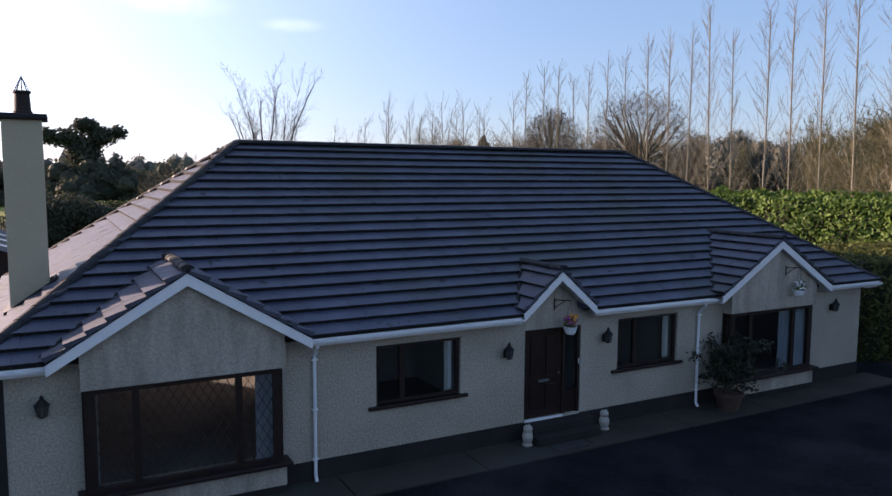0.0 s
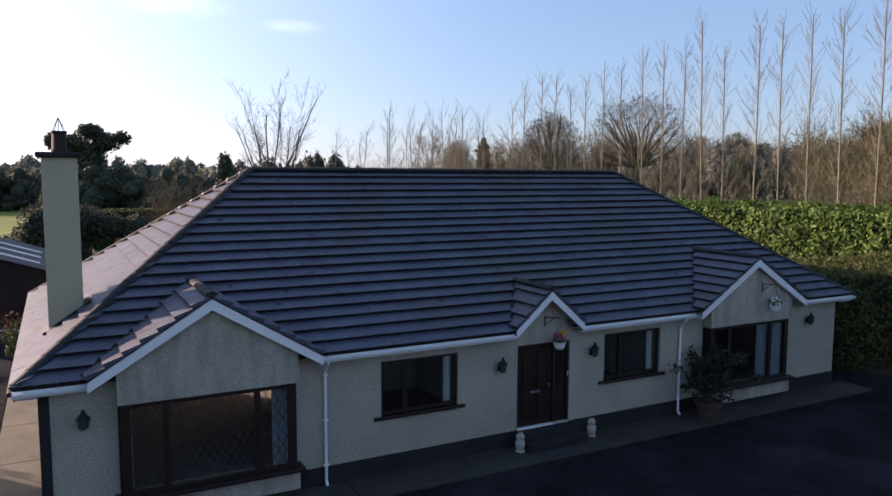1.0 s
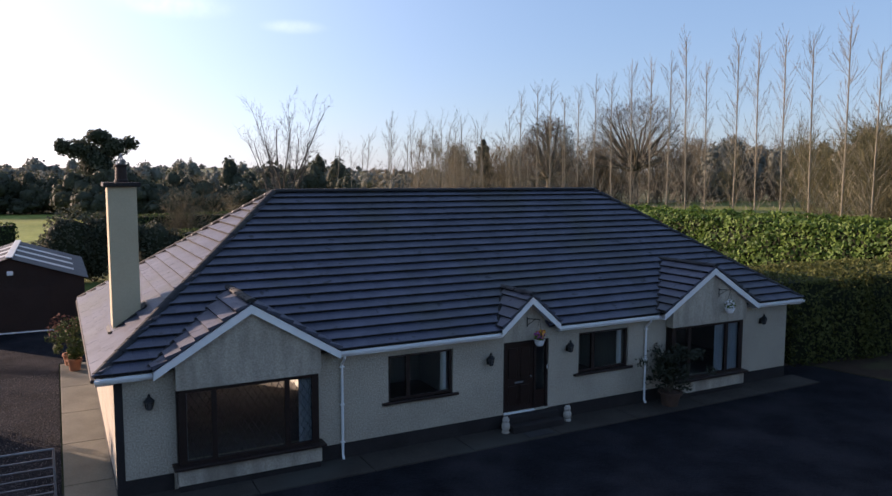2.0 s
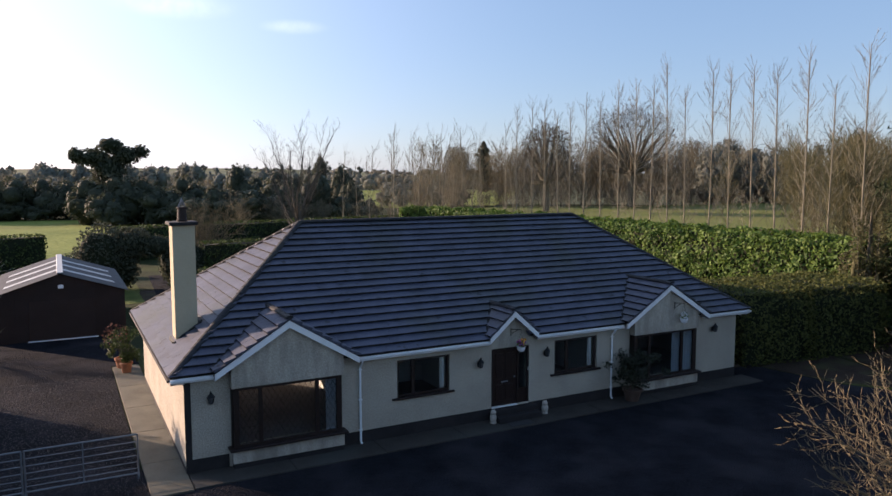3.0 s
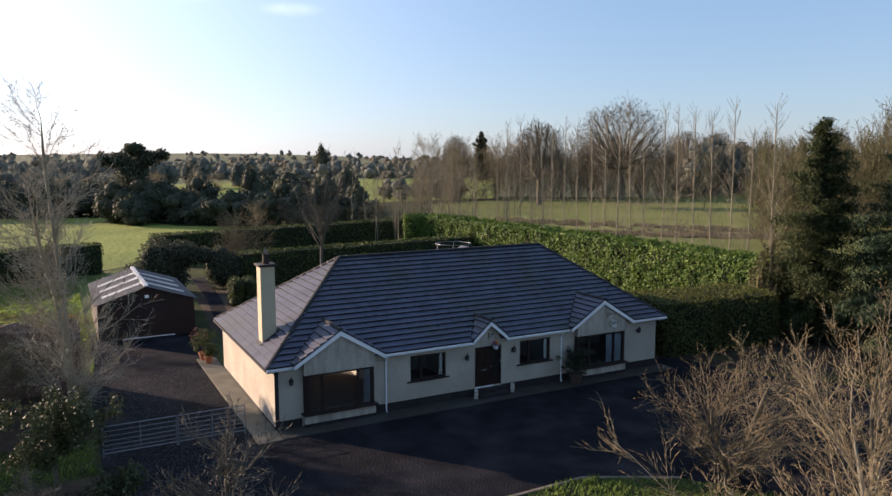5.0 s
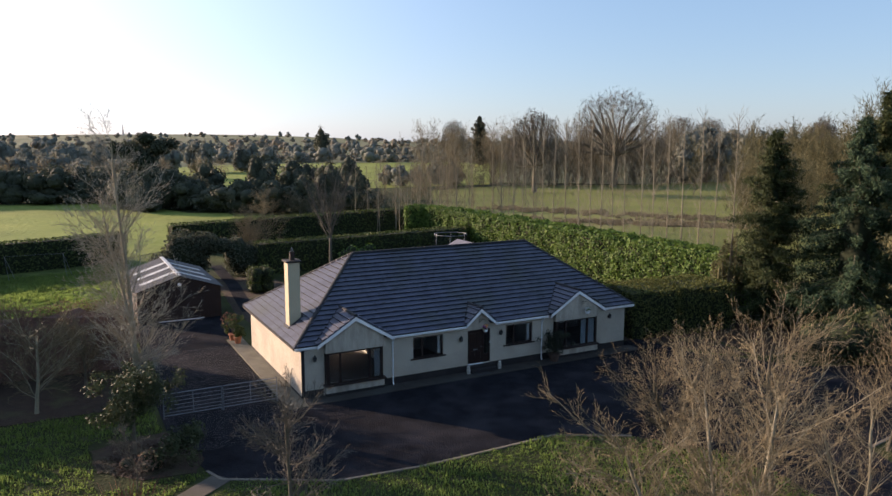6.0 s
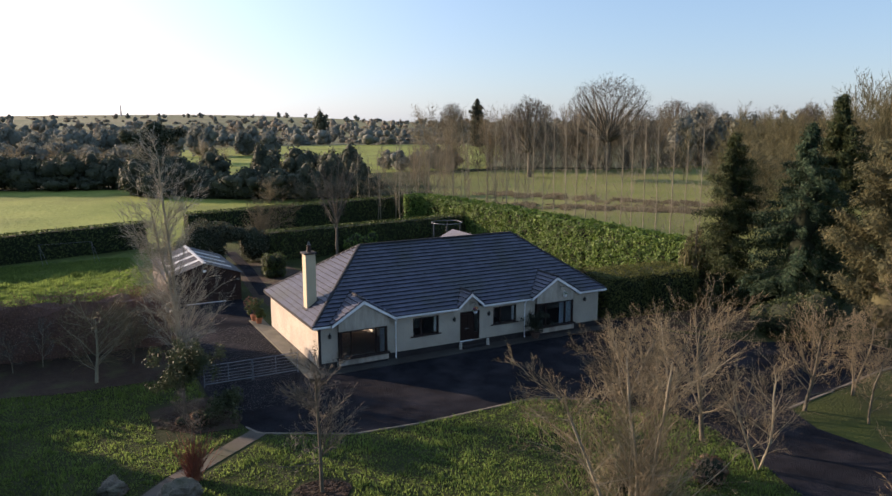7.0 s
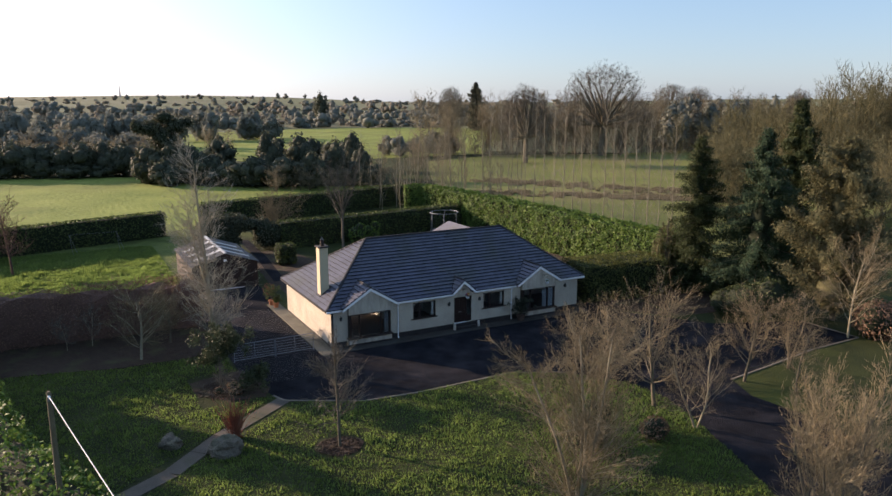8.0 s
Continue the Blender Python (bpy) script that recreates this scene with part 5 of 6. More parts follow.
def hedge(points, height, depth, mat, per, size, seed, label, rough=0.12, category="hedge", bare_twigs=None, round_top=0.12):
    """A hedge along a line of (x, y): an uneven core, covered in leaves."""
    rng = np.random.default_rng(seed)
    h = empty("hedge", (points[0][0], points[0][1], 0), label, category)
    ox, oy = points[0]
    core = bmesh.new()
    cs, ns = [], []
    for (ax, ay), (bx, by) in zip(points, points[1:]):
        a, b = np.array([ax - ox, ay - oy, 0.0]), np.array([bx - ox, by - oy, 0.0])
        ln = np.linalg.norm(b - a)
        d = (b - a) / ln
        s = np.array([-d[1], d[0], 0])
        nl = max(2, int(ln / 0.9))
        prof = [(-0.5, 0.0), (-0.5, 0.35), (-0.5, 0.75), (-0.42, 0.98), (0, 1.0), (0.42, 0.98), (0.5, 0.75), (0.5, 0.35), (0.5, 0.0)]
        rows = []
        for i in range(nl + 1):
            row = []
            for o, z in prof:
                p = a + d * ln * i / nl
                w = noise.noise(Vector((p[0] * 0.5 + o * 3, p[1] * 0.5, z * height * 0.6 + seed)))
                k = depth * 0.80 * (1 + rough * 0.8 * w)
                row.append(core.verts.new(p + s * o * k + np.array([0, 0, z * (height - 0.2) * (1 + rough * 0.5 * w)])))
            rows.append(row)
        for r0, r1 in zip(rows, rows[1:]):
            for i in range(len(prof) - 1):
                core.faces.new((r0[i], r0[i + 1], r1[i + 1], r1[i]))
        core.faces.new(rows[0]), core.faces.new(rows[-1][::-1])
        for face, area in (("l", ln * height), ("r", ln * height), ("t", ln * depth), ("a", depth * height), ("b", depth * height)):
            n = int(area * per)
            u, w = rng.random(n), rng.random(n)
            lump = np.array([noise.noise(Vector((ax + d[0] * ln * uu + (7 if face in "lr" else 0), ay + d[1] * ln * uu, ww * height * 0.9 + seed))) for uu, ww in zip(u, w)])
            out = rng.normal(size=n) * 0.04 + (lump + 0.35) * rough * depth * 0.7
            if face in "lr":
                sg = 1 if face == "l" else -1
                pts = a + d * (ln * u)[:, None] + s * ((depth * 0.47 + out) * sg)[:, None] + np.array([0, 0, 1.0]) * (w * height)[:, None]
                nn = np.tile(s * sg + np.array([0, 0, 0.3]), (n, 1))
            elif face == "t":
                edge = np.abs(w - 0.5) * 2
                pts = a + d * (ln * u)[:, None] + s * ((w - 0.5) * depth * 0.98)[:, None] + np.array([0, 0, 1.0]) * (height - 0.05 + out * 1.2 - round_top * edge ** 3)[:, None]
                nn = np.tile(np.array([0, 0, 1.0]), (n, 1))
            else:
                e = a - d * 0.0 if face == "a" else b
                sg = -1 if face == "a" else 1
                pts = e + d * (sg * (0.05 + np.abs(out)))[:, None] + s * ((u - 0.5) * depth)[:, None] + np.array([0, 0, 1.0]) * (w * height)[:, None]
                nn = np.tile(d * sg, (n, 1))
            cs.append(pts), ns.append(nn)
    bmesh.ops.recalc_face_normals(core, faces=core.faces[:])
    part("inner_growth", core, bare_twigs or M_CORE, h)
    v, f = leaf_arrays(rng, np.concatenate(cs), np.concatenate(ns), size)
    raw("foliage", v, f, mat, h)
    return h


FAN = dict(slim=0.55, steps=(5, 3, 1, 1), kids=(22, 7, 5), bend=(0.03, 0.08, 0.12, 0.15), lift=(0.03, 0.12, 0.12, 0.10), bare=(0.2, 0.15, 0.1), angle=((20, 55), (15, 42), (15, 45)), ratio=((0.34, 0.6), (0.4, 0.65), (0.5, 0.8)), taper=(0.35, 0.3, 0.2), thin=0.022)
FANS = []


def fan_kinds():
    """A few small bare trees, one metre high and one metre in half width, as corners, faces and material indices."""
    if not FANS:
        rng = np.random.default_rng(7)
        for k in range(6):
            lv = [[], [], [], []]
            grow(rng, lv, np.array([0, 0, -0.1]), unit(np.array([rng.normal() * 0.06, rng.normal() * 0.06, 1.0])), 9.0, 0.10, 0, FAN)
            wood_v, wood_f = point_arrays(lv[0] + lv[1])
            a, b = np.array([q[0] for q in lv[2] + lv[3]]), np.array([q[1] for q in lv[2] + lv[3]])
            r = np.minimum(np.array([q[2] for q in lv[2] + lv[3]])[:, None], 0.026)
            side = unit(np.cross(b - a, rng.normal(size=a.shape))) * r
            tv = np.stack([a - side, a + side, b], 1).reshape(-1, 3)
            v = np.concatenate([wood_v, tv])
            f = np.concatenate([wood_f, np.arange(len(tv)).reshape(-1, 3) + len(wood_v)])
            wide = np.percentile(np.hypot(v[:, 0], v[:, 1]), 94)
            FANS.append((v / np.array([wide, wide, v[:, 2].max()]), f, np.array([0] * len(wood_f) + [1] * (len(tv) // 3))))
    return FANS


def wood(rng, places, name, label, category, bark, twig, share=1.0):
    """A wood of bare trees with stems, limbs and upright twigs in one mesh; places: x, y, z, height, half width."""
    vs, fs, ids, n = [], [], [], 0
    for x, y, z0, h, w in places:
        v, f, idx = fan_kinds()[int(rng.integers(6))]
        if share < 1:
            # far off, fewer twigs do
            keep = np.flatnonzero((rng.random(len(f)) < share) | (idx == 0))
            used, f = np.unique(f[keep], return_inverse=True)
            v, f, idx = v[used], f.reshape(-1, 3), idx[keep]
        a = rng.uniform(0, 6.28)
        turn = np.array([[math.cos(a), math.sin(a), 0], [-math.sin(a), math.cos(a), 0], [0, 0, 1]])
        vs.append((v * np.array([w, w, h])) @ turn + np.array([x, y, z0]))
        fs.append(f + n), ids.append(idx)
        n += len(v)
    return tagged(raw(name, np.concatenate(vs), np.concatenate(fs), (bark, twig), idx=np.concatenate(ids)), label, category, kind="stuff")


def tussocks(rng, places, mat, name, label, category, per=110):
    """Low dead growth: slender upright blades in one mesh."""
    vs = []
    for x, y, h, w in places:
        a, rr = rng.uniform(0, 6.28, per), w * np.sqrt(rng.random(per))
        base = np.stack([x + rr * np.cos(a), y + rr * np.sin(a), np.zeros(per)], 1)
        d = np.stack([np.cos(a) * 0.3, np.sin(a) * 0.3, np.ones(per)], 1) + rng.normal(size=(per, 3)) * 0.25
        side = unit(np.cross(d, rng.normal(size=(per, 3)))) * 0.05
        vs.append(np.stack([base - side, base + side, base + d * h * rng.uniform(0.5, 1.0, (per, 1))], 1).reshape(-1, 3))
    v = np.concatenate(vs)
    return tagged(raw(name, v, np.arange(len(v)).reshape(-1, 3), mat), label, category, kind="stuff")


def far_evergreens(rng, places, mat, name, label, leaf=0.55, per=3.0, sub=2, inner=0.8, lumpy=6, core=0.78):
    """Round-headed dark trees, each of several leafy lumps, in one mesh."""
    blobs = []
    for x, y, z0, h, w in places:
        for i in range(lumpy):
            a, q = 6.28 * i / lumpy + rng.uniform(0, 1), rng.uniform(0.25, 0.7)
            r = w * rng.uniform(0.36, 0.58)
            blobs.append((x + math.cos(a) * w * q, y + math.sin(a) * w * q, z0 + h * rng.uniform(0.35, 0.66), r, r, h * rng.uniform(0.18, 0.28)))
        blobs.append((x, y, z0 + h * 0.3, w * 0.72, w * 0.72, h * 0.32))
        blobs.append((x + rng.normal() * w * 0.12, y, z0 + h * 0.74, w * 0.46, w * 0.46, h * 0.26))
    t = tagged(blob_core(rng, blobs, name, None, core, sub, mat), label, "woodland", kind="stuff")
    v, f = blob_leaves(rng, blobs, per, leaf, inner=inner, slim=0.7)
    raw("foliage", v, f, mat, t)
    return t


def oak(x, y, height, width, seed):
    """A broad round-headed bare tree: trunk, limbs and a fine dome of twigs."""
    rng = np.random.default_rng(seed)
    t = empty("oak_tree", (x, y, 0), "broad round-headed bare oak beyond the field", "tree")
    fork = np.array([0, 0, height * 0.28])
    tubes("trunk", [((0, 0, -0.1), fork, height * 0.03, height * 0.024)], 8, M_BARK, t)
    n = 5200
    d = ball_dirs(rng, n)
    d[:, 2] = np.abs(d[:, 2]) * 1.1 - 0.22
    mid = np.array([0, 0, height * 0.42])
    size = np.array([width, width, height * 0.58])
    lump = 1 + 0.04 * np.sin(d[:, 0:1] * 9 + seed) + 0.04 * np.sin(d[:, 1:2] * 11) + 0.03 * np.sin(d[:, 2:3] * 13)
    tip = mid + d * size * lump * rng.uniform(0.2, 1.0, (n, 1)) ** 0.3
    limbs = []
    for i in range(60):
        e = fork + (tip[i] - fork) * 0.5 + rng.normal(size=3) * height * 0.02
        limbs += [(fork, e, height * 0.013, height * 0.008), (e, fork + (tip[i] - fork) * 0.92, height * 0.008, height * 0.003)]
    tagged(tubes("limb_structure", limbs, 5, M_BARK, t), kind="stuff")
    out = unit(tip - fork)
    base = tip - out * rng.uniform(0.02, 0.07, (n, 1)) * height
    vs = []
    for k in range(3):
        way = unit(out + rng.normal(size=(n, 3)) * 0.8)
        side = unit(np.cross(way, rng.normal(size=(n, 3)))) * rng.uniform(0.02, 0.05, (n, 1))
        vs.append(np.stack([base - side, base + side, base + way * rng.uniform(0.02, 0.05, (n, 1)) * height], 1).reshape(-1, 3))
    v = np.concatenate(vs)
    tagged(raw("crown", v, np.arange(len(v)).reshape(-1, 3), M_TWIG2, t, "fine bare twigs"), kind="stuff")


def bark_chips(x, y, r, seed):
    rng = np.random.default_rng(seed)
    n = 420
    a, d = rng.uniform(0, 6.28, n), r * np.sqrt(rng.random(n))
    c = np.stack([x + d * np.cos(a), y + d * np.sin(a) * 0.92, np.full(n, 0.04)], 1)
    blobs = [(*p, *(rng.uniform(0.025, 0.075, 2)), rng.uniform(0.015, 0.04)) for p in c]
    tagged(blob_core(rng, blobs, "bark_chips", None, 1.0, 1, M_SOIL), "dark clods and bark chips round the young tree", "mulch", kind="stuff")


def build_near_plants():
    bark_chips(-4.8, -15.1, 1.22, 140)
    bark_chips(-8.3, -4.2, 1.9, 141)
    bare_tree("bare_tree", 2.3, -26.2, 9.2, 0.085, OVAL, 11, "large upright bare tree with pale limbs and dense tan twigs", stems=4, lean=0.17, bark=M_POPLAR)
    bare_tree("bare_tree", 14.2, -13.2, 4.6, 0.13, LOW, 12, "low wide-spreading bare tree with tan twigs beside the drive", stems=2, lean=0.4)
    bare_tree("bare_tree", 13.8, -19.1, 6.8, 0.13, DOME, 13, "bare round-headed tree with tan twigs beside the drive")
    bare_tree("birch_tree", 13.6, -22.6, 5.6, 0.07, SPREAD, 14, "slim leaning pale-barked birch at the drive's edge", stems=2, lean=0.38, bark=M_PALE)
    bare_tree("bare_tree", 21.8, -19.0, 5.4, 0.11, DOME, 15, "bare garden tree on the island lawn")
    bare_tree("bare_tree", 23.2, -21.8, 4.4, 0.07, SPREAD, 16, "small bare garden tree on the island lawn")
    bare_tree("bare_tree", 26.4, -18.8, 5.6, 0.07, SPREAD, 17, "bare pale-twigged tree before the conifers", stems=2, lean=0.3)
    bare_tree("bare_tree", 8.8, -33.6, 6.6, 0.08, BUSHY, 18, "bare many-stemmed tree near the road", stems=4, lean=0.45, twig=M_TWIG)
    bare_tree("bare_tree", 13.4, -31.0, 5.0, 0.07, BUSHY, 33, "bare many-stemmed bush beside the lane", stems=4, lean=0.45, twig=M_TWIG)
    bare_tree("bare_tree", 17.2, -26.8, 3.6, 0.06, SPREAD, 28, "small bare pale-twigged tree beside the drive", bark=M_PALE)
    bare_tree("young_tree", -4.8, -15.1, 6.2, 0.095, ROUND, 19, "young bare tree in a ring of dark soil", twig=M_TWIG2)
    bare_tree("fruit_tree", -12.6, 4.4, 4.4, 0.11, ORCHARD, 20, "wide bare fruit tree with pale twigs before the beech hedge", bark=M_PALE, twig=M_TWIG)
    bare_tree("fruit_tree", -10.2, 7.4, 3.4, 0.09, ORCHARD, 30, "old bare fruit tree before the beech hedge", twig=M_TWIG)
    bare_tree("birch_tree", -7.9, 2.4, 15.6, 0.12, BIRCH, 21, "tall pale many-twigged birch beside the side gate", bark=M_PALE, twig=M_PALETWIG, stems=2, lean=0.1)
    bare_tree("bare_tree", 13.4, 33.0, 7.6, 0.2, FORK, 222, "bare forked tree behind the back hedge", bark=M_TWIG2, twig=M_TWIG2)
    bare_tree("bare_shrub", 8.3, 46.6, 6.2, 0.07, BUSHY, 34, "tall bare bush between the garden hedges", "shrub", stems=5, lean=0.3, twig=M_TWIG)
    for i, (x, y, h, where) in enumerate(((-8.9, -7.2, 2.9, "on the lawn"), (-17.2, 8.9, 2.6, "before the beech hedge"), (-15.5, 9.3, 3.0, "before the beech hedge"))):
        bare_tree("sapling", x, y, h, 0.03, SPREAD, 23 + i, "thin bare sapling " + where, bark=M_PALE if i else None, twig=M_TWIG2)
    rng = np.random.default_rng(5)
    stems = [((rng.normal() * 0.12, rng.normal() * 0.12, 0), (rng.normal() * 0.55, rng.normal() * 0.55, 2.1 * rng.uniform(0.6, 1.05)), 0.016, 0.006) for _ in range(190)]
    b = empty("twiggy_shrub", (-9.5, -11.4, 0), "low bare shrub of reddish stems", "shrub")
    tagged(tubes("twig_mass", stems, 3, M_REDTWIG, b), kind="stuff")
    leafy("evergreen_shrub", -8.6, -3.2, lumps(rng, 40, 1.7, 2.3, 1.5, 0.50), M_OLIVE, 60, 0.075, 41, "loose olive-green evergreen shrub on a short stem", trunk=(0.09, 2.4), core=False, inner=0.3)
    leafy("evergreen_shrub", -6.9, -4.9, lumps(rng, 12, 1.1, 1.3, 0.25, 0.5), M_OLIVE, 60, 0.075, 42, "low olive evergreen shrub in the bed by the drive", core=False, inner=0.3)
    leafy("evergreen_shrub", -8.4, -5.2, lumps(rng, 6, 0.9, 0.7, 0.15, 0.35), M_BEECH, 50, 0.08, 43, "low brown-leaved shrub in the bed")
    leafy("evergreen_shrub", 10.6, -22.4, [(0, 0, 0.6, 0.8, 0.7, 0.6), (0.5, 0.4, 0.5, 0.6, 0.6, 0.5)], M_BEECH, 60, 0.09, 44, "dark brown shrub on the lawn below the trees")
    leafy("evergreen_shrub", 6.5, -21.5, [(0, 0, 1.2, 1.5, 1.5, 1.2), (1.2, 0.7, 1.4, 1.2, 1.2, 1.0)], M_HEDGE, 40, 0.09, 45, "olive evergreen shrub under the bare trees")
    # dark rounded evergreens with an arch between, at the end of the back path
    leafy("arch_hedge", 2.0, 39.8, [(-3.6, 0, 1.5, 1.8, 1.5, 1.5), (-1.9, 0, 2.7, 1.9, 1.6, 2.4), (-0.5, 0, 2.1, 1.2, 1.4, 2.1), (0.2, 0, 3.6, 1.5, 1.3, 1.2), (1.5, 0, 3.3, 1.6, 1.2, 0.85), (3.4, 0, 2.0, 1.3, 1.4, 2.0), (4.7, 0, 1.7, 1.3, 1.3, 1.7)], M_DARK, 40, 0.14, 46, "dark evergreen bushes trained into a garden arch")
    bare_tree("copper_beech", -21.6, 38.5, 8.4, 0.13, ROUND, 55, "russet-twigged beech tree at the edge of the back lawn", bark=M_BEECHTWIG, twig=M_BEECH)
    leafy("topiary_block", 5.5, 30.3, [(dx, dy, z, 0.62, 0.62, 0.6) for dx in (-0.55, 0.55) for dy in (-0.5, 0.5) for z in (0.55, 1.25, 1.85)], M_HEDGE, 60, 0.09, 47, "square clipped evergreen block on the back lawn")
    for x, y, s in ((16.8, 37.0, 48), (19.0, 37.4, 49), (27.5, 44.5, 50)):
        leafy("evergreen_shrub", x, y, [(0, 0, 1.0, 1.0, 1.0, 1.0), (0.5, 0.2, 1.9, 0.7, 0.7, 0.9), (-0.4, 0, 1.6, 0.8, 0.7, 0.8)], M_LAUREL, 30, 0.14, s, "olive evergreen shrub by the back hedge")


def build_hedges():
    hedge([(37.0, 2.5), (36.9, 16.0), (36.6, 33.0), (35.6, 47.5)], 5.1, 2.6, M_LAUREL, 85, 0.14, 61, "tall bright green laurel hedge along the boundary", rough=0.2, round_top=0.5)
    hedge([(35.6, 47.0), (34.2, 52.6), (31.6, 53.8)], 5.2, 2.2, M_LAUREL, 85, 0.14, 62, "bright green laurel at the corner of the boundary", rough=0.2, round_top=0.5)
    hedge([(24.9, 2.9), (28.8, 2.5), (33.6, 2.0)], 3.5, 4.6, M_BOX, 110, 0.085, 63, "dark clipped evergreen hedge beside the house", rough=0.05)
    hedge([(7.4, 39.4), (20.0, 40.6), (35.0, 42.4)], 3.5, 1.8, M_HEDGE, 40, 0.11, 64, "clipped dark green hedge behind the back lawn", rough=0.06)
    hedge([(1.7, 60.4), (22.6, 65.0), (37.5, 68.2)], 3.6, 1.8, M_HEDGE, 30, 0.13, 65, "far clipped hedge along the field", rough=0.06)
    hedge([(-45.0, 46.0), (-21.3, 50.6), (-4.2, 55.8)], 3.4, 1.8, M_HEDGE, 30, 0.13, 66, "clipped dark hedge between back lawn and field", rough=0.06)
    hedge([(-30.0, 12.4), (-18.0, 11.9), (-7.3, 11.4)], 3.9, 1.9, M_BEECH, 110, 0.055, 68, "brown-leaved winter beech hedge", rough=0.4, round_top=0.5, bare_twigs=M_BEECHTWIG)
    hedge([(-25.2, 10.0), (-23.8, 3.0), (-21.8, -5.7), (-20.4, -12.8), (-18.3, -18.2), (-16.6, -22.5), (-12.4, -33.0)], 3.1, 2.4, M_LAUREL, 42, 0.12, 69, "bushy green roadside hedge", rough=0.25, round_top=0.4)


def build_tall_rows():
    rng = np.random.default_rng(70)
    kinds = []
    for i in range(4):
        kinds.append(bare_tree("poplar_tree", 0, 0, 19.4 - 0.4 * i, 0.07, STEM, 71 + i, "tall slender bare poplar in a boundary row", bark=M_POPLAR, twig=M_POPLAR, group="poplar row", lean=0.03))
    line = [(38.5, 4.6), (39.0, 7.1), (39.4, 9.1), (39.8, 11.4), (40.3, 13.8), (40.7, 16.0), (41.1, 18.4), (41.7, 21.3), (42.1, 23.5), (42.6, 26.2), (43.1, 28.8), (43.6, 31.4), (44.3, 34.8), (45.0, 38.4), (45.5, 41.1), (46.0, 43.9), (46.7, 47.7), (47.3, 51.0), (48.2, 55.5)]
    for i, (x, y) in enumerate(line):
        k = kinds[i % 4]
        m = pose(x, y, 0, rng.normal() * 0.3, rng.normal() * 0.3, rng.uniform(0, 360)) @ Matrix.Scale(rng.uniform(0.93, 1.04) * (0.9 if i < 2 else 1.0), 4)
        if i < 4:
            k.matrix_world = m
        else:
            c = copy_thing(k, m)
            c.scale = (m.to_scale())
    # younger, closer trees where the row turns
    small = [bare_tree("young_poplar", 0, 0, 15.5 + i, 0.075, YOUNG, 80 + i, "slim young bare tree in the far corner of the row", bark=M_POPLAR, twig=M_TWIG, group="young trees") for i in range(3)]
    for i in range(46):
        x, y = 31.0 + 24 * rng.random(), 54.5 + 20 * rng.random()
        m = pose(x, y, 0, rng.normal(), rng.normal(), rng.uniform(0, 360)) @ Matrix.Scale(rng.uniform(0.55, 0.98), 4)
        if i < 3:
            small[i].matrix_world = m
        else:
            c = copy_thing(small[i % 3], m)
            c.scale = m.to_scale()
    conifer(36.5, -0.7, 14.9, 2.9, M_CONIF, 91, "slim tall dark green conifer at the end of the hedge", column=0.3, point=0.8)
    cypress(35.8, 2.3, 7.6, 1.3, M_CYPR, 92, "slim olive cypress at the end of the hedge", 7, 0.12)
    conifer(38.8, -5.9, 15.8, 6.6, M_SPRUCE, 93, "broad blue-green spruce with drooping boughs beside the drive", column=0.05, point=0.9, droop=0.5)
    conifer(50.5, -0.5, 18.2, 3.6, M_CONIF, 98, "tall dark conifer standing behind the spruce", column=0.3, point=0.8, leaf=0.2)
    conifer(39.6, -13.0, 15.0, 3.9, M_CYPR, 95, "broad olive-brown cypress with rising sprays beside the drive", droop=-0.35, column=0.45, leaf=0.17, core_mat=M_CYPR)
    bare_tree("bare_tree", 36.3, -16.6, 7.2, 0.09, DOME, 94, "pale bare tree standing before the cypresses", bark=M_PALE)
    leafy("evergreen_shrub", 33.0, -9.8, [(0, 0, 1.6, 1.8, 1.8, 1.6), (1.0, -1.2, 2.3, 1.5, 1.5, 1.5), (-0.5, 1.5, 1.4, 1.4, 1.4, 1.2)], M_CONIF, 30, 0.13, 99, "tangled dark undergrowth below the conifers")
    leafy("evergreen_shrub", 38.0, -17.8, [(0, 0, 1.5, 1.8, 1.8, 1.5), (1.8, 0.2, 1.2, 1.6, 1.6, 1.3)], M_BEECH, 30, 0.13, 100, "rusty brown undergrowth below the cypresses")
    leafy("ivy_tree", 6.0, 128.0, [(0, 0, 9.6, 3.0, 3.0, 3.0), (-2.6, 0, 12.2, 2.8, 2.4, 1.7), (2.8, 0, 12.6, 2.8, 2.4, 1.7), (0.4, 0, 14.4, 2.2, 2.0, 1.3), (-5.4, 0, 12.6, 1.3, 1.3, 1.5), (5.6, 0, 13.4, 1.5, 1.3, 1.2), (0, 0, 4.0, 2.6, 2.2, 4.0)], M_DARK, 7, 0.34, 101, "dark ivy-clad flat-topped tree beyond the field", "tree", trunk=(0.5, 9))
    oak(145.0, 142.0, 34.0, 17.0, 102)
    oak(107.0, 131.0, 25.5, 9.0, 103)
    oak(268.0, 235.0, 30.5, 12.5, 105)
    oak(226.0, 178.0, 27.0, 9.0, 107)
    oak(186.0, 100.0, 24.0, 5.5, 108)
    oak(191.0, 331.0, 29.5, 9.5, 106)
    conifer(217.0, 346.0, 29.0, 5.0, M_DARK, 104, "lone dark conifer on the skyline", droop=0.1, leaf=0.5)


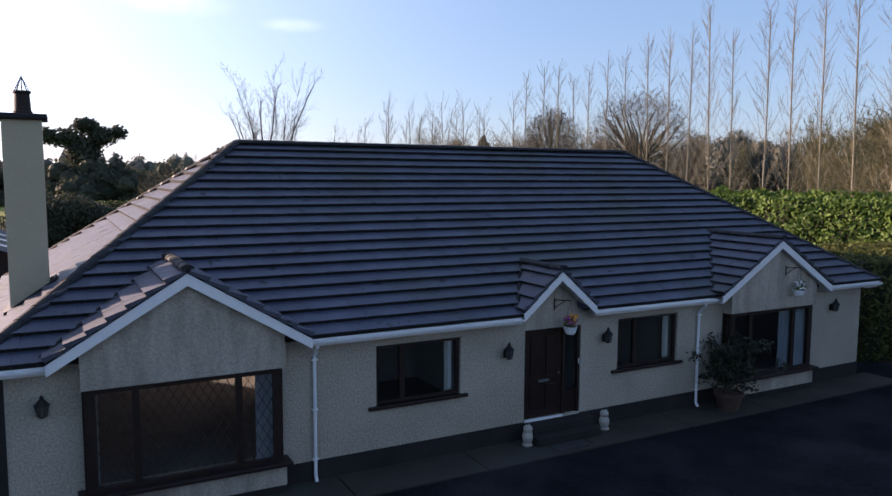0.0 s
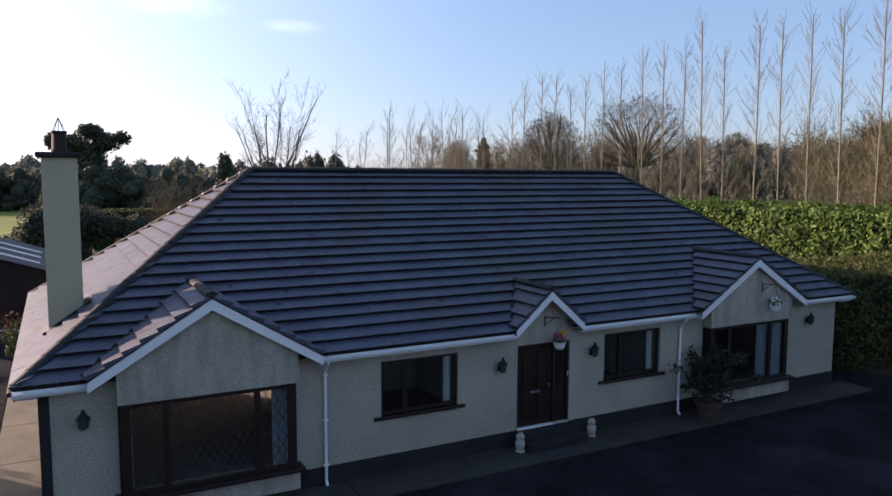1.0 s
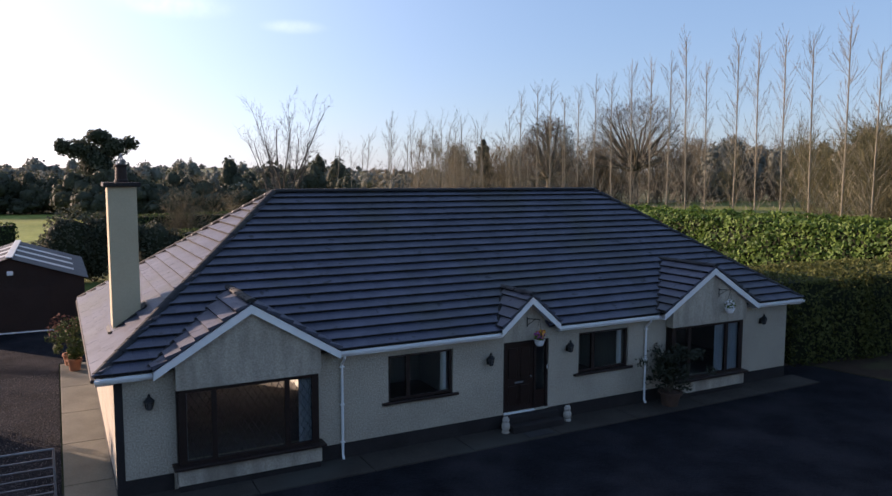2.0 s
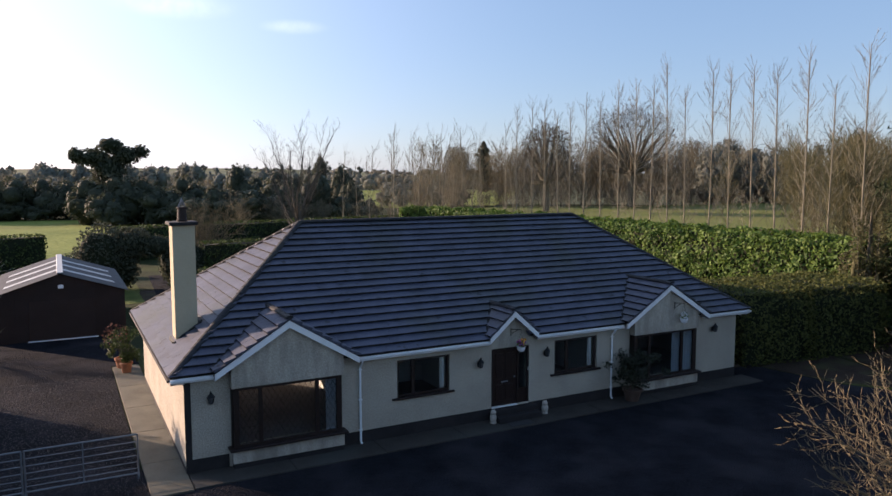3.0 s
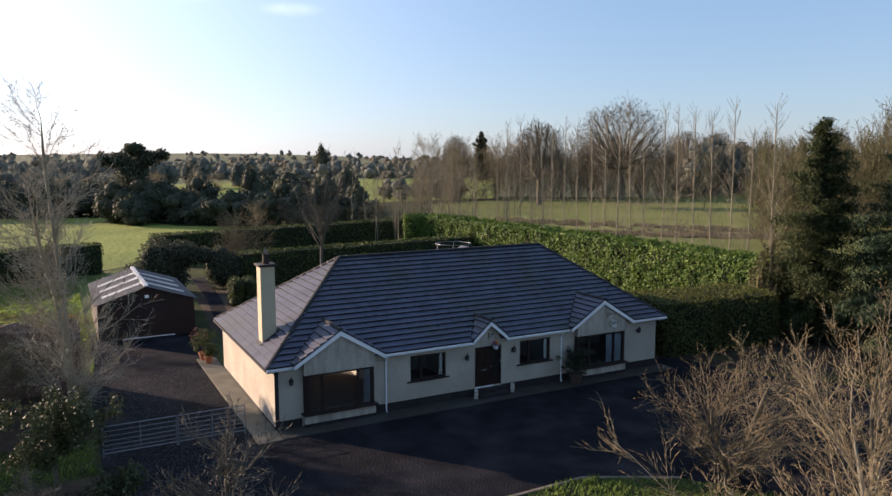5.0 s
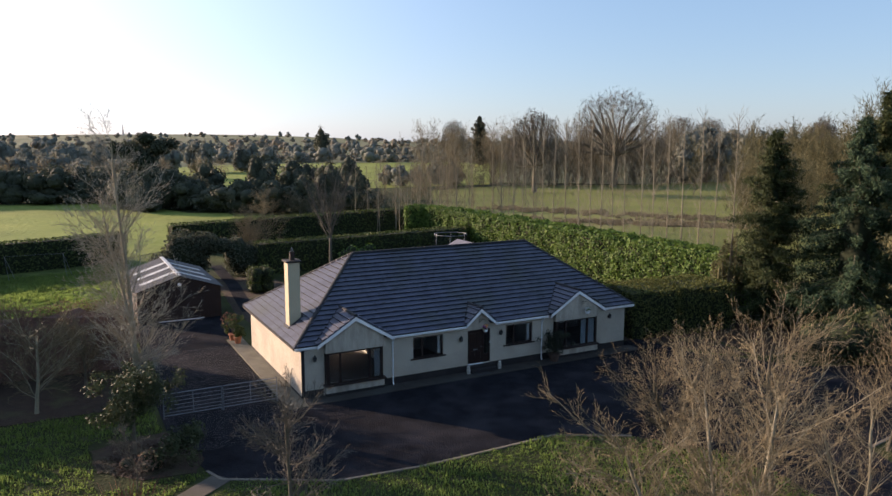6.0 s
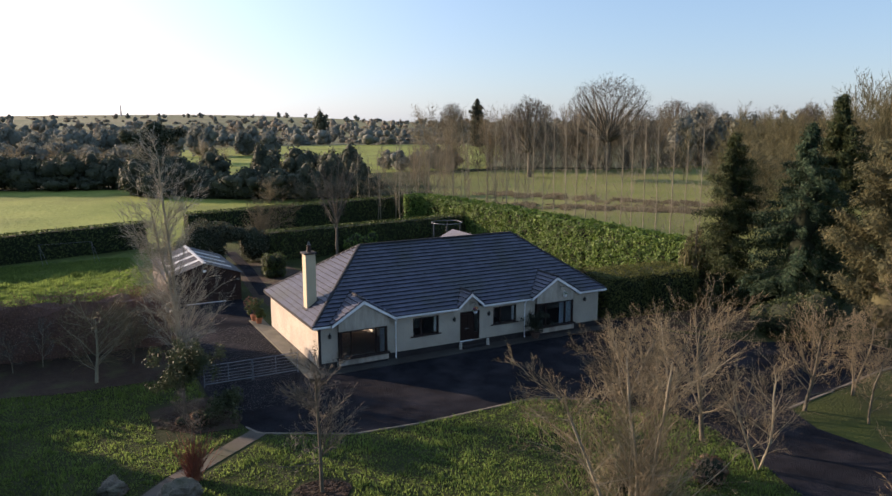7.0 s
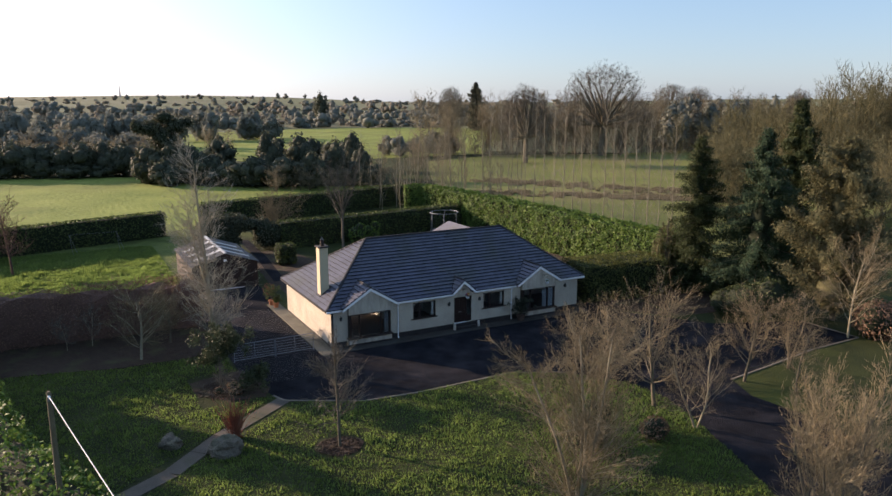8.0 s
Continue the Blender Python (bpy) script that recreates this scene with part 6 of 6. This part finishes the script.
def build_distance():
    rng = np.random.default_rng(110)

    def strip(out, n, ax, ay, bx, by, deep, h0, h1, w0, w1):
        for i in range(n):
            u = (i + rng.random()) / n
            x, y = ax + (bx - ax) * u + rng.normal() * deep, ay + (by - ay) * u + rng.normal() * deep
            out.append((x, y, hill(x, y), rng.uniform(h0, h1), rng.uniform(w0, w1)))
    # bare wood beyond the pasture behind the poplars, thick below with thorn
    brown, olive, thorn = [], [], []
    strip(brown, 50, 104, 174, 160, 150, 5, 14, 20, 3.4, 5)
    strip(brown, 38, 150, 146, 226, 152, 5, 15, 22, 3.6, 5.4)
    strip(brown, 44, 112, 196, 250, 170, 8, 19, 25, 4.4, 6)
    strip(thorn, 34, 106, 162, 158, 141, 2.5, 4, 8, 2.2, 3.4)
    strip(thorn, 30, 158, 141, 214, 146, 2.5, 4, 8, 2.4, 3.6)
    strip(brown, 16, 62, 118, 104, 166, 4, 6, 11, 2, 3.2)
    wood(rng, brown, "bare_wood", "brown leafless winter wood round the pasture", "woodland", M_TWIG2, M_WOODS, 0.8)
    wood(rng, thorn, "thorn_thicket", "dark tangled thorn along the wood's edge", "woodland", M_TWIG2, M_TWIG2, 0.65)
    # olive woods rising behind the conifers
    strip(olive, 14, 68, 24, 86, 38, 2.5, 12, 15.5, 3.6, 5)
    strip(olive, 30, 108, 44, 150, 72, 6, 15, 20.5, 4, 5.6)
    strip(olive, 44, 122, 40, 168, 56, 6, 21, 28, 4.5, 6)
    strip(olive, 12, 80, 6, 104, 22, 4, 12, 15, 3.6, 5)
    strip(olive, 20, 140, 88, 215, 122, 6, 16, 22, 4, 5.6)
    wood(rng, olive, "olive_wood", "olive-brown leafless wood behind the conifers", "woodland", M_OLIVETWIG, M_OLIVETWIG, 0.85)
    # two bands of dead bracken across the pasture, and tussocks along the row of poplars
    dead = []
    for n, ax, ay, bx, by, deep in ((190, 70, 95, 99, 52, 2.6), (210, 57, 78, 92, 44, 2.2), (380, 43, 4, 52, 60, 2.6)):
        for _ in range(n):
            u = rng.random()
            dead.append((ax + (bx - ax) * u + rng.normal() * deep, ay + (by - ay) * u + rng.normal() * deep, rng.uniform(0.25, 0.7), rng.uniform(0.5, 1.3)))
    tussocks(rng, dead, M_WOODS, "dead_bracken", "low brown bands of dead bracken in the pasture", "scrub")
    # round dark evergreens beyond the field: (x, y, height, half width)
    dark = [(x, y, 0.0, h, w) for x, y, h, w in ((13.3, 123.8, 7.6, 4.0), (24.8, 158, 9.3, 2.9), (18.0, 112, 5.8, 3.7), (20.6, 107.5, 6.7, 4.3), (29.3, 127.1, 11.5, 3.3), (26.3, 103, 7.0, 4.8), (37.9, 129.0, 10.8, 4.1), (31.5, 99.5, 8.0, 3.5), (37.0, 102, 10.6, 3.4), (45.7, 114, 11.4, 3.3), (45.0, 106, 8.4, 2.6))]
    strip(dark, 20, -64, 172, -3, 147, 2, 7.6, 9.4, 4.4, 5.4)
    strip(dark, 12, -60, 166, -5, 145, 1, 3, 5, 3, 4.2)
    strip(dark, 14, 4, 122, 47, 98, 1.2, 4.4, 6.6, 2.8, 4.0)
    strip(dark, 9, 10, 150, 62, 134, 2.5, 7.5, 9.5, 3.2, 4.2)
    strip(dark, 4, 1, 126, 12, 122, 1, 7.5, 9.5, 3.6, 4.6)
    strip(dark, 5, -2, 150, 10, 134, 1.5, 6, 8.5, 2.6, 3.4)
    far_evergreens(rng, dark, M_DARK, "evergreen_belt", "dark round ivy-clad trees round the fields", 0.36, 2.0)
    back = []
    strip(back, 17, -62, 238, 12, 200, 3, 8.4, 10.5, 5, 6)
    strip(back, 18, -66, 306, 34, 256, 4, 11, 15, 4.4, 6)
    strip(back, 8, 30, 306, 82, 304, 7, 11, 15, 4.5, 6.5)
    strip(back, 7, 78, 176, 118, 178, 3, 6, 9, 3, 4)
    strip(back, 12, 180, 132, 240, 160, 7, 14, 21, 4, 5.5)
    far_evergreens(rng, back, M_HAZEWOOD, "evergreen_belt", "dark ivy-clad trees beyond the first fields", 0.6, 1.2, 1, 0.7, 5, 0.86)
    far_evergreens(rng, [(163.9, 483.8, 0, 25.5, 6.0)], M_DARK, "ivy_tree", "tall dark ivy-clad tree above the hedgerows", 0.6, 1.2, 1, 0.5, 7, 0.7)
    mid = []
    strip(mid, 30, -60, 190, 10, 168, 8, 8, 12, 2.6, 4)
    strip(mid, 16, 6, 236, 40, 214, 6, 6, 11, 2.4, 3.6)
    strip(mid, 14, 22, 98, 48, 94, 2, 4, 6, 1.8, 2.6)
    strip(mid, 5, 186, 326, 220, 374, 6, 22, 29, 5, 7)
    wood(rng, mid, "bare_thicket", "grey-brown leafless trees among the evergreens", "woodland", M_TWIG2, M_WOODS)
    far, farb, bare = [], [], []
    for d, turn, tall, grow_by in ((450, 3, 0.6, 1.0), (500, -3, 0.7, 0.9), (560, -4, 0.6, 1.0), (620, 4, 0.7, 1.0), (690, 4, 0.6, 1.1), (780, -4, 0.6, 1.1), (900, -4, 0.5, 1.05), (1080, 3, 0.35, 1.0), (1250, 1, 0.3, 1.0), (1450, -2, 0.3, 1.0), (1750, 2, 0.18, 1.0)):
        # one hedgerow across the view with its trees
        n = int(88 + d / 14) if d < 1000 else 90
        for i in range(n):
            u = (i + rng.random()) / n
            a = radians(-22 + 90 * u)
            r = d * (1 + 0.05 * math.sin(u * 9 + turn) + turn * 0.015 * (u - 0.5)) + rng.normal() * 12
            x, y = r * math.sin(a), r * math.cos(a)
            if rng.random() < tall:
                h = rng.uniform(8, 13) * grow_by
                (far if rng.random() < 0.5 else bare if d < 700 else farb).append((x, y, hill(x, y) - 0.8, h, h * rng.uniform(0.45, 0.7)))
            else:
                h = rng.uniform(3, 5.5) * grow_by
                (far if rng.random() < 0.4 else farb).append((x, y, hill(x, y) - 0.8, h, h * rng.uniform(1.0, 1.9)))
    far_evergreens(rng, far, M_HAZEWOOD, "far_trees", "dark trees and hedgerows towards the hills", 0.9, 0.08, 1, 0.7, 3, 0.92)
    far_evergreens(rng, farb, M_HAZEBROWN, "far_hedgerows", "brown winter hedgerows towards the hills", 0.9, 0.06, 1, 0.7, 3, 0.92)
    wood(rng, bare, "far_bare_trees", "leafless trees in the hedgerows towards the hills, paled for haze", "woodland", M_HAZEBROWN, M_HAZEBROWN, 0.2)
    mast = tagged(part("mast", lathe([(2.2, 0), (1.6, 12), (1.2, 12.5), (1.0, 24), (0.3, 26)], 6), M_GALV), "slim grey communications mast on the far hill", "mast")
    mast.location = (141.5, 1846.8, hill(141.5, 1846.8) - 0.5)
    top = []
    strip(top, 26, -29, 12.3, -8, 11.5, 0.35, 4.2, 5.0, 0.8, 1.3)
    wood(rng, top, "beech_twigs", "thin reddish twigs standing above the beech hedge", "hedge", M_BEECHTWIG, M_BEECHTWIG, 0.6)
    # tall unseen evergreens added west of the garden, placed to shade the lawn
    west = []
    strip(west, 4, -33.4, 14.2, -32.8, 15.0, 0.2, 10.5, 11.5, 1.7, 2.0)
    strip(west, 12, -31.5, 14.5, -27, 29, 0.5, 6.3, 7.0, 3.2, 4.0)
    strip(west, 8, -32, 25.5, -28.5, 32, 0.4, 11.0, 12.0, 3.2, 3.8)
    far_evergreens(rng, west, M_DARK, "shade_trees", "unseen dark evergreen trees added in the west to shade the lawn", 0.4, 2)
    # unseen trees across the road, behind the flight, added for the windows' reflections
    road = []
    strip(road, 26, -60, -82, 60, -78, 3, 6, 11, 4, 6)
    far_evergreens(rng, road, M_HEDGE, "reflection_trees", "unseen green trees across the road, added for reflections", 0.7, 0.5)


def build_grass():
    rng = np.random.default_rng(120)
    n = 165000
    x, y = rng.uniform(-22, 30, n), rng.uniform(-34, 6.8, n)
    px, py = np.array([p[0] for p in DRIVE]), np.array([p[1] for p in DRIVE])
    inside = np.zeros(n, bool)
    for i in range(len(px)):
        j = i - 1
        cut = ((py[i] > y) != (py[j] > y)) & (x < (px[j] - px[i]) * (y - py[i]) / (py[j] - py[i] + 1e-12) + px[i])
        inside ^= cut
    lawn = ~inside & ~((x > -1.4) & (y > -10.2)) & (np.hypot(x + 4.8, y + 15.1) > 1.4)
    d = np.abs((y + 7.5) - (x + 5.6) * 0.79) * 0.78
    lawn &= ~((x > 20) & (y < -16)) & ~((x > 23) & (y > -8)) & ~((d < 0.75) & (x < -5.4)) & ~((x > -10.4) & (x < -5.9) & (y > -6.6) & (y < -1.2)) & ~((x > -7.2) & (y > -4)) & (y < 3.1 + 0.25 * np.maximum(0, -14 - x))
    x, y = x[lawn], y[lawn]
    back = 62000
    x, y = np.concatenate([x, rng.uniform(-30, -6.6, back)]), np.concatenate([y, rng.uniform(13.6, 49, back)])
    m = len(x)
    broad = np.where(y > 10, 1.7, 1.0)[:, None]          # blades enlarged to make the back lawn look sunlit
    # clumps of longer grass
    patch = np.clip(0.5 + 0.45 * np.sin(x * 2.3 + 1.7 * np.sin(y * 1.4)) * np.sin(y * 2.6 + 2 * np.sin(x * 1.1)) + 0.35 * np.sin(x * 0.7 + y * 0.5) * np.sin(y * 0.8 - x * 0.3), 0, 1.2)
    base = np.stack([x, y, np.zeros(m)], 1)
    vs = []
    for k in range(2):
        a = rng.uniform(0, 6.28, m)
        off = np.stack([np.cos(a), np.sin(a), np.zeros(m)], 1)
        side = np.stack([-np.sin(a), np.cos(a), np.zeros(m)], 1) * 0.028 * broad
        tip = base + off * rng.uniform(0.02, 0.10, (m, 1)) + np.array([0, 0, 1.0]) * (rng.uniform(0.06, 0.14, m) * (0.35 + 1.5 * patch))[:, None] * broad
        vs.append(np.stack([base - side, base + side, tip], 1))
    v = np.stack(vs, 1).reshape(-1, 3)
    tagged(raw("grass_tufts", v, np.arange(len(v)).reshape(-1, 3), M_BLADE), "tufty green lawn grass", "grass", kind="stuff")


# ---- roof tiles ----
def slope(origin, u, v, span, rise, left, right, roof, singles=0, skip=None, width=0.36, gauge=0.366, single_to=9.0):
    """Courses of flat tiles on a slope. origin: eaves corner; u along the eaves, v up the slope; left(h), right(h): the slope's ends at height h up it."""
    u, v = Vector(u).normalized(), Vector(v).normalized()
    nrm = u.cross(v).normalized()
    if nrm.z < 0:
        nrm = -nrm
    origin = Vector(origin)
    verts, faces, idx, made = [], [], [], 0
    courses = math.ceil(rise / gauge)
    unit_mesh = None
    for c in range(courses):
        h0, h1 = c * gauge, min((c + 1) * gauge + 0.07, rise)
        a0, a1, b0, b1 = left(h0), left(h1), right(h0), right(h1)
        s = min(a0, a1) - (width / 2 if c % 2 else 0)
        while s < max(b0, b1):
            e = s + width - 0.003
            sa, sb, ea, eb = max(s, a0), max(s, a1), min(e, b0), min(e, b1)
            s += width
            if ea - sa < 0.01 and eb - sb < 0.01:
                continue
            sa, sb, ea, eb = min(sa, max(ea, sa)), min(sb, max(eb, sb)), max(ea, sa), max(eb, sb)
            if skip and skip((sa + ea) / 2, h0):
                continue
            k = 0.092 + 0.008 * random.random()
            q = [(sa, h0, 0.0), (ea, h0, 0.0), (eb, h1, -0.035), (sb, h1, -0.035), (sa, h0, k), (ea, h0, k), (eb, h1, 0.004), (sb, h1, 0.004)]
            full = abs((ea - sa) - (width - 0.003)) < 1e-4 and abs((eb - sb) - (width - 0.003)) < 1e-4 and h1 - h0 > gauge + 0.06
            if singles and full and made < singles and sa < single_to:
                if unit_mesh is None:
                    w, g = width - 0.003, gauge + 0.07
                    me = bpy.data.meshes.new("roof_tile")
                    pv = [(0, 0, 0), (w, 0, 0), (w, g, -0.035), (0, g, -0.035), (0, 0, 0.096), (w, 0, 0.096), (w, g, 0.004), (0, g, 0.004)]
                    me.from_pydata(pv, [], [(4, 5, 6, 7), (0, 1, 5, 4), (1, 2, 6, 5), (3, 0, 4, 7)])
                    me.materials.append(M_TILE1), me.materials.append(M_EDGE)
                    # the butt face carries the painted course shadow
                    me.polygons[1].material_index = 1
                    unit_mesh = me
                t = new("roof_tile", unit_mesh)
                t.parent = roof
                m = Matrix((u, v, nrm)).transposed().to_4x4()
                m.translation = origin + u * sa + v * h0 + nrm * random.uniform(-0.002, 0.004)
                t.matrix_world = m
                made += 1
                continue
            n = len(verts)
            verts += [tuple(origin + u * a + v * b + nrm * z) for a, b, z in q]
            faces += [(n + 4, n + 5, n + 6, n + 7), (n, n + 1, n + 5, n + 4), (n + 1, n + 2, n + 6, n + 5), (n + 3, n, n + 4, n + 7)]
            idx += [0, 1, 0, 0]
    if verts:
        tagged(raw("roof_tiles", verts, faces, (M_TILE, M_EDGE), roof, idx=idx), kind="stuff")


def ridge_line(a, b, roof, r=0.115, step=0.42, name="ridge_tile"):
    """Half-round capping tiles from a to b."""
    a, b = Vector(a), Vector(b)
    d = b - a
    n = max(1, round(d.length / step))
    ax = d.normalized()
    side = ax.cross(Vector((0, 0, 1))).normalized()
    up = side.cross(ax).normalized()
    bm = bmesh.new()
    ln = d.length / n
    for i in range(n):
        p, q = a + ax * (i * ln), a + ax * ((i + 1) * ln - 0.006)
        rings = []
        for o, rr in ((p, r * 1.08), (q, r * 0.98)):
            rings.append([bm.verts.new(o + side * rr * math.cos(t) * 1.15 + up * (rr * math.sin(t) * 0.75 - 0.02)) for t in [math.pi * k / 6 for k in range(7)]])
        for k in range(6):
            bm.faces.new((rings[0][k], rings[0][k + 1], rings[1][k + 1], rings[1][k]))
        bm.faces.new(rings[0]), bm.faces.new(rings[1][::-1])
    return part(name, bm, M_RIDGE, roof, "dark capping tiles")


def build_roof():
    roof = empty("roof", label="dark grey flat concrete tiles")
    roof.parent = house
    # boarding under the tiles closes the roof
    bm = bmesh.new()
    c = [bm.verts.new(p) for p in ((EX0, EY0, EZ - 0.04), (EX1, EY0, EZ - 0.04), (EX1, EY1, EZ - 0.04), (EX0, EY1, EZ - 0.04))]
    r0, r1 = bm.verts.new((RX0, RY, RZ - 0.05)), bm.verts.new((RX1, RY, RZ - 0.05))
    # the front boarding starts over the wall, behind the door's gable
    up = 0.28 / (RY - EY0)
    f0, f1 = [bm.verts.new((x + (rx - x) * up, EY0 + 0.28, EZ - 0.04 + (RZ - EZ) * up)) for x, rx in ((EX0, RX0), (EX1, RX1))]
    for f in ((f0, f1, r1, r0), (c[1], c[2], r1), (c[2], c[3], r0, r1), (c[3], c[0], r0)):
        bm.faces.new(f)
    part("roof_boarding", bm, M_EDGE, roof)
    Lx, Rx = RX0 - EX0, EX1 - RX1
    dz = RZ - EZ
    run_f, run_b = RY - EY0, EY1 - RY
    sf, sb = math.hypot(run_f, dz), math.hypot(run_b, dz)
    sl, sr = math.hypot(Lx, dz), math.hypot(Rx, dz)
    W = EX1 - EX0
    D = EY1 - EY0
    slope((EX0, EY0, EZ), (1, 0, 0), (0, run_f, dz), W, sf, lambda h: Lx * h / sf, lambda h: W - Rx * h / sf, roof, singles=300, skip=lambda s, h: abs(EX0 + s - GABLES[1][0]) < 0.78 and h < 0.2, single_to=13.0)
    slope((EX1, EY1, EZ), (-1, 0, 0), (0, -run_b, dz), W, sb, lambda h: Rx * h / sb, lambda h: W - Lx * h / sb, roof)
    slope((EX0, EY1, EZ), (0, -1, 0), (Lx, 0, dz), D, sl, lambda h: run_b * h / sl, lambda h: D - run_f * h / sl, roof)
    slope((EX1, EY0, EZ), (0, 1, 0), (-Rx, 0, dz), D, sr, lambda h: run_f * h / sr, lambda h: D - run_b * h / sr, roof)
    e = 0.06
    ridge_line((RX0, RY, RZ + e), (RX1, RY, RZ + e), roof)
    for p, q in (((EX0 + 0.05, EY0 + 0.05, EZ + e), (RX0, RY, RZ + e)), ((EX1 - 0.05, EY0 + 0.05, EZ + e), (RX1, RY, RZ + e)), ((EX0 + 0.05, EY1 - 0.05, EZ + e), (RX0, RY, RZ + e)), ((EX1 - 0.05, EY1 - 0.05, EZ + e), (RX1, RY, RZ + e))):
        ridge_line(p, q, roof, name="hip_tile")
    tan = dz / run_f
    for xc, half, zl, zt, front in GABLES:
        yb = EY0 + (zt + 0.06 - EZ) / tan             # where the gable's ridge meets the main slope
        drop = (zt - zl) / half
        sg = math.hypot(half, zt - zl)
        for s in (-1, 1):
            low = (xc + s * half, front - 0.02, zl + 0.05)
            # distance from the front at which the main slope rises through this slope, at height h up it
            back = lambda h: max(0.05, EY0 + (zl + 0.05 + (zt - zl) * h / sg - EZ) / tan - front + 0.10)
            if s < 0:
                slope(low, (0, 1, 0), (half, 0, zt - zl), 0, sg, lambda h: 0.0, back, roof)
            else:
                slope(low, (0, 1, 0), (-half, 0, zt - zl), 0, sg, lambda h: 0.0, back, roof)
            bm = bmesh.new()
            bm.faces.new([bm.verts.new(p) for p in ((xc + s * half, front, zl + 0.01), (xc, front, zt + 0.01), (xc, yb + 0.2, zt + 0.01), (xc + s * half, max(front + 0.3, EY0 + (zl - EZ) / tan + 0.3), zl + 0.01))])
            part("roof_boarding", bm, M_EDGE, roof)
            # dark valley between the gable and the main slope
            vz = max(zl, EZ)
            x_v = xc + s * (zt - vz) / drop
            vy = EY0 + (vz - EZ) / tan
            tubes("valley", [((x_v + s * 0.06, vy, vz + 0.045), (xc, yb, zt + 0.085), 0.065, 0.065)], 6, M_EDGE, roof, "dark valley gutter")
        ridge_line((xc, front - 0.03, zt + 0.10), (xc, yb + 0.1, zt + 0.10), roof, r=0.10)


def build_wing():
    """The rear wing, whose hipped roof shows over the ridge."""
    x0, x1, y0, y1 = 17.2, 22.8, 11.4, 21.0
    part("rear_wing_wall", boxes((x0, y0 + 0.002, 0, x1, y1, 2.88)), M_WALL, house)
    bm = bmesh.new()
    xm, zt = (x0 + x1) / 2, 5.5
    c = [bm.verts.new(p) for p in ((x0 - 0.3, y0 - 3, EZ - 0.2), (x1 + 0.3, y0 - 3, EZ - 0.2), (x1 + 0.3, y1 + 0.3, EZ - 0.2), (x0 - 0.3, y1 + 0.3, EZ - 0.2))]
    r0, r1 = bm.verts.new((xm, y0 - 3, zt)), bm.verts.new((xm, y1 - 2.6, zt))
    for f in ((c[1], c[2], r1, r0), (c[2], c[3], r1), (c[3], c[0], r0, r1)):
        bm.faces.new(f)
    bmesh.ops.recalc_face_normals(bm, faces=bm.faces[:])
    part("rear_roof", bm, M_TILE, house, "grey tiled rear roof")


# ---- build ----
build_ground()
build_back_lawn()
build_drive()
build_walls()
for xc in BAYS:
    build_bay(xc, xc < 10)
for (xc, half, zl, zt, front), (wh, wl, wy) in zip(GABLES, ((BAY_W, 2.50, BAY_Y), (0.88, 2.62, Y0 - 0.004), (BAY_W, 2.50, BAY_Y))):
    build_gable(xc, half, zl, zt, front, wh, wl, wy)
for x0, x1, z0, z1 in WIN:
    window_unit(x0, x1, z0, z1, 0.10, (x0 + 0.62,))
    # added white bar that stands for the pale curtain edge inside the frame
    part("pale_strip", boxes((x1 - 0.20, 0.22, z0 + 0.1, x1 - 0.12, 0.24, z1 - 0.1)), M_UPVC, house)
build_eaves()
build_door()
build_chimney()
build_wing()
for x, z in ((0.85, 2.22), (9.98, 2.16), (12.81, 2.24), (21.46, 2.30)):
    lantern(x, z)
hanging_basket(11.52, Y0 - 0.01, 3.22, ("pink and orange", M_PINK, M_YELLOW), "gable baskets")
hanging_basket(19.15, BAY_Y, 3.60, ("white", M_WHITE), "gable baskets")
owl(10.36, -0.40, 8)
owl(12.60, -0.36, -10)
potted_shrub(16.55, -0.62, 0.06, 0.36, 0.46, 0.80, 1.5, M_POTLEAF, "dark bushy evergreen in a dark pot by the bay", 51, clay=M_DARKPOT, lush=60)
potted_shrub(-0.55, 14.0, 0.02, 0.30, 0.5, 0.75, 1.5, M_HEDGE, "green shrub with reddish tips in a terracotta pot", 52, red=True)
potted_shrub(-0.45, 13.0, 0.07, 0.26, 0.45, 0.5, 0.9, M_HEDGE, "small green shrub in a terracotta pot", 53)
build_shed()
gate(-3.95, -1.12, 0.45, 0.18, "galvanised tubular field gate across the side drive")
gate(-6.9, -4.02, 0.45, 0.18, "galvanised tubular field gate across the side drive")
boulder(-12.8, -10.9, 0.5, 131, "grey weathered boulder on the lawn")
boulder(-10.3, -12.9, 0.78, 132, "large dark boulder beside the garden path")
build_pole()
build_trampoline()
clothes_posts()
build_near_plants()
build_hedges()
build_tall_rows()
build_distance()
build_grass()
build_roof()
